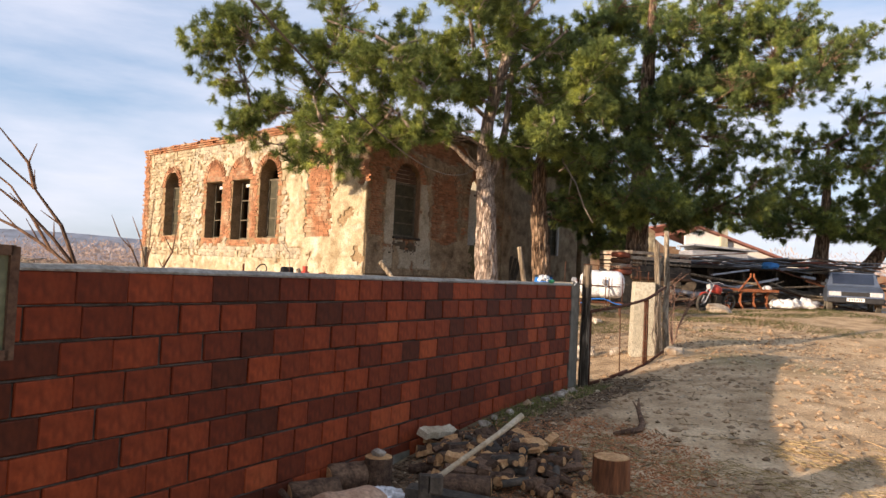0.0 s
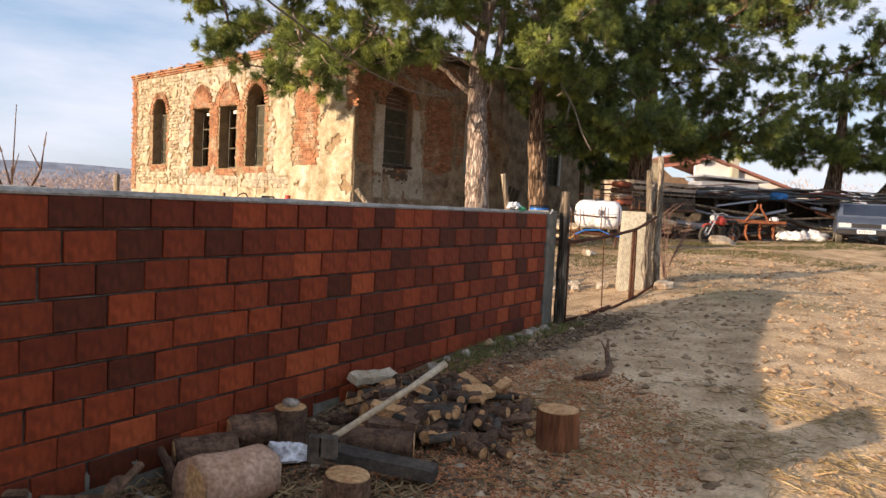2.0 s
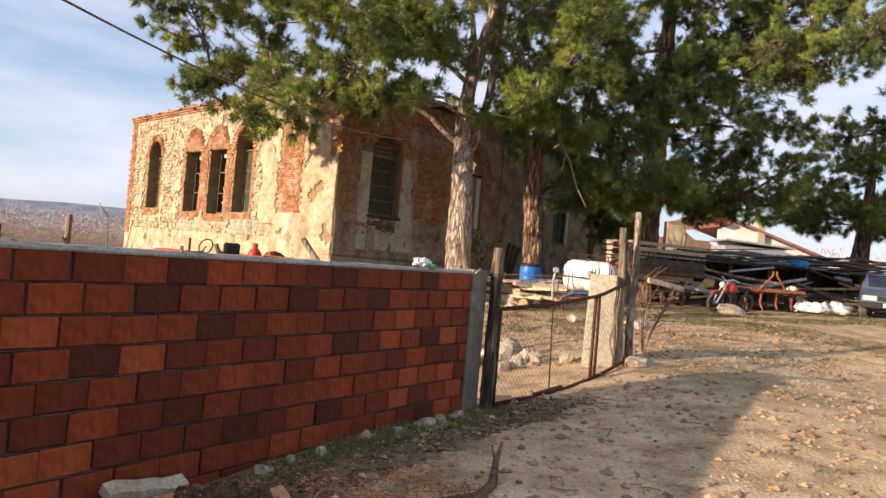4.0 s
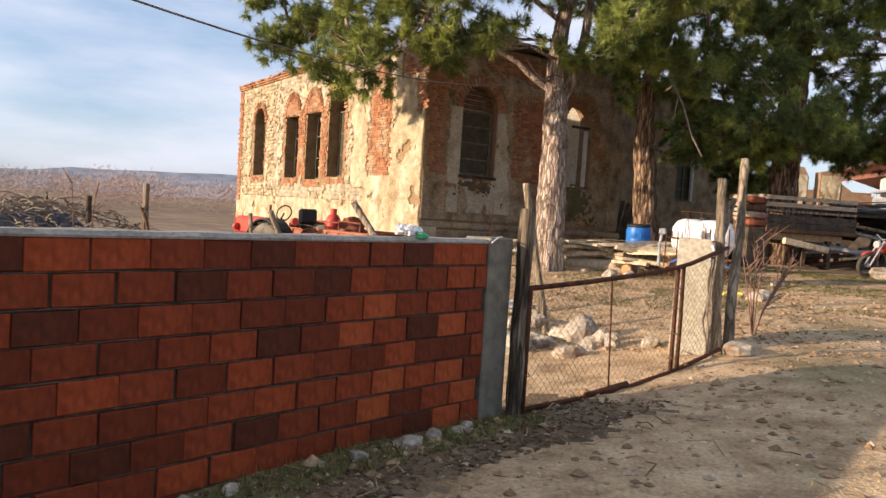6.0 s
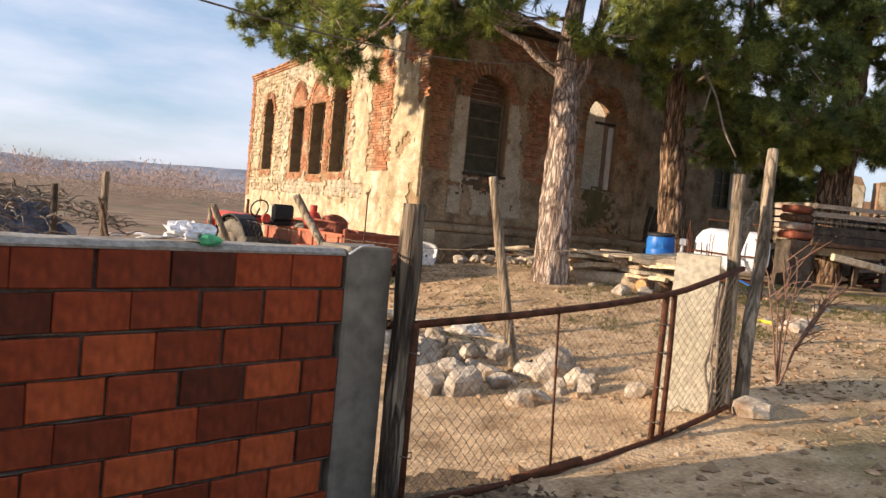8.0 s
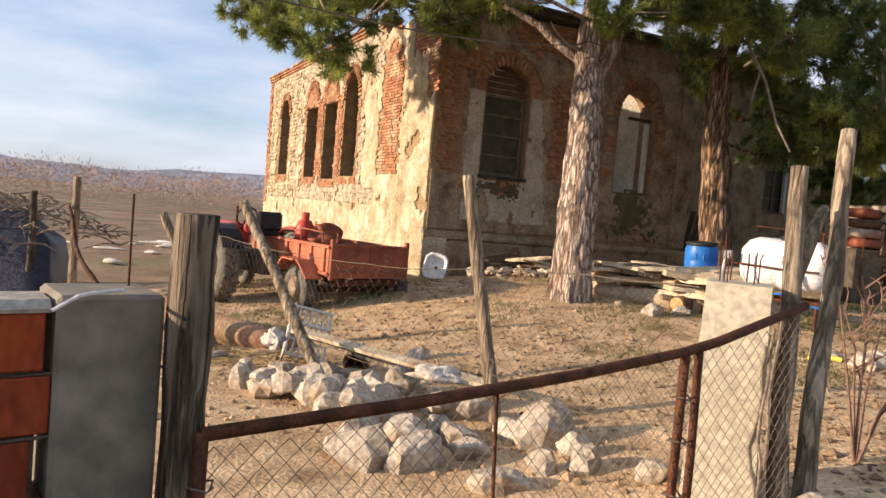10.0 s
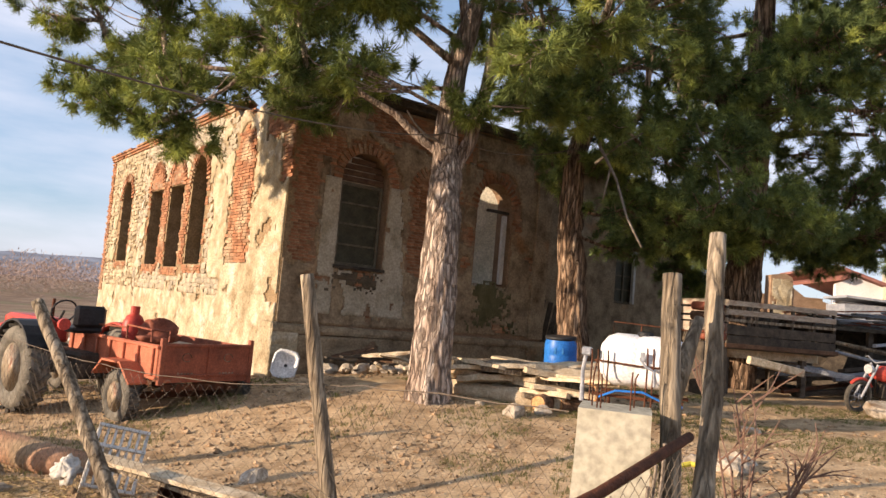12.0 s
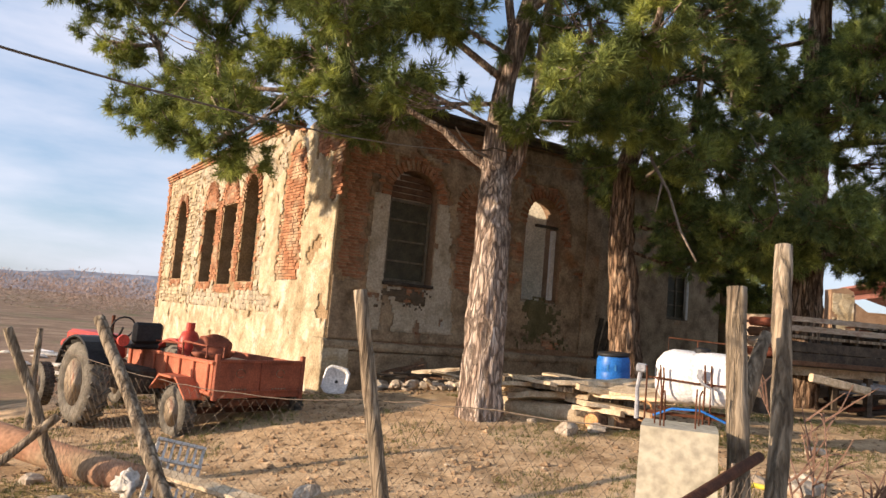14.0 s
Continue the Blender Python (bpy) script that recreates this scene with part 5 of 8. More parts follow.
    P3 = [(0.72, 10.38, 1.15), (2.28, 10.14, 1.26), (4.56, 10.38, 1.26), (6.72, 10.86, 1.15), (8.52, 11.1, 0.92), (5.76, 9.54, 0.92), (4.44, 8.46, 0.92), (3.96, 7.26, 0.8), (2.04, 7.98, 1.15), (0.84, 8.46, 1.03), (2.88, 6.06, 0.8), (3.12, 4.62, 0.8), (2.04, 4.38, 0.8), (0.96, 4.98, 0.8), (-0.6, 5.82, 0.8), (0.24, 4.4, 0.63, -3.12), (-0.6, 4.56, 0.69, -3.36), (0.72, 4.37, 0.63, -2.88), (-1.2, 4.26, 0.69, -1.8), (-1.08, 7.26, 0.92), (-1.56, 9.18, 1.03), (0.24, 12.06, 1.26), (2.88, 12.3, 1.26), (5.28, 12.06, 1.15), (7.56, 9.78, 0.69), (3.84, 4.4, 0.57), (1.44, 4.55, 0.69), (-0.24, 4.62, 0.69), (4.32, 5.82, 0.69), (0.48, 6.78, 0.92, -2.16), (3.0, 8.94, 1.03, -2.4), (-2.64, 5.1, 0.57, -1.8), (-1.8, 4.42, 0.57, -2.88), (-2.16, 6.3, 0.8), (1.68, 5.58, 0.92), (0.24, 7.98, 1.03), (1.2, 9.42, 1.15), (3.48, 9.66, 1.15), (1.92, 4.51, 0.69), (2.88, 4.46, 0.57), (-0.24, 6.54, 0.92), (5.04, 7.26, 0.69), (3.6, 11.1, 1.15), (6.24, 10.26, 0.92), (-0.96, 8.22, 0.92), (3.6, 7.98, 1.03), (1.08, 4.25, 0.52, -1.2), (2.4, 6.78, 0.92), (-1.44, 4.26, 0.69, 2.64), (-0.24, 4.43, 0.69, 2.88), (0.96, 4.57, 0.75, 2.64), (2.16, 4.28, 0.75, 2.4), (3.36, 4.26, 0.69, 2.4), (4.56, 4.62, 0.69, 1.8), (5.28, 5.46, 0.69, 1.2), (-2.64, 4.62, 0.69, 2.4),
          # last five low clumps are added to darken the shaded gap past the wing
          (1.76, 6.4, 0.7, 0.43), (2.63, 5.78, 0.7, 0.43), (2.34, 4.9, 0.7, 0.93), (3.33, 4.57, 0.7, 0.93), (0.43, 4.76, 0.6, -1.07), (-0.38, 4.79, 0.6, -2.07), (-0.8, 4.13, 0.5, -1.57), (-1.56, 4.63, 0.6, -1.07), (2.23, 9.5, 1.0, -0.07), (2.97, 8.98, 0.9, -0.07), (1.41, 8.67, 0.9, -0.07), (0.91, 7.4, 0.8, -1.07), (3.41, 6.3, 0.7, 0.93), (4.3, 9.4, 1.0, 0), (5.2, 11.6, 1.1, 0), (1.6, 11.2, 1.1, 0), (-0.23, 3.77, 0.8, 3.93), (0.39, 3.22, 0.8, 4.43), (0.97, 4.01, 0.8, 4.93), (-0.42, 3.04, 0.7, 3.43), (-0.88, 3.77, 0.7, 3.43)]
    pine((6.96, 26.07, 0.95), [(0, 0, -0.3), (0.00, 0.00, 0.13), (0.06, 0.00, 2.05), (0.12, 0.00, 4.45), (0.18, 0.00, 6.85), (0.24, 0.00, 9.25), (0.36, 0.00, 12.37)], [0.48, 0.42, 0.38, 0.35, 0.28, 0.2, 0.07], clumps(P3, 3, 2.5),
         "tall dark pine behind a wooden truck bed", M_BARK_RED, M_NEEDLE_DARK, 37, 1.25,
         limbs=[([(0.12, 0.00, 5.17), (-0.96, -0.96, 6.37), (-1.80, -1.20, 7.09), (-2.40, -1.20, 7.33)], 0.12, 0.06), ([(0.24, 0.00, 6.85), (1.68, 0.00, 8.53), (3.60, 0.00, 9.73), (6.00, 0.00, 10.69)], 0.12, 0.04), ([(0.18, 0.00, 5.65), (1.44, 0.24, 5.89), (2.64, 0.24, 5.89)], 0.10, 0.04)],
         dead=[([(-1.80, -1.68, 6.73), (-1.92, -2.64, 5.89), (-1.44, -3.00, 4.81), (-0.84, -3.36, 3.97), (-0.48, -3.60, 3.61)], 0.03, 0.012), ([(-1.20, -3.12, 4.33), (-1.08, -3.12, 3.67), (-0.60, -3.24, 3.61)], 0.018, 0.008), ([(0.00, -3.36, 3.49), (0.24, -3.48, 3.13), (0.42, -3.60, 3.01)], 0.014, 0.006)], needles=25)
    P4 = [(-2.0, 5.8, 1.0), (-1.0, 6.8, 1.1), (0.4, 7.2, 1.2), (1.6, 7.0, 1.1), (2.6, 6.2, 1.0), (-2.6, 4.4, 0.9), (-1.4, 4.8, 1.1), (0, 5.4, 1.2), (1.4, 5.3, 1.0), (2.6, 4.6, 0.8), (-3.0, 3.2, 0.7), (-1.8, 3.2, 0.9), (0.6, 3.6, 0.9), (-0.6, 3.6, 1.0), (1.9, 3.6, 0.8), (-3.6, 3.42, 0.5), (-1.2, 3.27, 0.5), (3.0, 3.4, 0.7),
          (0.2, 8.5, 1.1), (1.4, 9.3, 1.2), (2.8, 9.8, 1.1), (3.4, 8.2, 1.1), (1.8, 8.1, 1.1), (-1.0, 8.0, 0.9)]
    pine((16.3, 31.2, 1.1), [(0, 0, -0.3), (0, 0, 0.5), (0.05, 0, 1.6), (0.2, 0, 3.2), (0.3, 0, 5), (0.3, 0, 7)], [0.42, 0.36, 0.32, 0.25, 0.15, 0.05], clumps([(x, max(z, 4.5), r) for x, z, r in P4], 4, 1.8), "rounded bright green pine beside the far lane", M_BARK_RED, M_NEEDLE, 41, 0.9, needles=22, size=0.20, width=0.018)
    pine((18.0, 31.5, 1.1), [(0, 0, -0.3), (0, 0, 0.5), (0.5, 0, 1.5), (1.3, 0, 2.6), (2.0, 0, 4), (2.4, 0, 6)], [0.45, 0.38, 0.33, 0.25, 0.15, 0.05], clumps([(x + 2.6, max(z, 4.5), r) for x, z, r in P4], 5, 1.8), "leaning pine with a forked low trunk", M_BARK_RED, M_NEEDLE, 43, 0.8, needles=22, size=0.20, width=0.018)


build_pines()


def make_cable():
    a, b = Vector((0.99, 20.22, 4.92)), Vector((-1.89, -1.79, 3.79))
    c = thing("overhead_cable", Matrix.Translation(a), "grey overhead cable slung to the large pine", "cable")
    piece("cable_run", tube([p - a for p in curve_points(a, b, 40, 1.22)], 0.0085, 5), M_WIRE, c)
    d = Vector((3.1, 22.6, 5.35))
    piece("cable_run", tube([p - a for p in curve_points(a, d, 10, 0.22)], 0.009, 5), M_WIRE, c)
    piece("lashing", tube([Vector((math.cos(i) * 0.23 + 0.03, math.sin(i) * 0.23 + 0.13, 0.02 * math.sin(i * 3))) for i in range(14)], 0.008, 5), M_WIRE, c)
    piece("pole", tube([b - a, (b - a) - Vector((0, 0, 4.4))], [0.1, 0.13], 10), M_DARKWOOD, c, "distant wooden cable pole")


make_cable()


def wheel(name, m, R, w, rim, lugs, parent, tyre_label):
    """A wheel about its own x axis."""
    rot = m @ pose(0, 0, 0, 0, 90, 0)
    g = tagged(new(name), tyre_label)
    g.parent = parent
    g.matrix_local = rot
    prof = [(rim, -w * 0.36), (rim * 1.06, -w * 0.5), (R * 0.80, -w * 0.52), (R * 0.94, -w * 0.44), (R, -w * 0.25), (R, w * 0.25), (R * 0.94, w * 0.44), (R * 0.80, w * 0.52), (rim * 1.06, w * 0.5), (rim, w * 0.36)]
    piece("tyre", lathe(prof, 36), M_TYRE_WALL if lugs else M_TYRE_WALL, g, "dusty worn tyre", True)
    rp = [(rim * 1.0, -w * 0.42), (rim * 0.93, -w * 0.40), (rim * 0.85, -w * 0.2), (rim * 0.55, -w * 0.14), (rim * 0.32, -w * 0.20), (rim * 0.30, -w * 0.34), (0.01, -w * 0.36)]
    v, f = lathe(rp, 28)
    v2, f2 = lathe([(r, -z) for r, z in rp], 28)
    piece("rim", merge((v, f), (v2, f2)), M_RIM, g, "faded pale rim with rust", True)
    nb = 6
    piece("hub_bolts", merge(*[block(rim * 0.43 * math.cos(6.28 * i / nb), rim * 0.43 * math.sin(6.28 * i / nb), s * w * 0.2, 0.03, 0.03, 0.05) for i in range(nb) for s in (-1, 1)]), M_RUST, g)
    n = 20 if lugs else 30
    tr = []
    for i in range(n):
        for s in (-1, 1):
            a = 2 * math.pi * (i + (0.5 if s > 0 else 0)) / n
            mm = Matrix.Rotation(a, 4, "Z") @ Matrix.Translation((R + 0.004, 0, s * w * 0.24)) @ Matrix.Rotation(s * radians(38 if lugs else 8), 4, "X")
            tr.append(block(0, 0, 0, 0.055 if lugs else 0.022, 0.05 if lugs else 0.045, w * (0.52 if lugs else 0.40), 0.0, mm))
    piece("tread", merge(*tr), M_TYRE, g, "dark rubber tread lugs")
    return g


# trailer
TRAILER_M = Matrix.Translation((-2.37, 18.2, 0.0)) @ pose(0, 0, 0, 0, 0, 61.9)  # x across the tail, y forward towards the tractor


def make_trailer():
    t = thing("farm_trailer", TRAILER_M, "rusty red two-wheeled farm trailer with a faded orange side", "trailer")
    W, L = 1.56, 2.75
    z0, z1 = 0.70, 1.23
    for nm, b, mt in [("tailboard", block(W / 2, 0.0, 0.98, W - 0.08, 0.04, 0.56, 0.01), M_REDBROWN)]:
        piece(nm, b, mt, t, "rust-red tailboard with worn round emblems")
    piece("side_panel", block(0.0, L / 2, 0.98, 0.04, L - 0.04, 0.50, 0.01), M_ORANGE, t, "faded orange pressed-steel side")
    piece("side_panel", block(W, L / 2, 0.98, 0.04, L - 0.04, 0.50, 0.01), M_REDBROWN, t)
    piece("front_board", block(W / 2, L, 0.98, W - 0.08, 0.04, 0.5, 0.01), M_REDBROWN, t)
    piece("floor", block(W / 2, L / 2, 0.73, W - 0.05, L - 0.05, 0.05), M_RUST, t)
    piece("load", block(W / 2, L / 2, 1.10, W - 0.1, L - 0.1, 0.05), M_PALEWOOD, t, "pale dusty load cover")
    for x in (0.03, W - 0.03):
        piece("corner_upright", block(x, -0.005, 1.0, 0.07, 0.07, 0.66, 0.008), M_REDBROWN, t)
    for k in range(7):
        piece("side_rib", block(-0.035, 0.15 + k * 0.41, 1.0, 0.035, 0.09, 0.42, 0.01), M_ORANGE, t)
    piece("side_rib", block(-0.03, L / 2, 1.20, 0.04, L, 0.045, 0.008), M_ORANGE, t, "top rolled edge")
    piece("side_rib", block(-0.03, L / 2, 0.77, 0.04, L, 0.045, 0.008), M_ORANGE, t, "bottom rolled edge")
    piece("tail_rib", merge(block(W / 2, -0.03, 1.235, W - 0.1, 0.035, 0.04, 0.006), block(W / 2, -0.03, 0.80, W - 0.1, 0.03, 0.03, 0.006), block(W / 2, -0.03, 1.0, 0.04, 0.03, 0.46, 0.006)), M_REDBROWN, t)
    for x in (0.42, 1.12):
        piece("emblem", tube([(x + 0.075 * math.cos(q * 0.5), -0.024, 1.06 + 0.06 * math.sin(q * 0.5)) for q in range(12)], 0.006, 4), M_DEADWOOD, t, "worn pale round emblem")
        for i in range(5):
            piece("letter_bar", block(x - 0.12 + 0.055 * i, -0.024, 0.83, 0.03, 0.006, 0.02), M_DEADWOOD, t, "illegible pale lettering bar")
    piece("mudguard", merge(block(-0.16, 0.78, 0.93, 0.28, 0.50, 0.03), moved(block(-0.16, 0, 0, 0.28, 0.42, 0.03), pose(0, 0.38, 0.80, 40)), moved(block(-0.16, 0, 0, 0.28, 0.36, 0.03), pose(0, 1.16, 0.82, -42))), M_ORANGE, t, "angular orange mudguard")
    piece("chassis", merge(block(0.35, L / 2, 0.62, 0.08, L, 0.12), block(W - 0.35, L / 2, 0.62, 0.08, L, 0.12), block(W / 2, 0.62, 0.44, W + 0.1, 0.09, 0.09), block(W / 2, 0.1, 0.62, W - 0.3, 0.07, 0.1)), M_RUST, t, "dark rusty chassis")
    piece("drawbar", tube([(0.4, L, 0.62), (W / 2, L + 1.1, 0.55)], 0.045, 8), M_RUST, t)
    piece("rack", merge(*[tube(p, 0.016, 6) for p in ([(0.02, 0.3, 1.25), (0.02, 0.3, 1.42), (0.02, 1.0, 1.44), (0.02, 1.0, 1.24)], [(0.3, 0.3, 1.25), (0.3, 0.3, 1.42), (0.02, 0.3, 1.42)], [(0.02, 1.0, 1.40), (0.02, 2.5, 1.36), (0.02, 2.6, 1.22)])]), M_REDBROWN, t, "thin red pipe rack")
    wheel("wheel", Matrix.Translation((-0.17, 0.62, 0.44)), 0.385, 0.2, 0.22, False, t, "trailer wheel with a pale rim")
    wheel("wheel", Matrix.Translation((W + 0.17, 0.62, 0.44)), 0.385, 0.2, 0.22, False, t, "trailer wheel with a pale rim")
    cyl = thing("gas_cylinder", TRAILER_M @ pose(0.6, 1.9, 1.13), "dented red metal canister lying in the trailer", "canister")
    piece("shell", lathe([(0.05, 0), (0.16, 0.02), (0.17, 0.10), (0.17, 0.30), (0.12, 0.40), (0.05, 0.44)], 18), M_RED, cyl, "", True)
    piece("collar", lathe([(0.07, 0.40), (0.075, 0.56)], 12), M_RED, cyl)
    bg = thing("dark_sack", TRAILER_M @ pose(0.75, 1.45, 1.24), "bulging dark red sack lying in the trailer", "sack")
    piece("cloth", crumple(0.62, 0.5, 0.42, 4), M_REDBROWN, bg, "", True)


make_trailer()


def make_tractor():
    m = Matrix.Translation((-4.75, 18.45, 0.06)) @ pose(0, 0, 0, 0, 0, 61.9)  # x across, y forward
    t = thing("farm_tractor", m, "old red farm tractor with big dusty rear wheels", "tractor")
    wheel("rear_wheel", Matrix.Translation((0, 0, 0.62)), 0.63, 0.34, 0.36, True, t, "tall lugged rear tractor wheel")
    wheel("rear_wheel", Matrix.Translation((1.55, 0, 0.62)), 0.63, 0.34, 0.36, True, t, "tall lugged rear tractor wheel")
    wheel("front_wheel", Matrix.Translation((0.1, 1.95, 0.36)), 0.36, 0.19, 0.2, False, t, "small front tractor wheel")
    wheel("front_wheel", Matrix.Translation((1.45, 1.95, 0.36)), 0.36, 0.19, 0.2, False, t, "small front tractor wheel")
    piece("hood", merge(block(0.78, 1.55, 1.10, 0.50, 1.45, 0.42, 0.06), block(0.78, 2.3, 1.02, 0.46, 0.08, 0.5, 0.03)), M_RED, t, "rounded red bonnet")
    piece("engine", block(0.78, 1.4, 0.74, 0.36, 1.5, 0.36, 0.03), M_DARKWOOD, t, "oily dark engine block")
    piece("gearbox", block(0.78, 0.1, 0.68, 0.42, 1.3, 0.4, 0.04), M_DARKWOOD, t)
    piece("front_axle", tube([(0.15, 1.95, 0.38), (0.78, 1.95, 0.5), (1.4, 1.95, 0.38)], 0.05, 8), M_RUST, t)
    piece("rear_axle", tube([(0.1, 0, 0.62), (1.45, 0, 0.62)], 0.09, 10), M_DARKWOOD, t)
    for x in (0.0, 1.55):
        pts = []
        for i in range(9):
            a = radians(20 + 130 * i / 8)
            pts.append((0, math.cos(a) * 0.72, 0.62 + math.sin(a) * 0.72))
        v, f = [], []
        for p in pts:
            v += [(x - 0.2, p[1], p[2]), (x + 0.2, p[1], p[2]), (x + 0.2, p[1] * 0.96, p[2] - 0.03), (x - 0.2, p[1] * 0.96, p[2] - 0.03)]
        for i in range(8):
            for k in range(4):
                a = i * 4 + k
                b = i * 4 + (k + 1) % 4
                f.append((a, b, b + 4, a + 4))
        piece("fender", (v, f), M_RED if x > 1 else M_BLACK, t, "curved rear mudguard")
    piece("seat", merge(block(0.78, -0.10, 1.22, 0.46, 0.42, 0.12, 0.04), block(0.78, -0.30, 1.42, 0.50, 0.12, 0.34, 0.05)), M_BLACK, t, "black padded seat")
    piece("steering_wheel", merge(tube([(0.78 + 0.2 * math.cos(a * 0.42), 0.60 - 0.06 * math.sin(a * 0.42), 1.45 + 0.18 * math.sin(a * 0.42)) for a in range(16)], 0.016, 6), tube([(0.78, 0.6, 1.45), (0.78, 0.8, 1.2)], 0.02, 6)), M_BLACK, t)
    piece("exhaust", tube([(0.95, 1.4, 1.2), (0.95, 1.4, 1.62)], 0.03, 8), M_RUST, t)
    piece("headlight", lathe([(0.02, 0), (0.085, 0.02), (0.09, 0.09)], 16, Matrix.Translation((0.48, 2.05, 1.05)) @ pose(0, 0, 0, -90)), M_RED, t)
    piece("headlight", lathe([(0.02, 0), (0.085, 0.02), (0.09, 0.09)], 16, Matrix.Translation((0.35, -0.35, 1.30)) @ pose(0, 0, 0, 90)), M_RED, t, "small round red rear lamp")


make_tractor()


# pale plastic sheets spread over the field
def make_field_sheets():
    rnd = random.Random(5)
    for k in range(34):
        x, y = rnd.uniform(-26, -8.5), rnd.uniform(27, 40)
        g = thing("plastic_sheet", pose(x, y, ground_z(x, y, False) + 0.06, 0, 0, rnd.uniform(-30, 30)), "pale plastic sheet lying across the field", "sheet", "sheets on the field")
        piece("sheet_film", crumple(rnd.uniform(0.5, 2.4), rnd.uniform(0.2, 0.5), 0.14, k, 6, 10), (M_RAG, M_WHITE)[k % 4 == 0], g, "", True)


make_field_sheets()


# things before the shaded side
def make_barrel():
    b = thing("plastic_barrel", pose(3.14, 22.05, 0.92, 3, -2, 0), "blue plastic barrel with a black rim before a pine", "barrel")
    piece("body", lathe([(0.24, 0), (0.27, 0.03), (0.285, 0.15), (0.29, 0.28), (0.283, 0.30), (0.29, 0.32), (0.29, 0.52), (0.283, 0.54), (0.29, 0.56), (0.285, 0.72), (0.26, 0.80), (0.25, 0.84), (0.235, 0.85), (0.23, 0.83)], 32), M_BLUE, b, "", True)
    piece("rim", lathe([(0.262, 0.80), (0.278, 0.81), (0.278, 0.86), (0.255, 0.865)], 32), M_BLACK, b, "black clamped rim", True)
    for x in (-0.06, 0.07):
        piece("moulded_mark", block(x - 0.03, -0.285, 0.62, 0.03, 0.012, 0.10), M_BLUECLOTH, b)


make_barrel()


def make_tank():
    m = pose(3.70, 19.42, 1.60, 0, 0, -14)
    t = thing("sprayer_tank", m, "white plastic sprayer tank in a rusty iron cage", "tank")
    seg, v, f = 28, [], []
    prof = [(0.02, 0.02), (0.05, 0.22), (0.13, 0.32), (0.24, 0.365), (0.52, 0.365), (0.55, 0.35), (0.58, 0.35), (0.61, 0.365), (1.02, 0.36), (1.12, 0.32), (1.19, 0.2), (1.21, 0.02)]
    for x, r in prof:
        for k in range(seg):
            a = 2 * math.pi * k / seg
            c, s = math.cos(a), math.sin(a)
            e = 1 / max(abs(c), abs(s)) ** 0.35
            v.append((x, c * r * e * 0.9, s * r * e))
    for i in range(len(prof) - 1):
        for k in range(seg):
            a, b = i * seg + k, i * seg + (k + 1) % seg
            f.append((a, a + seg, b + seg, b))
    f += [tuple(range(seg)), tuple(reversed(range(len(v) - seg, len(v))))]
    piece("tank_shell", (v, f), M_TANK, t, "", True)
    piece("cap", lathe([(0.11, 0.33), (0.11, 0.40), (0.05, 0.42)], 20, Matrix.Translation((0.62, 0, 0.0))), M_BLACK, t, "black screw cap")
    for z in (-0.03,):
        piece("strap", tube([(0.0, -0.30, z), (0.15, -0.37, z), (0.6, -0.385, z - 0.02), (1.1, -0.36, z - 0.02)], 0.014, 6), M_RUST, t)
    for x in (-0.02, 0.2, 0.72, 0.8, 1.15):
        piece("cage_upright", tube([(x, -0.39, -0.62), (x + 0.01, -0.40, 0.0), (x, -0.40, 0.12 if x < 0.7 else 0.2)], 0.013, 6), M_RUST, t)
    for y in (-0.36, 0.36):
        piece("frame_rail", merge(tube([(0, y, -0.48), (1.2, y, -0.48)], 0.025, 6), *[tube([(x, y, -0.8), (x, y, -0.45)], 0.025, 6) for x in (0.1, 1.1)]), M_RUST, t)
    piece("guard_rail", merge(*[tube(p, 0.012, 6) for p in ([(0.1, 0.4, 0.0), (0.1, 0.4, 0.52), (1.5, 0.4, 0.47), (1.5, 0.4, -0.2)], [(0.5, 0.4, 0.5), (0.5, 0.4, 0.3)], [(1.0, 0.4, 0.49), (1.0, 0.4, 0.2)])]), M_RUST, t, "thin upper guard rail")
    piece("valve", merge(tube([(-0.05, -0.3, 0.1), (-0.12, -0.32, 0.02), (-0.15, -0.32, -0.2), (-0.13, -0.35, -0.6)], 0.03, 8, 0.3), block(-0.1, -0.33, 0.08, 0.14, 0.1, 0.12, 0.02)), M_GREY, t, "grey valve and pump fittings")
    piece("valve", merge(tube([(0.62, -0.38, 0.06), (0.7, -0.41, -0.04), (0.82, -0.41, -0.1), (0.83, -0.4, -0.3)], 0.02, 8, 0.3), block(0.66, -0.4, 0.08, 0.06, 0.04, 0.12)), M_GREY, t)
    piece("hose", tube([(0.1, -0.4, -0.52), (0.35, -0.5, -0.40), (0.7, -0.5, -0.38), (1.0, -0.42, -0.5), (1.2, -0.4, -0.52)], 0.016, 6), M_BLUE, t, "blue hose")
    piece("coil", tube([(-0.05 + 0.12 * math.cos(a), -0.3 + 0.02 * a / 6, -0.5 + 0.14 * math.sin(a)) for a in [i * 0.7 for i in range(18)]], 0.014, 5), M_CUTWOOD, t, "rusty coil of wire")


make_tank()


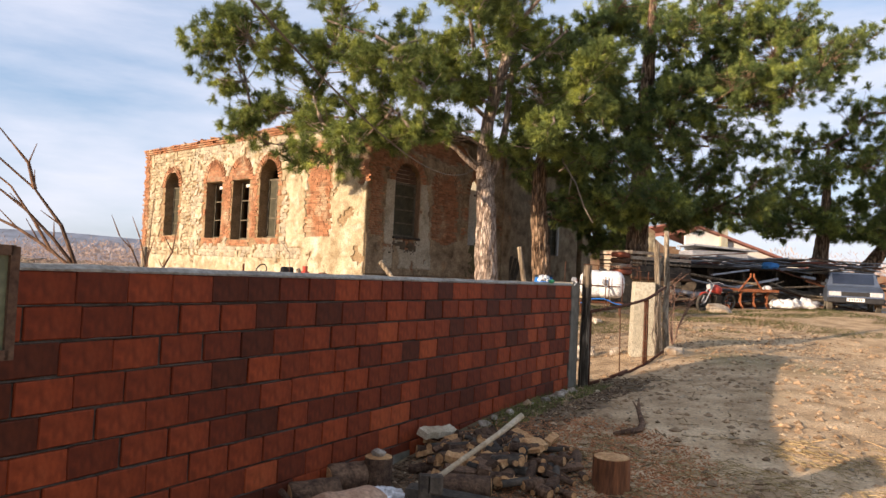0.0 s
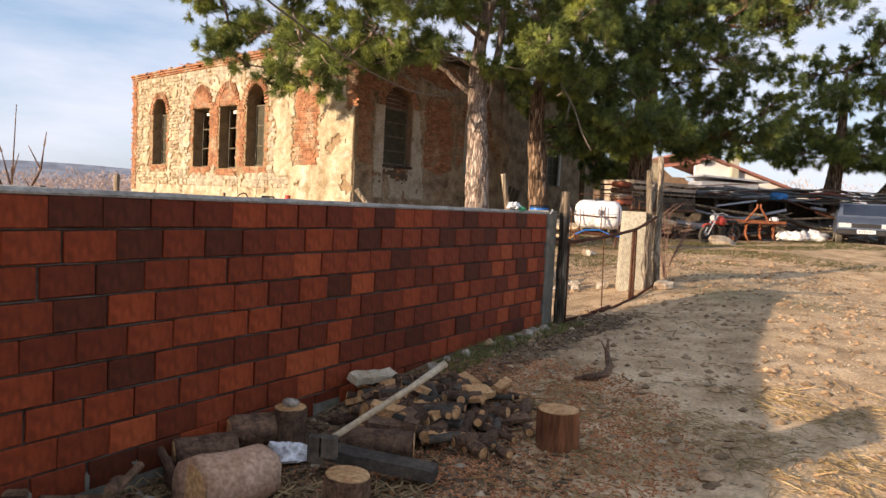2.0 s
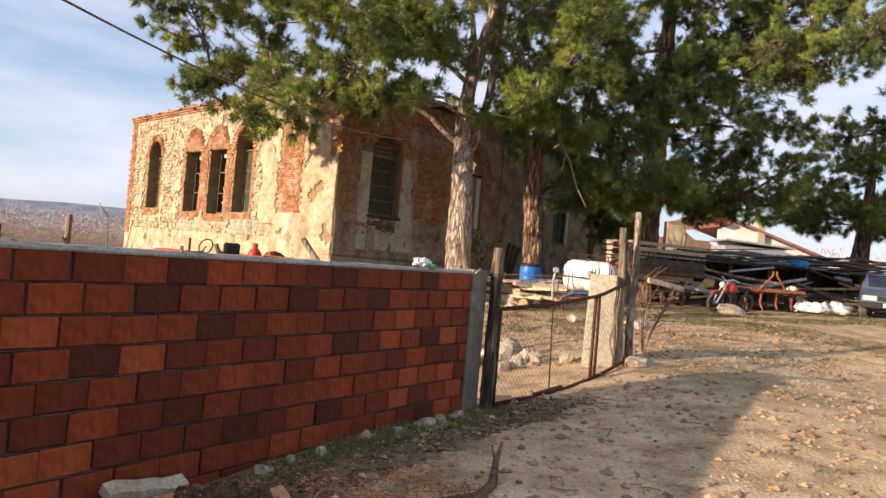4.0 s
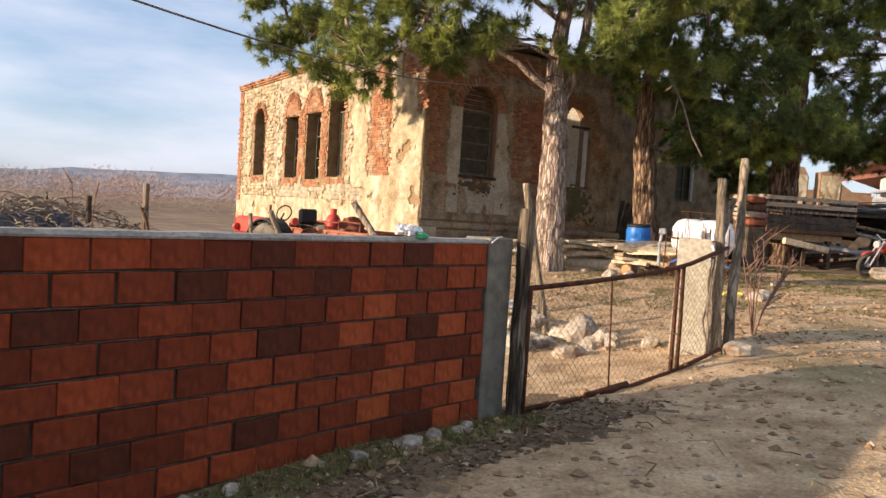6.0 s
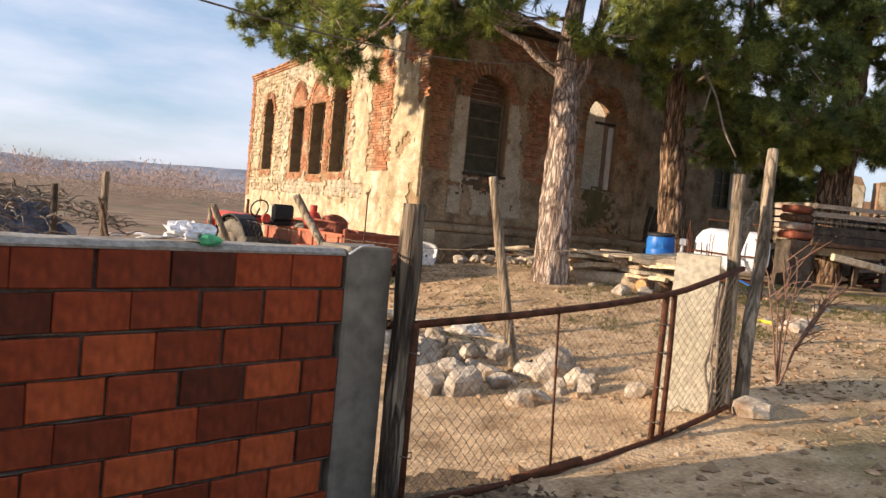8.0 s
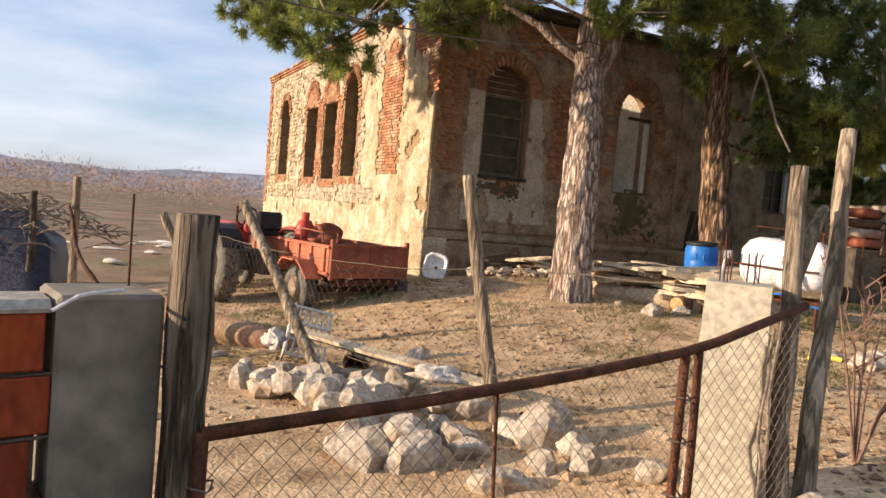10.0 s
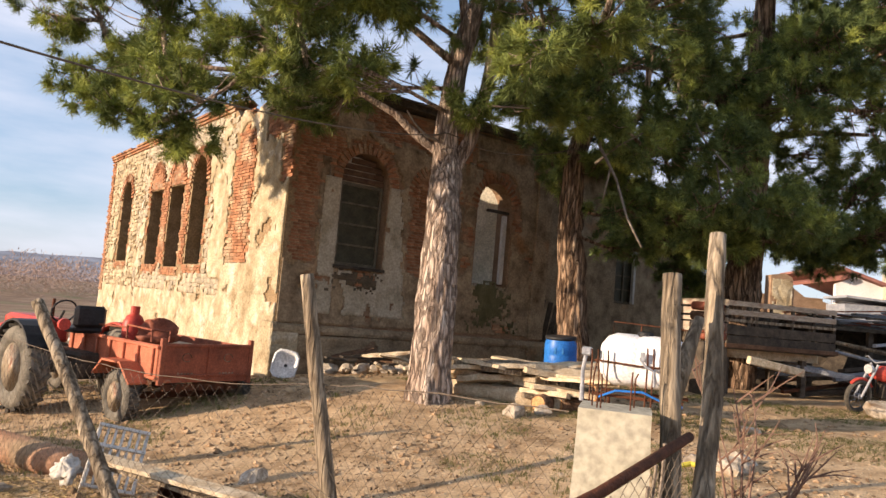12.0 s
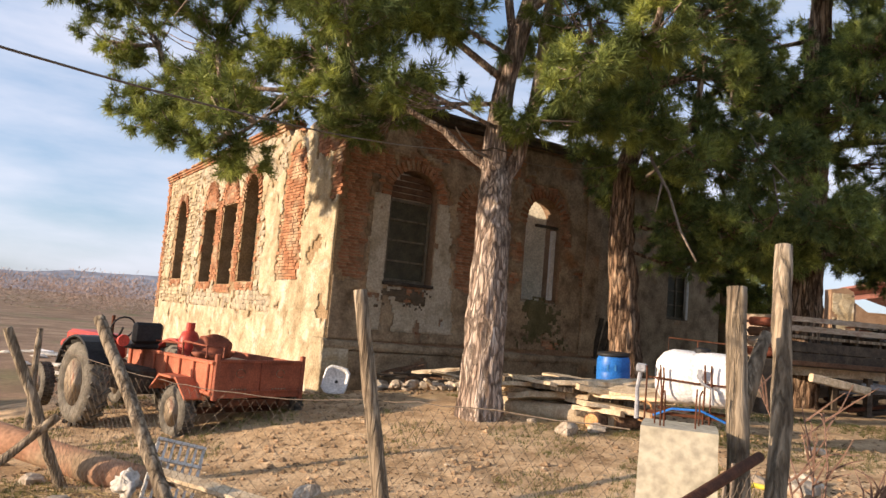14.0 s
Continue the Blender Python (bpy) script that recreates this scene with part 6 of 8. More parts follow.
def loose_board(x, y, z, l, w, h, rz, ry=0, rx=0, mat=None, name="board", label="pale weathered board lying on a pile", group="boards on the pile", seed=1, rough=False):
    b = thing(name, pose(x, y, z, rx, ry, rz), label, "board", group)
    n, v, f = 8, [], []
    for i in range(n + 1):
        a = l * (i / n - 0.5)
        ww = w * (1 + 0.22 * noise.noise(Vector((i * 0.6, seed * 3, 0)))) / 2
        if rough:
            ww *= (0.45, 0.8, 1, 1.08, 1.05, 1, 0.92, 0.75, 0.35)[i] * (1 + 0.4 * noise.noise(Vector((i * 1.1, seed * 5, 2))))
        dz = 0.02 * noise.noise(Vector((i * 0.4, seed, 3)))
        v += [(a, -ww, dz), (a, ww, dz), (a, ww * 0.9, dz + h), (a, -ww * 0.9, dz + h * 0.9)]
    for i in range(n):
        for k in range(4):
            p, q = i * 4 + k, i * 4 + (k + 1) % 4
            f.append((p, p + 4, q + 4, q))
    f += [(0, 1, 2, 3), (n * 4 + 3, n * 4 + 2, n * 4 + 1, n * 4)]
    piece("plank", (v, f), mat or M_PALEWOOD, b)
    return b


def log(x, y, z, l, r, rz, ry=0, label="round log with dark bark and a pale sawn end", bark=None, group="firewood", seed=1, name="log"):
    g = thing(name, pose(x, y, z, 0, ry, rz), label, "log", group)
    n = 6
    pts = [(l * (i / n - 0.5), 0.02 * noise.noise(Vector((i * 0.5, seed, 0))), 0) for i in range(n + 1)]
    piece("bark", tube(pts, [r * (1 + 0.08 * noise.noise(Vector((i * 0.7, seed, 4)))) for i in range(n + 1)], 20, 0.10, cap=True, seed=seed, plates=0.06, freq=6), bark or M_LOGBARK, g, "", r > 0.07)
    for s in (-1, 1):
        p = pts[0 if s < 0 else -1]
        piece("sawn_end", lathe([(r * 0.86, 0.001), (r * 0.84, 0.005), (0.01, 0.007)], 14, Matrix.Translation(p) @ pose(0, 0, 0, 0, 90 * s, 0)), M_CUTWOOD, g)
    return g


def make_woodpile():
    rnd = random.Random(9)
    rows = [(1.7, 20.8, 0.79, 1.9, 0.14, 8), (2.35, 20.35, 0.81, 1.9, 0.15, -9), (2.9, 20.8, 0.82, 1.7, 0.15, 12), (2.2, 21.2, 0.82, 2.0, 0.15, 3)]
    for k, (x, y, z, l, r, a) in enumerate(rows):
        log(x, y, z, l, r, a, 1, "thick barkless log at the bottom of the pile", M_PALEWOOD if k != 0 else M_DEADWOOD, "logs in the wood pile", k)
    log(3.0, 20.15, 0.80, 0.6, 0.13, 65, 0, "short log showing its round sawn end", None, "logs in the wood pile", 9)
    log(3.5, 20.35, 0.78, 0.8, 0.12, 35, 0, "dark short log at the pile's end", None, "logs in the wood pile", 12)
    for k in range(52):
        x = rnd.uniform(1.5, 3.4)
        loose_board(x, rnd.uniform(20.3, 21.6), 0.84 + 0.0078 * k + 0.05 * rnd.random(), rnd.uniform(0.7, 1.8), rnd.uniform(0.22, 0.44), rnd.uniform(0.05, 0.10), rnd.uniform(-42, 34), rnd.uniform(-6, 6), rnd.uniform(-14, 14), None if k % 4 else M_DEADWOOD, label="pale weathered split slab lying on a pile", seed=k, rough=True)
    for k in range(16):
        loose_board(rnd.uniform(-1.3, 1.2), rnd.uniform(22.3, 23.3), 0.80 + 0.018 * k, rnd.uniform(0.4, 1.1), rnd.uniform(0.08, 0.22), 0.045, rnd.uniform(0, 90), rnd.uniform(-16, 16), rnd.uniform(-20, 20), (M_PALEWOOD, M_DEADWOOD, M_LOGBARK)[k % 3], "split_log", "broken pale slab heaped by the house wall", "rubble by the wall", 70 + k, True)
    for k in range(12):
        loose_board(rnd.uniform(-1.0, 0.9), rnd.uniform(22.6, 23.9), 0.75 + 0.03 * rnd.random() + 0.02 * k, rnd.uniform(1.0, 2.2), rnd.uniform(0.08, 0.16), 0.035, rnd.uniform(20, 65), rnd.uniform(-4, 4), 0, M_DARKWOOD, "board", "dark old board heaped by the house wall", "boards by the wall", 40 + k)
    r = thing("rusty_wire_heap", pose(2.2, 22.9, 0.85), "tangled heap of rust-brown brushwood and wire", "heap")
    tg = []
    for k in range(70):
        a, b = rnd.uniform(0, 6.28), rnd.uniform(0.2, 0.6)
        p = Vector((rnd.gauss(0, 0.25), rnd.gauss(0, 0.2), rnd.uniform(0, 0.25)))
        tg.append(tube([p, p + Vector((math.cos(a) * b * 0.5, math.sin(a) * b * 0.5, 0.12)), p + Vector((math.cos(a) * b, math.sin(a) * b, -0.02))], 0.010, 4))
    piece("twigs", merge(*tg), M_REDBROWN, r)


make_woodpile()


def make_sink():
    s = thing("ceramic_sink", pose(-1.98, 21.85, 0.78, 72, 8, 12), "broken white square sink leaning by the house corner", "sink")
    v, f = [], []
    for i, (hw, hh, z) in enumerate([(0.24, 0.27, -0.03), (0.25, 0.28, 0.03), (0.21, 0.24, 0.035), (0.18, 0.20, -0.10), (0.05, 0.05, -0.12)]):
        for k in range(16):
            a = 2 * math.pi * k / 16 + 0.2
            e = 1 / max(abs(math.cos(a)), abs(math.sin(a))) ** 0.8
            v.append((hw * math.cos(a) * e, hh * math.sin(a) * e, z))
    for i in range(4):
        for k in range(16):
            a, b = i * 16 + k, i * 16 + (k + 1) % 16
            f.append((a, b, b + 16, a + 16))
    f.append(tuple(range(64, 80)))
    piece("basin", (v, f), M_WHITE, s, "", True)
    piece("drain", lathe([(0.03, -0.115), (0.03, -0.10), (0.015, -0.10)], 12), M_BLACK, s)


make_sink()


def make_rocks():
    rnd = random.Random(21)

    def rock(x, y, s, k, name="rock", label="rough pale field stone in a heap", group="stones in the heap", flat=0.75, lift=0.0):
        g = thing(name, pose(x, y, ground_z(x, y) + s * flat * 0.22 + lift, rnd.uniform(-12, 12), rnd.uniform(-12, 12), rnd.uniform(0, 360)), label, "stone", group)
        piece("stone_body", rock_shape(s * rnd.uniform(0.9, 1.2), s * rnd.uniform(0.7, 1.0), s * flat, k), M_ROCK, g)
    # heap at the middle post and the one at the leaning post
    spots = [(1.6, 12.56, .36), (1.2, 12.5, .42), (2.3, 13.35, .46), (2.25, 12.42, .26), (2.6, 13.1, .24), (2.45, 12.75, .2), (2.7, 12.85, .22), (1.9, 12.9, .22), (1.35, 12.95, .3), (1.0, 12.9, .34), (1.75, 13.1, .28), (2.05, 13.4, .26), (0.95, 13.4, .36),
             (0.6, 13.25, .30), (3.15, 12.75, .24), (0.35, 13.5, .42), (0.9, 13.7, .38), (-0.2, 13.5, .30), (0.05, 13.75, .38), (-0.45, 13.75, .28), (-0.6, 13.6, .3), (0.5, 13.9, .36), (0.2, 14.15, .30), (1.25, 13.8, .30), (-0.05, 14.25, .3), (-0.55, 14.2, .26), (0.75, 14.25, .28), (-0.85, 14.0, .24)]
    for k, (x, y, s) in enumerate(spots):
        rock(x, y, s, k)
    for k in range(22):
        x, y = rnd.uniform(-0.4, 1.8), 13.5 + rnd.uniform(-0.35, 0.35)
        rock(x, y, rnd.uniform(0.14, 0.30), 60 + k, lift=rnd.uniform(0.03, 0.16))
    for k, (x, y, s) in enumerate([(0.24, 15.8, .26), (2.55, 19.4, .34), (2.95, 19.75, .22), (2.0, 19.8, .12), (1.47, 8.6, .17), (5.0, 16.9, .35), (5.2, 17.3, .25), (4.7, 17.1, .22), (-3.9, 15.3, .3), (-4.2, 15.6, .28), (-3.4, 15.3, .22), (-4.6, 15.3, .3), (-5.0, 15.9, .24), (-3.0, 15.8, .22), (-1.4, 22.9, .3), (-1.0, 22.7, .32), (-0.7, 22.9, .26), (4.05, 12.35, .3), (5.8, 19.6, .25), (-1.9, 14.9, .2), (3.9, 18.0, .34)]):
        rock(x, y, s, 100 + k, "rock", "loose pale stone on the bare ground", "scattered stones", 0.6)
    for k in range(24):
        rock(rnd.uniform(-1.5, 1.0), rnd.uniform(22.2, 23.3), rnd.uniform(0.14, 0.34), 300 + k, "rubble_stone", "pale broken stone heaped by the house wall", "rubble by the wall", 0.6, rnd.uniform(0, 0.1))
    rock(8.75, 22.6, 0.62, 150, "boulder", "smooth whitish boulder on the grass", "", 0.55)
    for k in range(26):
        t = rnd.uniform(-6.5, 1.9)
        p = WALL_M @ Vector((t, -0.12 - rnd.random() * 0.16, 0))
        rock(p.x, p.y, rnd.uniform(0.05, 0.13), 200 + k, "footing_stone", "dark damp stone at the foot of the brick wall", "stones at the wall foot", 0.7)


make_rocks()


def make_yard_bits():
    c = thing("slatted_crate", pose(-0.75, 15.0, 0.45, 52, 12, 35), "broken white slatted plastic crate on the stone heap", "crate")
    for k in range(7):
        piece("slat", block(-0.21 + 0.07 * k, 0, 0, 0.022, 0.62, 0.025), M_WHITEWOOD, c)
    for y in (-0.30, -0.1, 0.1, 0.30):
        piece("rail", block(0, y, 0.025, 0.46, 0.03, 0.02), M_WHITEWOOD, c)
    for x in (-0.22, 0.22):
        piece("side", block(x, 0, -0.07, 0.02, 0.62, 0.12), M_WHITEWOOD, c)
    loose_board(0.55, 14.25, 0.52, 2.3, 0.14, 0.035, -10, 3, 8, M_PALEWOOD, "board", "long pale broken board on the stone heap", "", 5)
    loose_board(0.1, 14.4, 0.46, 1.6, 0.16, 0.03, -16, 2, -6, M_DEADWOOD, "board", "grey split board on the stone heap", "", 6)
    w = thing("white_rag", pose(-0.72, 14.3, 0.50, 10, -35, 40), "crumpled dirty white rag over stones", "rag")
    piece("cloth", crumple(0.20, 0.40, 0.12, 8), M_RAG, w, "", True)
    w = thing("white_rag", pose(1.35, 13.55, 0.60, 0, 0, 20), "crumpled dirty white rag over stones", "rag")
    piece("cloth", crumple(0.42, 0.2, 0.12, 12), M_RAG, w, "", True)
    p = thing("clay_pipe", pose(-3.1, 16.05, 0.12, 0, 2, -6), "long broken terracotta pipe half sunk in the ground", "pipe")
    piece("pipe_shell", tube([(-1.7, 0, 0.1), (-0.9, 0.03, 0.1), (0, 0, 0.06), (0.9, -0.03, 0.02), (1.6, 0.05, 0.0)], [0.16, 0.17, 0.16, 0.17, 0.15], 20, 0.12), M_TERRA, p, "", True)
    q = thing("rusty_can", pose(-0.1, 14.95, 0.25, 80, 0, 20), "rusty brown tin can lying by the crate", "can")
    piece("can_body", lathe([(0.12, -0.14), (0.13, -0.13), (0.13, 0.14), (0.115, 0.14), (0.11, -0.10)], 20), M_RUST, q)
    y = thing("yellow_hose", pose(4.35, 16.2, 0.78), "yellow hose piece beside pale stones", "hose")
    piece("hose_body", tube([(0, 0, 0), (0.15, 0.08, 0.03), (0.30, 0.05, 0.02)], 0.025, 8), M_YELLOW, y)
    bag = thing("plastic_bag", WALL_M @ pose(1.25, 0.08, 1.655), "crumpled white plastic bag on the wall cap", "bag")
    piece("film", crumple(0.19, 0.12, 0.08, 3), M_WHITE, bag)
    piece("green_label", rock_shape(0.10, 0.07, 0.035, 5), M_GREENP, bag, "green printed end", m=None).location = (0.06, -0.07, -0.02)
    # bare shrub behind the gate posts
    s = thing("bare_shrub", pose(4.35, 13.4, 0.5), "leafless reddish shrub by the gate posts", "shrub")
    rnd = random.Random(31)
    st = []
    for k in range(9):
        a, h = rnd.uniform(-0.5, 2.6), rnd.uniform(0.9, 1.5)
        d = Vector((math.cos(a) * 0.34, math.sin(a) * 0.3, 0))
        p = [Vector((0, 0, 0)), d * 0.3 + Vector((0, 0, h * 0.4)), d * 0.7 + Vector((0.03, 0, h * 0.75)), d * 1.1 + Vector((0, 0.03, h))]
        st = [tube(p, [0.011, 0.008, 0.006, 0.003], 5, 0.2, seed=k)]
        for j in range(6):
            b = p[1 + j % 2].lerp(p[2 + j % 2], rnd.random())
            e = b + Vector((rnd.uniform(-0.15, 0.25), rnd.uniform(-0.15, 0.15), rnd.uniform(0.05, 0.3)))
            st.append(tube([b, b.lerp(e, 0.5) + Vector((0.02, 0, 0.02)), e], [0.007, 0.005, 0.002], 4))
        piece("stem", merge(*st), M_SHRUB, s)
    # brush heap under a tarp beyond the wall
    h = thing("brushwood_stack", pose(-11.9, 19.6, -1.0), "stack of cut brushwood on a dark blue tarpaulin", "stack")
    piece("tarpaulin", rock_shape(5.6, 4.4, 3.2, 9, 9, 18), M_TARP, h, "dark blue wrinkled tarpaulin", True)
    tw = []
    for k in range(420):
        a = rnd.uniform(0, 6.28)
        p = Vector((rnd.uniform(-2.6, 2.4), rnd.uniform(-2.2, 1.8), 0))
        p.z = 1.55 + 0.75 * max(0, 1 - (p.x / 2.8) ** 2 - (p.y / 2.6) ** 2) + rnd.uniform(-0.15, 0.2)
        l = rnd.uniform(0.3, 0.9)
        e = p + Vector((math.cos(a) * l, math.sin(a) * l, rnd.uniform(-0.25, 0.2)))
        tw.append(tube([p, p.lerp(e, 0.5) + Vector((0, 0, 0.07)), e], [0.022, 0.016, 0.007], 4, cap=False))
    tagged(piece("brushwood", merge(*tw), M_TWIG, h, "tangle of cut brown branches"), kind="stuff")
    post("wooden_post", (-9.86, 18.96, -0.9), (-9.86, 18.96, 1.62), 0.075, 0.07, "upright dark post beside the brushwood stack", M_DARKWOOD, 44, "fence posts", 0.02)
    # saplings behind the wall near its start
    for k, stems in enumerate([
        [[(-2.25, 4.4, -0.1), (-2.28, 4.4, 1.62), (-2.38, 4.4, 1.85), (-2.56, 4.4, 2.07), (-2.79, 4.4, 2.25), (-3.01, 4.4, 2.38)], [(-2.27, 4.4, -0.1), (-2.3, 4.4, 1.62), (-2.42, 4.4, 1.76), (-2.61, 4.4, 1.94), (-2.78, 4.4, 2.06), (-3.0, 4.4, 2.17)], [(-2.29, 4.4, -0.1), (-2.32, 4.4, 1.61), (-2.51, 4.4, 1.74), (-2.65, 4.4, 1.82), (-2.84, 4.4, 1.9), (-2.98, 4.4, 1.94)], [(-2.3000000000000003, 4.4, -0.1), (-2.33, 4.4, 1.61), (-2.44, 4.4, 1.7), (-2.55, 4.4, 1.87), (-2.71, 4.4, 2.08), (-2.89, 4.4, 2.21)], [(-2.56, 4.4, 2.07), (-2.61, 4.4, 2.23), (-2.73, 4.4, 2.36)]],
        [[(-2.22, 5.3, -0.32), (-2.2, 5.3, 0.68), (-2.2, 5.3, 1.68), (-2.18, 5.3, 2.13)], [(-2.2, 5.3, 1.48), (-2.32, 5.3, 1.73), (-2.42, 5.3, 1.83)], [(-2.2, 5.3, 1.28), (-2.07, 5.3, 1.58)], [(-2.2, 5.3, 1.58), (-2.27, 5.3, 1.83)], [(-2.2, 5.3, 1.38), (-2.02, 5.3, 1.73), (-2.0, 5.3, 1.88)]],
        [[(-2.0, 9.5, -0.1), (-2.0, 9.5, 1.2), (-2.05, 9.5, 1.85)], [(-1.9, 9.5, -0.1), (-1.85, 9.5, 1.3), (-1.8, 9.5, 1.75)]]]):
        sp = thing("bare_sapling", pose(*stems[0][0]), "leafless arching shrub stems behind the brick wall", "shrub", "saplings behind the wall")
        o = Vector(stems[0][0])
        for j, s in enumerate(stems):
            n = len(s) - 1
            piece("stem", tube([Vector(q) - o for q in s], [(0.016, 0.009, 0.009)[k] * (1 - 0.7 * i / n) for i in range(n + 1)], 6, 0.25, seed=j), M_LOGBARK, sp)
            for q in range(2):
                b = Vector(s[n // 2 + q]) - o
                piece("twig", tube([b, b + Vector((rnd.uniform(-0.15, 0.05), 0, rnd.uniform(0.05, 0.16)))], [0.006, 0.002], 4), M_LOGBARK, sp)


M_SHRUB = material("shrub_bark", [(0.13, 0.07, 0.05), (0.24, 0.15, 0.11)], 12, 0.9, 0, 0.2, 60)
M_GREENP = material("green_plastic", [(0.05, 0.35, 0.15), (0.08, 0.42, 0.2)], 5, 0.5, 0, 0, 30)
make_yard_bits()


# firewood by the wall
def stump(x, y, r, h, label, seed, ry=0, rz=0, bark=None):
    g = thing("wood_block", pose(x, y, ground_z(x, y) - 0.02, 0, ry, rz), label, "log", "chopped wood")
    n = 8
    pts = [(0, 0, h * i / n) for i in range(n + 1)]
    piece("bark", tube(pts, [r * (1.06 - 0.06 * i / n) for i in range(n + 1)], 24, 0.10, cap=False, seed=seed, plates=0.06, freq=5), bark or M_LOGBARK, g)
    piece("cut_face", lathe([(r * 0.98, h - 0.004), (r * 0.95, h + 0.003), (r * 0.5, h + 0.006), (0.01, h + 0.006)], 24), M_CUTWOOD, g)


def make_firewood():
    stump(1.34, 5.38, 0.135, 0.26, "upright chopping block with orange-brown bark", 1, 0, 0, M_STUMPBARK)
    stump(0.10, 4.42, 0.12, 0.24, "upright split stump with dark grooved sides", 2, 4)
    stump(-0.41, 5.42, 0.105, 0.26, "upright stump with grooved grey bark and a stone on top", 3)
    log(-0.82, 4.98, 0.10, 0.36, 0.095, 32, 0, seed=3)
    log(-0.62, 5.33, 0.13, 0.34, 0.10, 34, 0, seed=4)
    log(-0.52, 4.48, 0.13, 0.44, 0.150, 52, 3, "large barkless log with a rough pale face", M_PEELED, "firewood", 5)
    log(0.22, 5.12, 0.15, 0.40, 0.09, 0, 0, seed=6)
    loose_board(0.20, 4.82, 0.12, 0.75, 0.14, 0.07, -14, 3, 0, M_DARKWOOD, "beam", "charred black timber among the firewood", "", 7)
    h = thing("splitting_axe", pose(0.06, 4.38, 0.36), "old splitting axe with a pale handle standing in a wood block", "axe")
    piece("handle", tube([(-0.05, -0.04, 0.05), (0.15, 0.13, 0.16), (0.36, 0.31, 0.27), (0.53, 0.47, 0.37)], [0.018, 0.017, 0.018, 0.021], 10, 0.1), M_PALEWOOD, h, "", True)
    piece("axe_head", merge(block(-0.04, -0.05, 0.03, 0.10, 0.05, 0.12, 0.012), block(-0.10, -0.06, 0.02, 0.08, 0.03, 0.15, 0.01)), M_DARKWOOD, h, "black iron axe head")
    loose_board(0.02, 6.35, 0.24, 0.5, 0.11, 0.06, 58, 5, 20, M_PALEWOOD, "split_log", "pale split log against the brick wall", "firewood", 8)
    b = thing("fallen_branch", pose(1.95, 6.95, 0.27), "crooked dark branch lying on the dirt lane", "branch")
    piece("stem", tube([(-0.30, -0.32, 0), (-0.15, -0.33, 0.03), (-0.02, -0.2, 0.02), (0.06, 0.0, 0.04), (0.08, 0.22, 0.12), (0.12, 0.38, 0.22)], [0.012, 0.028, 0.035, 0.03, 0.022, 0.008], 8, 0.25), M_LOGBARK, b)
    piece("twig", tube([(0.08, 0.22, 0.12), (0.05, 0.34, 0.2)], [0.014, 0.005], 6), M_LOGBARK, b)
    pb = thing("plastic_bag", pose(-0.33, 5.10, 0.06), "crumpled white plastic bag among the firewood", "bag")
    piece("film", crumple(0.24, 0.16, 0.12, 6), M_WHITE, pb)
    st = thing("pale_stone", pose(-0.41, 5.42, 0.29), "round pale stone resting on a stump", "stone")
    piece("stone_body", rock_shape(0.10, 0.08, 0.05, 2), M_ROCK, st)
    rnd = random.Random(17)
    for k in range(240):
        t = rnd.random()
        x = rnd.uniform(0.15, 1.25) * (0.6 + 0.6 * t) - 0.15
        y = rnd.uniform(5.2, 6.5)
        if (x - 1.34) ** 2 + (y - 5.38) ** 2 < 0.05:
            continue
        hgt = ground_z(x, y) + 0.03 + 0.14 * max(0, 1 - ((x - 0.5) / 0.7) ** 2 - ((y - 5.8) / 0.8) ** 2) * rnd.random()
        l, r = rnd.uniform(0.12, 0.30), rnd.uniform(0.016, 0.046)
        if k % 4 == 0:
            loose_board(x, y, hgt, l, r * 2.4, r * 1.3, rnd.uniform(0, 180), rnd.uniform(-18, 18), rnd.uniform(-30, 30), (M_LOGBARK, M_CUTWOOD)[k % 8 == 0], "split_log", "small split piece of reddish firewood", "firewood", k)
        else:
            log(x, y, hgt, l, r, rnd.uniform(0, 180), rnd.uniform(-15, 15), "short thin round of firewood", (None, M_DARKWOOD)[k % 3 == 1], "firewood", k)
    for k in range(22):
        x, y = rnd.uniform(-2.0, -0.7), 0
        y = 3.3 + (x + 2) * 0.95 + rnd.uniform(-0.2, 0.35)
        g = thing("cut_branch", pose(x, y, ground_z(x, y) + rnd.uniform(0.05, 0.2), rnd.uniform(-15, 15), rnd.uniform(-25, 15), rnd.uniform(0, 360)), "cut dark branch heaped at the wall foot", "branch", "cut branches")
        l = rnd.uniform(0.25, 0.6)
        piece("stem", tube([(-l / 2, 0, 0), (0, rnd.uniform(-0.05, 0.05), rnd.uniform(-0.03, 0.04)), (l / 2, rnd.uniform(-0.05, 0.05), 0)], [0.03, 0.027, 0.022], 8, 0.2, seed=k), M_LOGBARK, g)


M_PEELED = material("peeled_log", [(0.36, 0.19, 0.11), (0.56, 0.36, 0.24)], 5, 0.85, 0, 0.5, 40, stain=(0.20, 0.10, 0.05), stain_scale=9, stain_at=0.60)
M_STUMPBARK = material("orange_brown_bark", [(0.10, 0.04, 0.018), (0.27, 0.10, 0.04)], 12, 0.85, 0, 0.5, 50, stretch=(1, 1, 0.15))
make_firewood()


def near_wall(x, y, rnd):
    q = WALL_M.inverted() @ Vector((x, y, 0))
    return q.y < -0.05


def chip(x, y, z, rnd):
    a, l, w = rnd.uniform(0, 6.28), rnd.uniform(0.008, 0.028), rnd.uniform(0.004, 0.010)
    return block(0, 0, 0, l, w, 0.005, 0, pose(x, y, z + 0.005, rnd.uniform(-25, 25), rnd.uniform(-25, 25), math.degrees(a)))


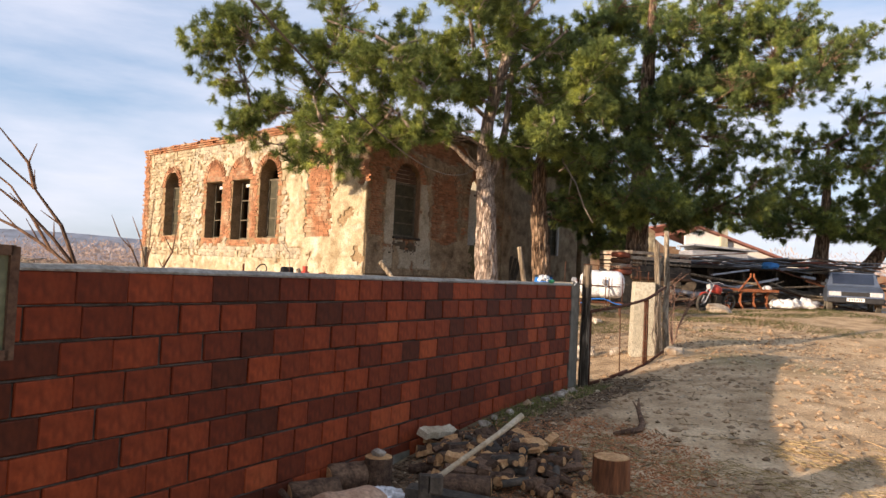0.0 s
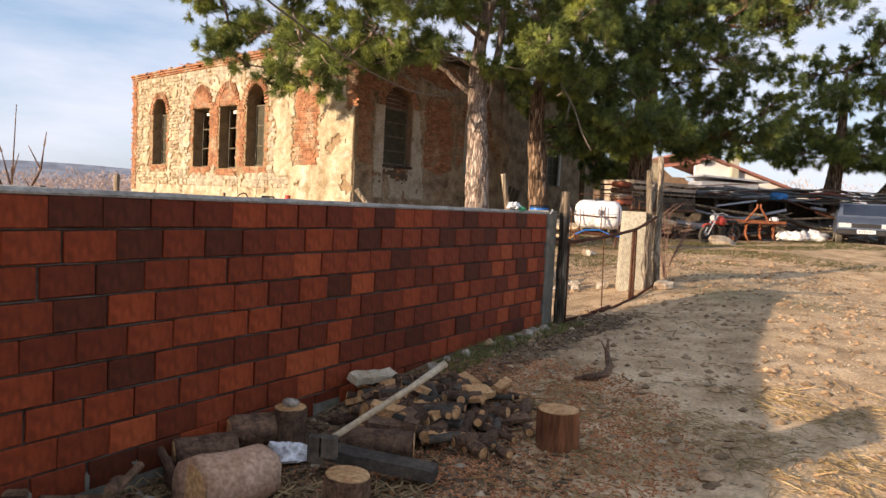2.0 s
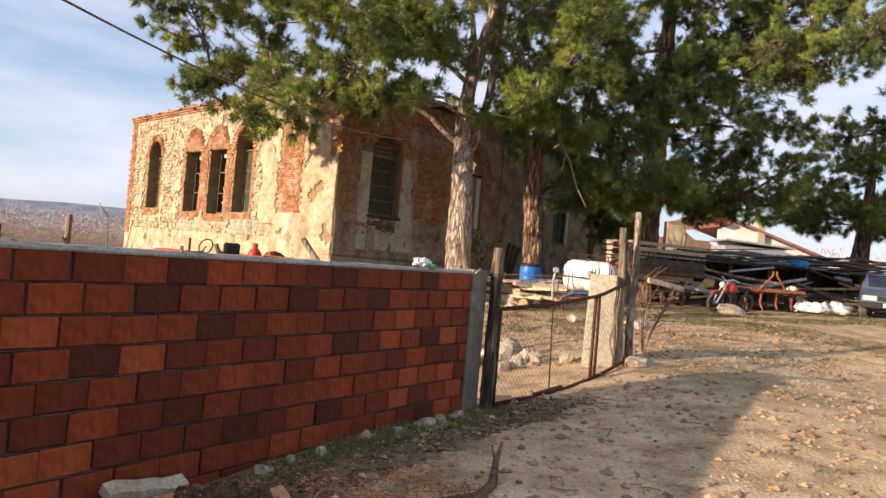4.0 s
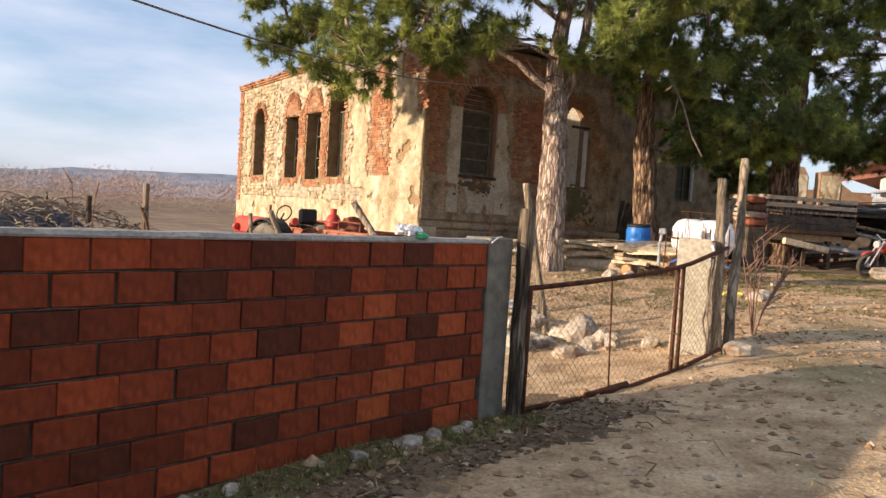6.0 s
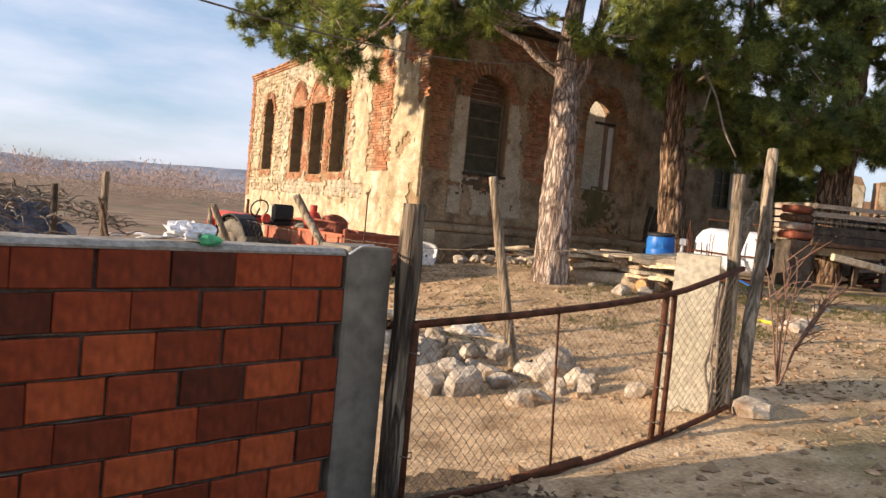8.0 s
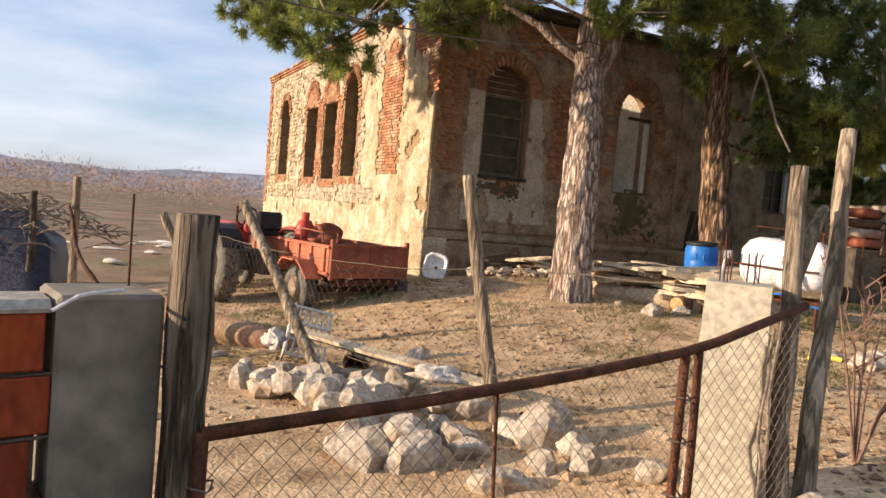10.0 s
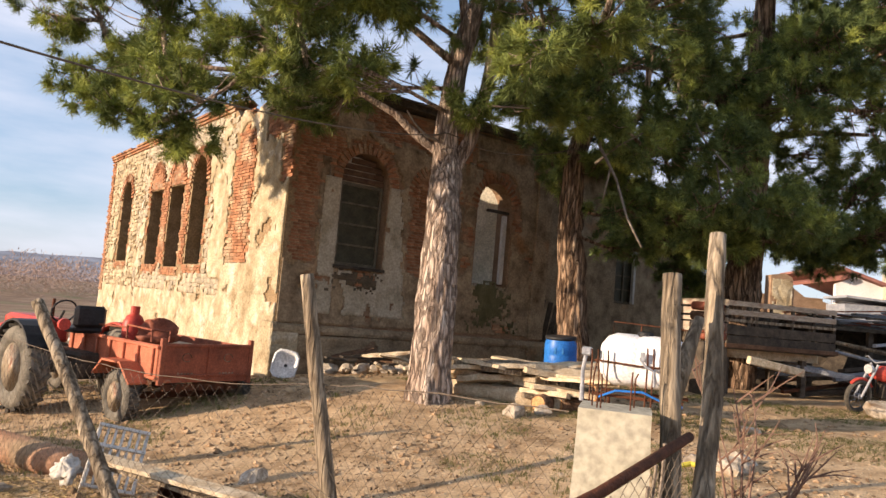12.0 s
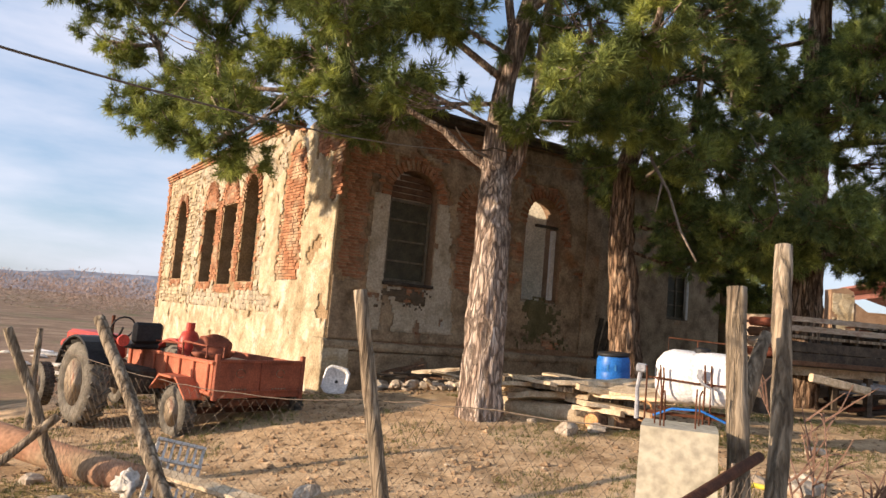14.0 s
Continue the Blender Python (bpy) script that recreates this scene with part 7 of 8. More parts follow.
def straw(x, y, z, rnd):
    l, a = rnd.uniform(0.08, 0.26), rnd.uniform(0, 360)
    return tube([(x, y, z + 0.006), (x + l * 0.5 * math.cos(a), y + l * 0.5 * math.sin(a), z + rnd.uniform(0.008, 0.03)), (x + l * math.cos(a + 0.25), y + l * math.sin(a + 0.25), z + 0.006)], 0.0026, 3, cap=False)


def pebble(x, y, z, rnd):
    s = rnd.uniform(0.005, 0.016) * (2.2 if rnd.random() < 0.05 else 1)
    return moved(rock_shape(s * 2, s * 1.6, s * 1.1, rnd.randint(0, 99), 2, 5), Matrix.Translation((x, y, z + s * 0.15)))


def twig_bit(x, y, z, rnd):
    l, a = rnd.uniform(0.06, 0.3), rnd.uniform(0, 6.28)
    return tube([(x, y, z + 0.01), (x + l * 0.5 * math.cos(a), y + l * 0.5 * math.sin(a), z + rnd.uniform(0.01, 0.06)), (x + l * math.cos(a + 0.5), y + l * math.sin(a + 0.5), z + 0.012)], [0.006, 0.005, 0.003], 4, cap=False)


def blade(x, y, z, rnd):
    v, f = [], []
    for k in range(5):
        a, h = rnd.uniform(0, 6.28), rnd.uniform(0.02, 0.07)
        bx, by = x + rnd.gauss(0, 0.02), y + rnd.gauss(0, 0.02)
        n = len(v)
        v += [(bx, by, z - 0.005), (bx + 0.006, by + 0.003, z - 0.005), (bx + math.cos(a) * 0.03, by + math.sin(a) * 0.03, z + h)]
        f.append((n, n + 1, n + 2))
    return v, f


scatter("sawdust_and_bark", M_CHIPS, 12000, (-0.3, 2.6, 4.0, 7.6), chip, 1, lambda x, y, r: near_wall(x, y, r) and ((x - 1.1) / 1.2) ** 2 + ((y - 5.8) / 1.5) ** 2 < 1.1 * r.random() ** 0.5 + 0.1)
scatter("bark_litter", M_CHIPS, 5200, (-2.2, 1.0, 2.9, 5.4), chip, 2, near_wall)
scatter("straw", M_STRAW, 3300, (0.3, 5.2, 2.4, 6.6), straw, 3, lambda x, y, r: near_wall(x, y, r) and nz2(x, y, 1.2, 3) + 0.4 * r.random() > 0.08 and not (x < 1.2 and y > 4.9))
scatter("dead_grass_and_twigs", M_DRYGRASS, 1400, (-1.4, 0.5, 3.2, 4.8), twig_bit, 14, near_wall)
scatter("twig_litter", M_DRYGRASS, 140, (-2.4, 4.0, 3.0, 15.5), twig_bit, 4, near_wall)
scatter("gravel", M_PEBBLE, 6500, (-2.5, 9.5, 4, 14), pebble, 5, near_wall)
scatter("gravel", M_PEBBLE, 8500, (-6, 8, 13, 20), pebble, 6)
scatter("sparse_grass", M_GRASS, 7500, (3.2, 12.5, 15.5, 23.5), blade, 7, lambda x, y, r: nz2(x, y, 0.45, 3) > -0.02)
scatter("sparse_grass", M_GRASS, 450, (0.5, 3.2, 6.8, 9.6), blade, 8, lambda x, y, r: near_wall(x, y, r) and (WALL_M.inverted() @ Vector((x, y, 0))).y > -0.5)
scatter("sparse_grass", M_GRASS, 3200, (-9, 3, 15, 21.5), blade, 9, lambda x, y, r: nz2(x, y, 0.6, 9) > 0.1)
def clod(x, y, z, rnd):
    s = rnd.uniform(0.012, 0.045) * (1.7 if rnd.random() < 0.06 else 1)
    return moved(rock_shape(s * 2, s * 1.6, s * 1.1, rnd.randint(0, 99), 2, 5), Matrix.Translation((x, y, z + s * 0.12)))


def leaf_bit(x, y, z, rnd):
    l, w = rnd.uniform(0.02, 0.06), rnd.uniform(0.010, 0.025)
    return block(0, 0, 0, l, w, 0.004, 0, pose(x, y, z + 0.006, rnd.uniform(-25, 25), rnd.uniform(-25, 25), rnd.uniform(0, 360)))


scatter("leaf_and_bark_litter", M_LITTER, 5000, (-6.5, 8.5, 13, 23.6), leaf_bit, 21, lambda x, y, r: nz2(x, y, 0.5, 5) + 0.5 * nz2(x, y, 2.2, 6) + 0.25 * r.random() > 0.12)
scatter("earth_clods", M_CLOD, 2800, (-6, 9, 12.5, 23), clod, 22, lambda x, y, r: nz2(x, y, 0.6, 15) + 0.4 * nz2(x, y, 2.2, 16) + 0.3 * r.random() > 0.15)
scatter("earth_clods", M_CLOD, 1300, (1.0, 8, 3.5, 12.5), clod, 23, near_wall)
scatter("dark_bark_litter", M_LITTER, 3600, (-2.2, 1.4, 2.6, 6.2), leaf_bit, 25, near_wall)
scatter("wall_foot_litter", M_LITTER, 2600, (-3.6, 3.4, 2.0, 10.4), leaf_bit, 24, lambda x, y, r: -0.9 < (WALL_M.inverted() @ Vector((x, y, 0))).y < -0.03)
scatter("weeds", M_STRAW, 900, (-3.6, -0.6, 14.4, 15.6), straw, 10)


# old truck bed
def make_truck_bed():
    a, b = Vector((6.3, 23.9, 0)), Vector((8.6, 25.15, 0))
    ang = math.degrees(math.atan2(b.y - a.y, b.x - a.x))
    m = Matrix.Translation((6.3, 23.9, 0)) @ pose(0, 0, 0, 0, 0, ang)
    t = thing("wooden_truck_bed", m, "decayed wooden truck bed with peeling slatted sides", "truck bed")
    L, D = 2.75, 1.6
    cols = [M_WHITEWOOD, M_PALEWOOD, M_DARKWOOD, M_DARKWOOD, M_DARKWOOD]
    # dark wood on sides and posts also stands in for the trees' shade
    for z, h, mt, lab in ((2.70, 0.10, M_PEEL, "peeling white and red top rail"), (2.52, 0.11, M_PEEL, "peeling white and red side board"), (2.36, 0.06, M_DEADWOOD, "thin grey side board"),
                          (2.17, 0.19, M_DARKWOOD, "dark brown side board"), (1.97, 0.18, M_DARKWOOD, "dark brown side board")):
        piece("side_slat", block(L / 2, 0, z, L, 0.035, h, 0.006), mt, t, lab)
        piece("end_slat", block(0, D / 2, z, 0.035, D, h + 0.03, 0.006), M_PEEL if z > 2.0 else M_DEADWOOD, t, "weathered end board")
    for x in (0.02, 0.55, 1.1, 1.65, 2.2, 2.73):
        piece("side_post", block(x, 0.045, 2.30, 0.06, 0.05, 0.92, 0.006), M_DARKWOOD, t)
    piece("back_side", block(L / 2, D, 2.25, L, 0.04, 0.8), M_DARKWOOD, t, "dark far side boards")
    piece("side_rail", block(L / 2, -0.03, 1.86, L + 0.1, 0.05, 0.09, 0.01), M_BROWNBOARD, t, "brown bottom rail")
    piece("floor", block(L / 2, D / 2, 1.84, L, D, 0.10), M_DARKWOOD, t)
    piece("bearer", merge(block(L / 2 - 0.4, -0.05, 1.66, 1.4, 0.12, 0.16, 0.02, pose(0, 0, 0, 0, 8, 0) ), block(L / 2, 0.5, 1.70, L, 0.14, 0.18)), M_PALEWOOD, t, "pale broken bearer beam")
    for x, y in ((0.4, 0.5), (2.2, 0.3), (2.2, 1.2), (0.4, 1.3)):
        piece("trestle_leg", block(x, y, 1.2, 0.12, 0.12, 0.9), M_DARKWOOD, t)
    rnd = random.Random(8)
    for k in range(4):
        s = thing("stacked_sack", m @ pose(-0.25, 0.25, 2.02 + 0.19 * k, 0, 0, 8 * k), "flattened brown sack stacked beside the truck bed", "sack", "sacks by the truck bed")
        piece("cloth", block(0, 0, 0, 0.6, 0.5, 0.17, 0.04), (M_REDBROWN, M_PEEL, M_BROWNBOARD, M_REDBROWN)[k], s, "", True)
    p = thing("plank_support", m @ pose(-0.25, 0.25, 0.85), "dark timber stand under the sacks", "stand")
    piece("stand", block(0, 0, 0.5, 0.6, 0.5, 1.1, 0.02), M_DARKWOOD, p)


# peeling paint, toned down to suit a bed standing in shade
M_PEEL = material("peeling_white_red_paint", [(0.28, 0.215, 0.155), (0.48, 0.41, 0.33)], 5, 0.85, 0, 0.5, 30, stretch=(0.6, 1, 2.5), stain=(0.24, 0.07, 0.04), stain_scale=1.6, stain_at=0.54)
make_truck_bed()


# junk store behind the plough
def make_junk():
    rnd = random.Random(77)
    s = thing("scrap_rack", pose(11.5, 28.5, 1.0, 0, 0, 12), "low open rack roofed with loose boards, pipes and sheets", "rack")
    for x in np.linspace(-2.5, 6.5, 7):
        piece("rack_post", block(float(x), 0, 0.65, 0.12, 0.12, 1.6), M_DARKWOOD, s)
        piece("rack_post", block(float(x), 2.2, 0.75, 0.12, 0.12, 1.8), M_DARKWOOD, s)
    piece("back_wall", block(2.0, 2.4, 0.7, 9.4, 0.1, 1.7), M_DARKWOOD, s, "dark board back")
    piece("rack_top", block(2.0, 1.1, 1.46, 9.2, 2.6, 0.08, 0, pose(0, 0, 0, 4)), M_DARKWOOD, s)
    for k in range(85):
        l = rnd.uniform(1.6, 4.2)
        g = thing("scrap_length", pose(11.5 + rnd.uniform(-2.2, 5.6), 28.4 + rnd.uniform(-0.5, 2.2), 2.52 + 0.42 * rnd.random() ** 1.4, rnd.uniform(-5, 5), rnd.uniform(-6, 6), 12 + rnd.uniform(-18, 18)), "long board or pipe heaped on the scrap rack", "scrap", "lengths on the rack")
        w = rnd.uniform(0.04, 0.28)
        piece("length", block(0, 0, 0, l, w, 0.035, 0.004), (M_GREY, M_DARKWOOD, M_GREY, M_DEADWOOD, M_DARKWOOD, M_REDBROWN)[k % 6], g)
    for k in range(70):
        x = rnd.uniform(7.3, 18.2)
        y = 26.8 + rnd.uniform(-1.4, 0.9) + (x - 10) * 0.16
        l = rnd.uniform(1.0, 3.4)
        z = ground_z(x, y) + 0.08 + rnd.random() ** 1.6 * 1.25
        g = thing("scrap_length", pose(x, y, z, rnd.uniform(-12, 12), rnd.uniform(-16, 16), rnd.uniform(-30, 45)), "old timber or pipe in the scrap heap", "scrap", "heaped scrap")
        if k % 3:
            piece("length", block(0, 0, 0, l, rnd.uniform(0.05, 0.2), rnd.uniform(0.04, 0.1), 0.006), (M_DARKWOOD, M_DEADWOOD, M_GREY, M_DARKWOOD, M_RUST)[k % 5], g)
        else:
            piece("length", tube([(-l / 2, 0, 0), (0, 0.03, -0.04), (l / 2, 0, 0)], rnd.uniform(0.02, 0.05), 8), (M_DEADWOOD, M_RUST, M_GREY)[k % 9 // 3], g)
    hs = thing("dark_scrap_heap", pose(10.6, 29.2, 0.8), "dense dark heap of scrap under the rack", "heap")
    for k in range(6):
        piece("heap_body", moved(rock_shape(2.6, 1.5, 1.5, 10 + k), Matrix.Translation((-3.0 + 1.7 * k, 0.4 * (k % 2), 0.2))), M_DARKWOOD, hs)
    c = thing("blue_cloth_bundle", pose(12.4, 27.2, 2.52), "bright blue cloth bundle on the scrap rack", "cloth")
    piece("cloth", crumple(0.55, 0.35, 0.28, 3), M_BLUECLOTH, c, "", True)
    for k, (x, y, sx) in enumerate([(12.3, 25.2, 0.7), (12.9, 25.4, 0.9), (11.9, 25.4, 0.5)]):
        w = thing("white_bundle", pose(x, y, ground_z(x, y) + 0.12, 0, 0, 15 * k), "white plastic sheet bundle on the ground", "sheet", "white bundles")
        piece("sheet", crumple(sx, 0.5, 0.35, 20 + k), M_WHITE, w, "", True)


make_junk()


def make_plough():
    p = thing("field_cultivator", pose(10.7, 24.9, 0.90, 0, 0, 8), "rusty orange tractor cultivator with a triangular hitch", "farm implement")
    piece("frame_beam", merge(block(0, 0, 0.72, 2.1, 0.09, 0.09), block(0, 0.5, 0.72, 2.1, 0.09, 0.09), *[block(x, 0.25, 0.72, 0.08, 0.5, 0.08) for x in (-1.0, -0.4, 0.4, 1.0)]), M_ORUST, p, "orange-brown frame beams")
    piece("hitch", merge(tube([(-0.42, -0.05, 0.72), (-0.06, -0.1, 1.18), (-0.06, -0.1, 1.30)], 0.035, 8), tube([(0.42, -0.05, 0.72), (0.06, -0.1, 1.18), (0.06, -0.1, 1.30)], 0.035, 8), tube([(-0.5, -0.1, 0.68), (0.5, -0.1, 0.68)], 0.03, 8)), M_ORUST, p, "triangular three-point hitch")
    for k in range(9):
        x = -1.0 + 0.25 * k
        y = 0.0 if k % 2 else 0.5
        piece("tine", tube([(x, y, 0.70), (x, y + 0.16, 0.55), (x, y + 0.18, 0.3), (x, y - 0.02, 0.06)], [0.028, 0.028, 0.025, 0.018], 6), M_ORUST, p)
    piece("white_cloth", rock_shape(0.25, 0.2, 0.2, 3), M_WHITE, p, "white rag on the frame").location = (0.7, 0.1, 0.82)
    # motorcycle
    m = thing("motorcycle", pose(9.05, 23.75, 0.86, 0, 0, 30) @ pose(0, 0, 0, 10, 0, 0), "dusty old motorcycle with a red tank on its stand", "motorcycle")
    for x, nm in ((-0.62, "front_wheel"), (0.62, "rear_wheel")):
        w = tagged(new(nm), "spoked motorcycle wheel")
        w.parent = m
        w.location = (x, 0, 0.30)
        rot = pose(0, 0, 0, 90)
        piece("tyre", tube([(0.27 * math.cos(a * 0.2618), 0, 0.27 * math.sin(a * 0.2618)) for a in range(25)], 0.045, 8), M_TYRE, w)
        piece("spokes", merge(*[tube([(0, 0.02 * (-1) ** a, 0), (0.25 * math.cos(a * 0.5236), 0, 0.25 * math.sin(a * 0.5236))], 0.004, 3) for a in range(12)], lathe([(0.05, -0.05), (0.05, 0.05)], 10, rot)), M_GREY, w)
    piece("fork", merge(*[tube([(-0.62, y, 0.30), (-0.42, y, 0.78), (-0.36, y, 0.92)], 0.022, 8) for y in (-0.07, 0.07)]), M_GREY, m, "chrome front fork")
    piece("handlebar", tube([(-0.22, -0.33, 0.98), (-0.32, -0.2, 1.02), (-0.36, 0, 0.94), (-0.32, 0.2, 1.02), (-0.22, 0.33, 0.98)], 0.014, 6), M_GREY, m)
    piece("headlamp", lathe([(0.03, 0), (0.08, 0.04), (0.085, 0.11)], 14, Matrix.Translation((-0.40, 0, 0.82)) @ pose(0, 0, 0, 0, -90)), M_LAMP, m)
    piece("fuel_tank", moved(rock_shape(0.52, 0.26, 0.24, 2), Matrix.Translation((-0.10, 0, 0.74))), M_RED, m, "red fuel tank", True)
    piece("saddle", block(0.34, 0, 0.74, 0.55, 0.22, 0.09, 0.03), M_BLACK, m, "black saddle")
    piece("engine", block(-0.02, 0, 0.42, 0.30, 0.2, 0.28, 0.03), M_DARKWOOD, m)
    piece("frame", merge(tube([(-0.36, 0, 0.85), (-0.15, 0, 0.35), (0.25, 0, 0.3), (0.62, 0, 0.3)], 0.02, 6), tube([(-0.36, 0, 0.85), (0.3, 0, 0.66), (0.62, 0, 0.62)], 0.02, 6), tube([(0.62, 0.08, 0.3), (0.55, 0.08, 0.66)], 0.02, 6)), M_BLACK, m)
    piece("front_mudguard", tube([(-0.62 + 0.33 * math.cos(a), 0, 0.30 + 0.33 * math.sin(a)) for a in [0.6 + 0.25 * i for i in range(8)]], 0.03, 6), M_RED, m)
    piece("exhaust", tube([(-0.05, 0.12, 0.3), (0.3, 0.14, 0.24), (0.75, 0.14, 0.28)], 0.03, 8), M_GREY, m)


M_ORUST = material("orange_rust", [(0.17, 0.055, 0.025), (0.32, 0.115, 0.05)], 8, 0.8, 0, 0.4, 60)
make_plough()


def make_car():
    m = pose(14.2, 24.9, 1.05, 0, 0, 154)   # y forward
    c = thing("parked_car", m, "dusty blue-grey saloon car parked at the end of the lane", "car")
    W = 0.80
    # section outline along the length: (y, belt height, roof?)
    side = [(1.98, 0.34), (2.02, 0.50), (1.96, 0.68), (0.95, 0.86), (0.86, 0.90), (0.30, 1.33), (-0.95, 1.36), (-1.45, 1.02), (-2.0, 0.98), (-2.05, 0.60), (-1.98, 0.32)]
    v, f = [], []
    for y, z in side:
        w = W * (0.82 if z > 1.2 else (0.96 if z > 0.88 else 1.0))
        v += [(-w, y, z), (w, y, z)]
    n = len(side)
    for y, z in side:
        v += [(-W, y * 0.995, min(z, 0.30)), (W, y * 0.995, min(z, 0.30))]
    for i in range(n - 1):
        f.append((2 * i, 2 * i + 2, 2 * i + 3, 2 * i + 1))
    f.append(tuple(2 * i for i in range(n))[::-1])
    f.append(tuple(2 * i + 1 for i in range(n)))
    f.append((0, 1, 2 * n - 1, 2 * n - 2))
    piece("body", (v, f), M_CAR, c, "blue-grey dusty bodywork")
    piece("windscreen", block(0, 0, 0, 1.22, 0.02, 0.56, 0.004, pose(0, 0.60, 1.115, 52)), M_CARGLASS, c, "dark windscreen")
    for x in (-1, 1):
        piece("side_window", merge(block(x * 0.715, 0.0, 1.10, 0.03, 0.85, 0.34, 0.004), block(x * 0.715, -0.82, 1.10, 0.03, 0.7, 0.34, 0.004)), M_CARGLASS, c, "dark side window")
        piece("headlight", block(x * 0.58, 1.985, 0.60, 0.36, 0.05, 0.15, 0.015), M_LAMP, c, "pale rectangular headlight")
        piece("mirror", block(x * 0.88, 0.62, 0.92, 0.16, 0.08, 0.11, 0.02), M_BLACK, c)
        for y in (1.28, -1.25):
            wheel("wheel", Matrix.Translation((x * 0.70, y, 0.29)), 0.29, 0.17, 0.17, False, c, "small car wheel")
    piece("grille", block(0, 2.0, 0.60, 0.78, 0.03, 0.14, 0.01), M_BLACK, c, "black front grille")
    piece("bumper", block(0, 2.04, 0.40, 1.62, 0.12, 0.18, 0.03), M_BLACK, c, "dark front bumper")
    piece("number_plate", block(0, 2.11, 0.42, 0.50, 0.012, 0.11), M_WHITE, c, "white number plate")
    for k in range(6):
        piece("plate_mark", block(-0.17 + 0.068 * k, 2.118, 0.42, 0.03, 0.006, 0.06), M_BLACK, c)


make_car()


def make_barn():
    b = thing("white_barn", pose(22.3, 53.5, 2.3, 0, 0, 4), "white gabled barn with a red tiled roof", "barn")
    piece("wall", moved(slab([(-4.4, -2), (5, -2), (5, 0.9), (-3.4, 3.6), (-4.4, 3.1)], [], 0.3), pose(0, 0, 0, 90)), M_WHITEWALL, b, "white gable wall")
    piece("roof", merge(block(0, 0, 0, 11.6, 9, 0.16, 0, Matrix.Translation((0.9, 4.0, 2.35)) @ pose(0, 0, 0, 0, 17.8)), block(0, 0, 0, 0.5, 9, 0.16, 0, Matrix.Translation((-4.1, 4.0, 3.5)) @ pose(0, 0, 0, 0, -26))), M_REDROOF, b, "red tiled roof")
    piece("wall", block(0.3, 8.2, 0, 9.2, 0.3, 4), M_WHITEWALL, b)
    piece("chimney", block(-1.6, -0.1, 2.9, 0.5, 0.5, 2.0), M_CONC_OLD, b, "square pale chimney")
    piece("lean_to", merge(block(-3.0, -1.5, 0.9, 4.0, 2.4, 2.0), block(-2.9, -1.6, 2.0, 4.6, 3.0, 0.12, 0, pose(0, 0, 0, 0, 3))), M_GREY, b, "grey lean-to shed")
    w = thing("yard_wall", pose(27.5, 50.0, 1.0, 0, 0, 10), "brown plastered yard wall in the distance", "wall")
    piece("masonry", block(0, 0, 0.9, 14, 0.3, 2.2), M_TERRA, w)


make_barn()


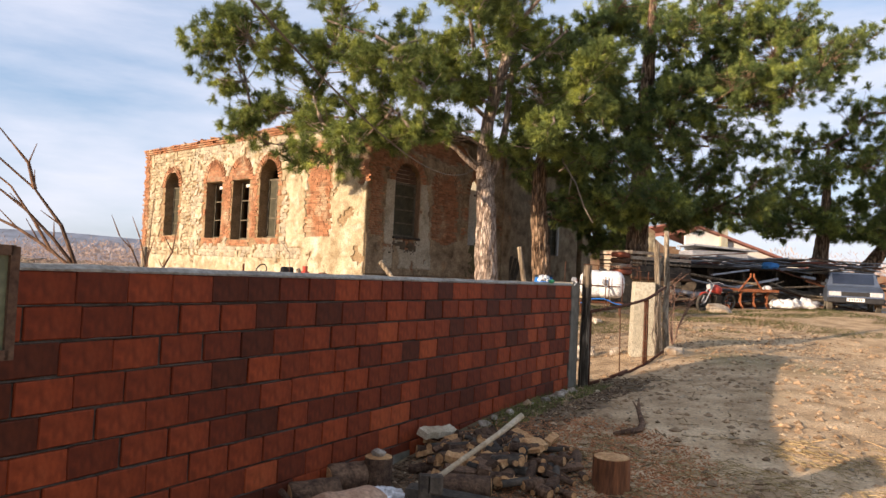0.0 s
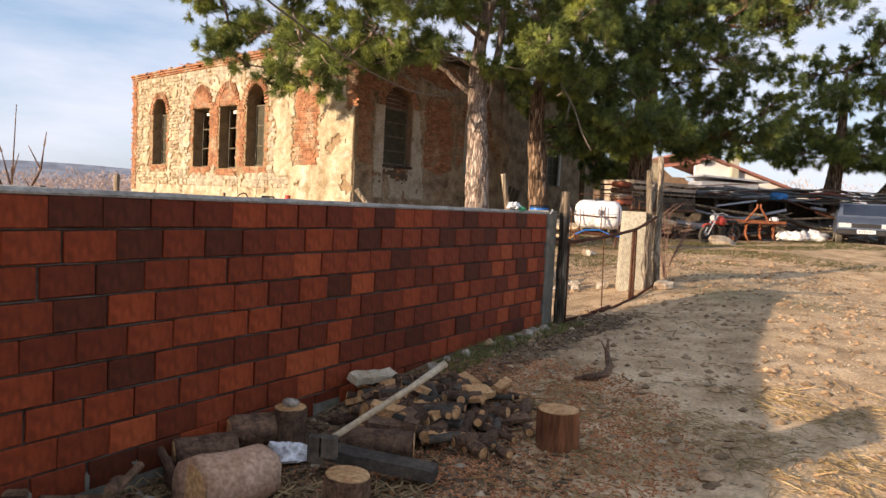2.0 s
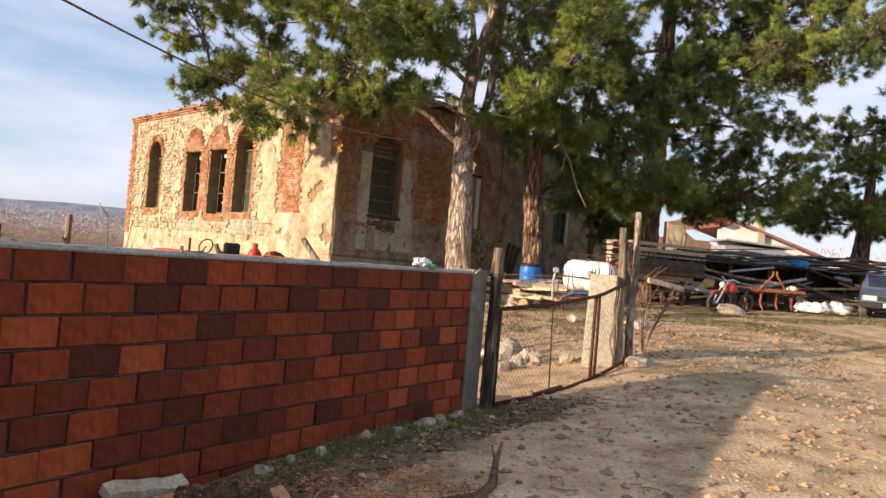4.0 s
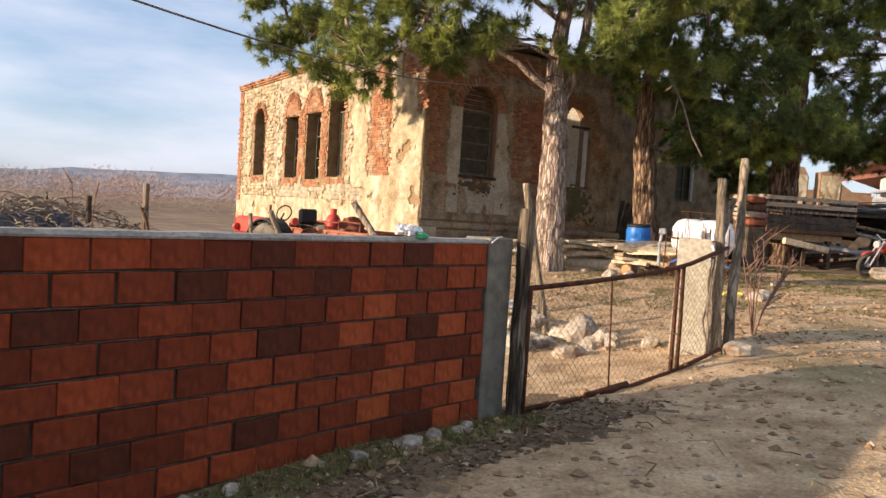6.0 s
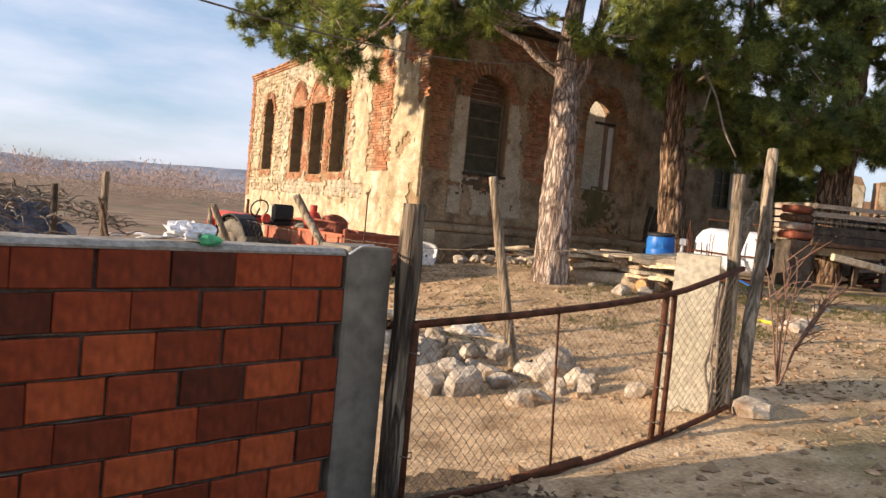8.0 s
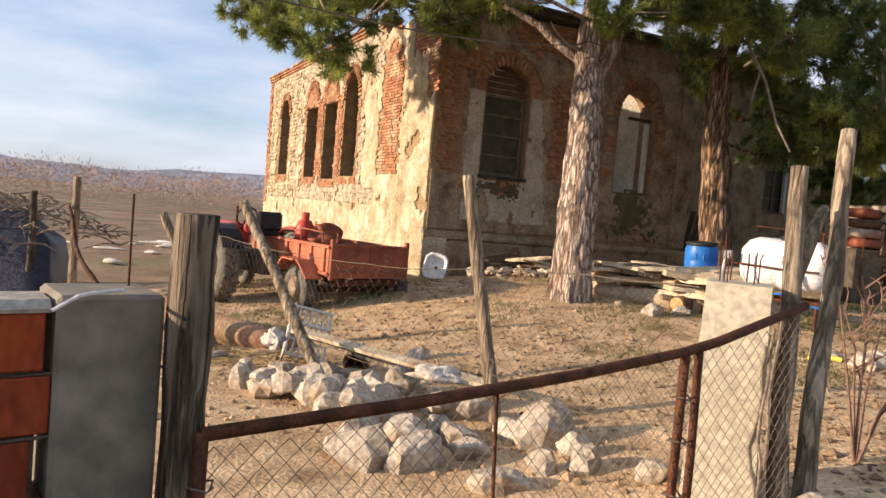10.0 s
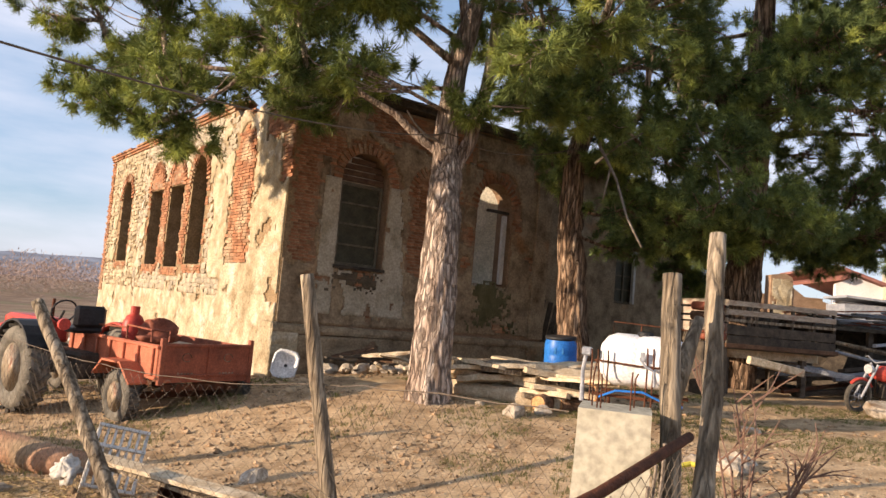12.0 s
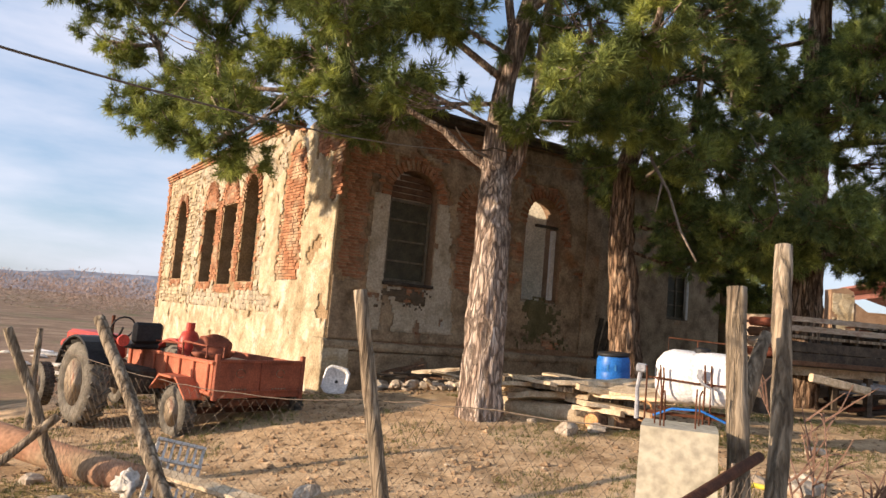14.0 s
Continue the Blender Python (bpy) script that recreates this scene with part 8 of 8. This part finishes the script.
# masonry pieces of the house, last
def house_masonry():
    rnd = random.Random(100)
    shapes = {}

    def put(cx, cz, w, h, m, mat_obj, name, lift, thick):
        key = (name, rnd.randint(0, 5))
        if key not in shapes:
            if name == "brick":
                sh = block(0, 0, 0, 1, 1, 1)
                sh = ([(p[0] * (1 - 0.03 * rnd.random()), p[1] * (1 - 0.10 * rnd.random()), p[2] * (1 - 0.5 * rnd.random())) for p in sh[0]], sh[1])
            else:
                sh = rock_shape(1.42, 1.42, 1.2, key[1] + 3, 4, 8)
            shapes[key] = mesh(name, sh, mat_obj)
        ob = new(name, shapes[key])
        ob.parent = HOUSE
        ob.matrix_local = m @ Matrix.Translation((cx, cz, lift)) @ Matrix.Rotation(radians(rnd.uniform(-2, 2)), 4, "Z") @ Matrix.Diagonal((w, h, thick, 1))
        return ob

    def joined(items, m, mat, name, lift, thick):
        out = []
        for cx, cz, w, h in items:
            if name == "brickwork":
                sh = block(0, 0, 0, w, h, thick * rnd.uniform(0.6, 1.2))
            else:
                sh = rock_shape(w * 1.42, h * 1.42, thick * 1.4, rnd.randint(0, 40), 4, 8)
            out.append(moved(sh, m @ Matrix.Translation((cx, cz, lift)) @ Matrix.Rotation(radians(rnd.uniform(-3, 3)), 4, "Z")))
        if out:
            tagged(piece(name, merge(*out), mat, HOUSE), "weathered old bricks" if name == "brickwork" else "pale rubble stones", kind="stuff")

    # shaded side
    kb = lambda x, z: BARE_B(x, z) and not OPEN_B(x, z, 0.02) and z < 6.35 and x > 0.05
    lb = lay(0.068, 0.20, kb, 0.0, 7.0, 1.6, 6.35, rnd)
    lb.sort(key=lambda q: abs(q[0] - 1.2) + 0.35 * abs(q[1] - 3.6))
    for q in lb[:300]:
        put(*q, TO_B, M_BRICK, "brick", 0.0, 0.05)
    joined(lb[300:], TO_B, M_BRICK_J, "brickwork", 0.0, 0.05)
    # arch rings on the shaded side
    for (x0, x1, z0, sp, pk) in (WIN_B, NICHE, (3.1, 4.25, 2.9, 4.6, 5.15)):
        ring = []
        c, r = (x0 + x1) / 2, (x1 - x0) / 2
        for i in range(19):
            a = math.pi * i / 18
            mm = TO_B @ Matrix.Translation((c + (r + 0.11) * math.cos(a), sp + (pk - sp + 0.11) * math.sin(a), 0.012)) @ Matrix.Rotation(a, 4, "Z")
            ring.append(block(0, 0, 0, 0.21, 0.062, 0.055, 0, mm))
        tagged(piece("arch_ring", merge(*ring), M_BRICK_J, HOUSE), "ring of arch bricks", kind="stuff")
    # sunlit side
    ka = lambda x, z: BRICK_A(x, z) and not OPEN_A(x, z, 0.0) and 1.7 < z < top_a(x) - 0.02
    la = lay(0.072, 0.21, ka, 0.02, 14.93, 1.7, 6.4, rnd)
    joined(la, TO_A, M_BRICK_J, "brickwork", 0.0, 0.06)
    for i, (x0, x1, z0, sp, pk) in enumerate(WIN_A):
        ring = []
        c, r = (x0 + x1) / 2, (x1 - x0) / 2
        for k in range(21):
            a = math.pi * k / 20
            mm = TO_A @ Matrix.Translation((c + (r + 0.12) * math.cos(a), sp + (pk - sp + 0.12) * math.sin(a), 0.02)) @ Matrix.Rotation(a, 4, "Z")
            ring.append(block(0, 0, 0, 0.23, 0.062, 0.07, 0, mm))
        tagged(piece("arch_ring", merge(*ring), M_BRICK_J, HOUSE), "ring of arch bricks", kind="stuff")
    ks = lambda x, z: STONE_A(x, z) and not BRICK_A(x, z) and not OPEN_A(x, z, 0.05) and not PLASTER_A(x, z)
    ls = lay(0.125, 0.21, ks, 2.5, 14.5, 1.8, 6.3, rnd, 0.02)
    ls.sort(key=lambda q: q[0])
    for q in ls[:300]:
        put(*q, TO_A, M_STONE, "stone", 0.0, 0.06)
    joined(ls[300:], TO_A, M_STONE_J, "stonework", 0.0, 0.08)
    # cornice courses and loose tiles on top
    co = []
    for row, (out_, z) in enumerate([(0.03, 6.37), (0.07, 6.445), (0.11, 6.52)]):
        x = 3.3
        while x < 15.0:
            w = rnd.uniform(0.18, 0.24)
            if rnd.random() > (0.04 if row < 2 else 0.10):
                co.append(moved(block(0, 0, 0, w - 0.012, 0.06, 0.30 + out_), TO_A @ Matrix.Translation((x + w / 2, z + rnd.uniform(-0.004, 0.004), -0.15 + out_ / 2 + 0.02))))
            x += w
    for k in range(240):
        x = rnd.uniform(3.0, 14.9)
        w = rnd.uniform(0.12, 0.32)
        co.append(moved(block(0, 0, 0, w, 0.03, rnd.uniform(0.15, 0.4)), TO_A @ Matrix.Translation((x, 6.57 + rnd.random() * (0.12 if 4 < x < 12 else 0.04), -0.15 - rnd.random() * 0.3)) @ Euler((rnd.uniform(-.3, .3), rnd.uniform(-.5, .5), rnd.uniform(-.25, .25))).to_matrix().to_4x4()))
    for k in range(90):
        x = rnd.uniform(0.15, 3.2)
        w = rnd.uniform(0.12, 0.26)
        co.append(moved(block(0, 0, 0, w, 0.06, rnd.uniform(0.1, 0.25)), TO_A @ Matrix.Translation((x, top_a(x) + rnd.uniform(-0.04, 0.08 if x < 1.3 else 0.0), -0.1 - rnd.random() * 0.35)) @ Euler((rnd.uniform(-.2, .2), rnd.uniform(-.4, .4), rnd.uniform(-.2, .2))).to_matrix().to_4x4()))
    tagged(piece("cornice", merge(*co), M_BRICK_J, HOUSE), "crumbling brick cornice with loose tiles", kind="stuff")


house_masonry()
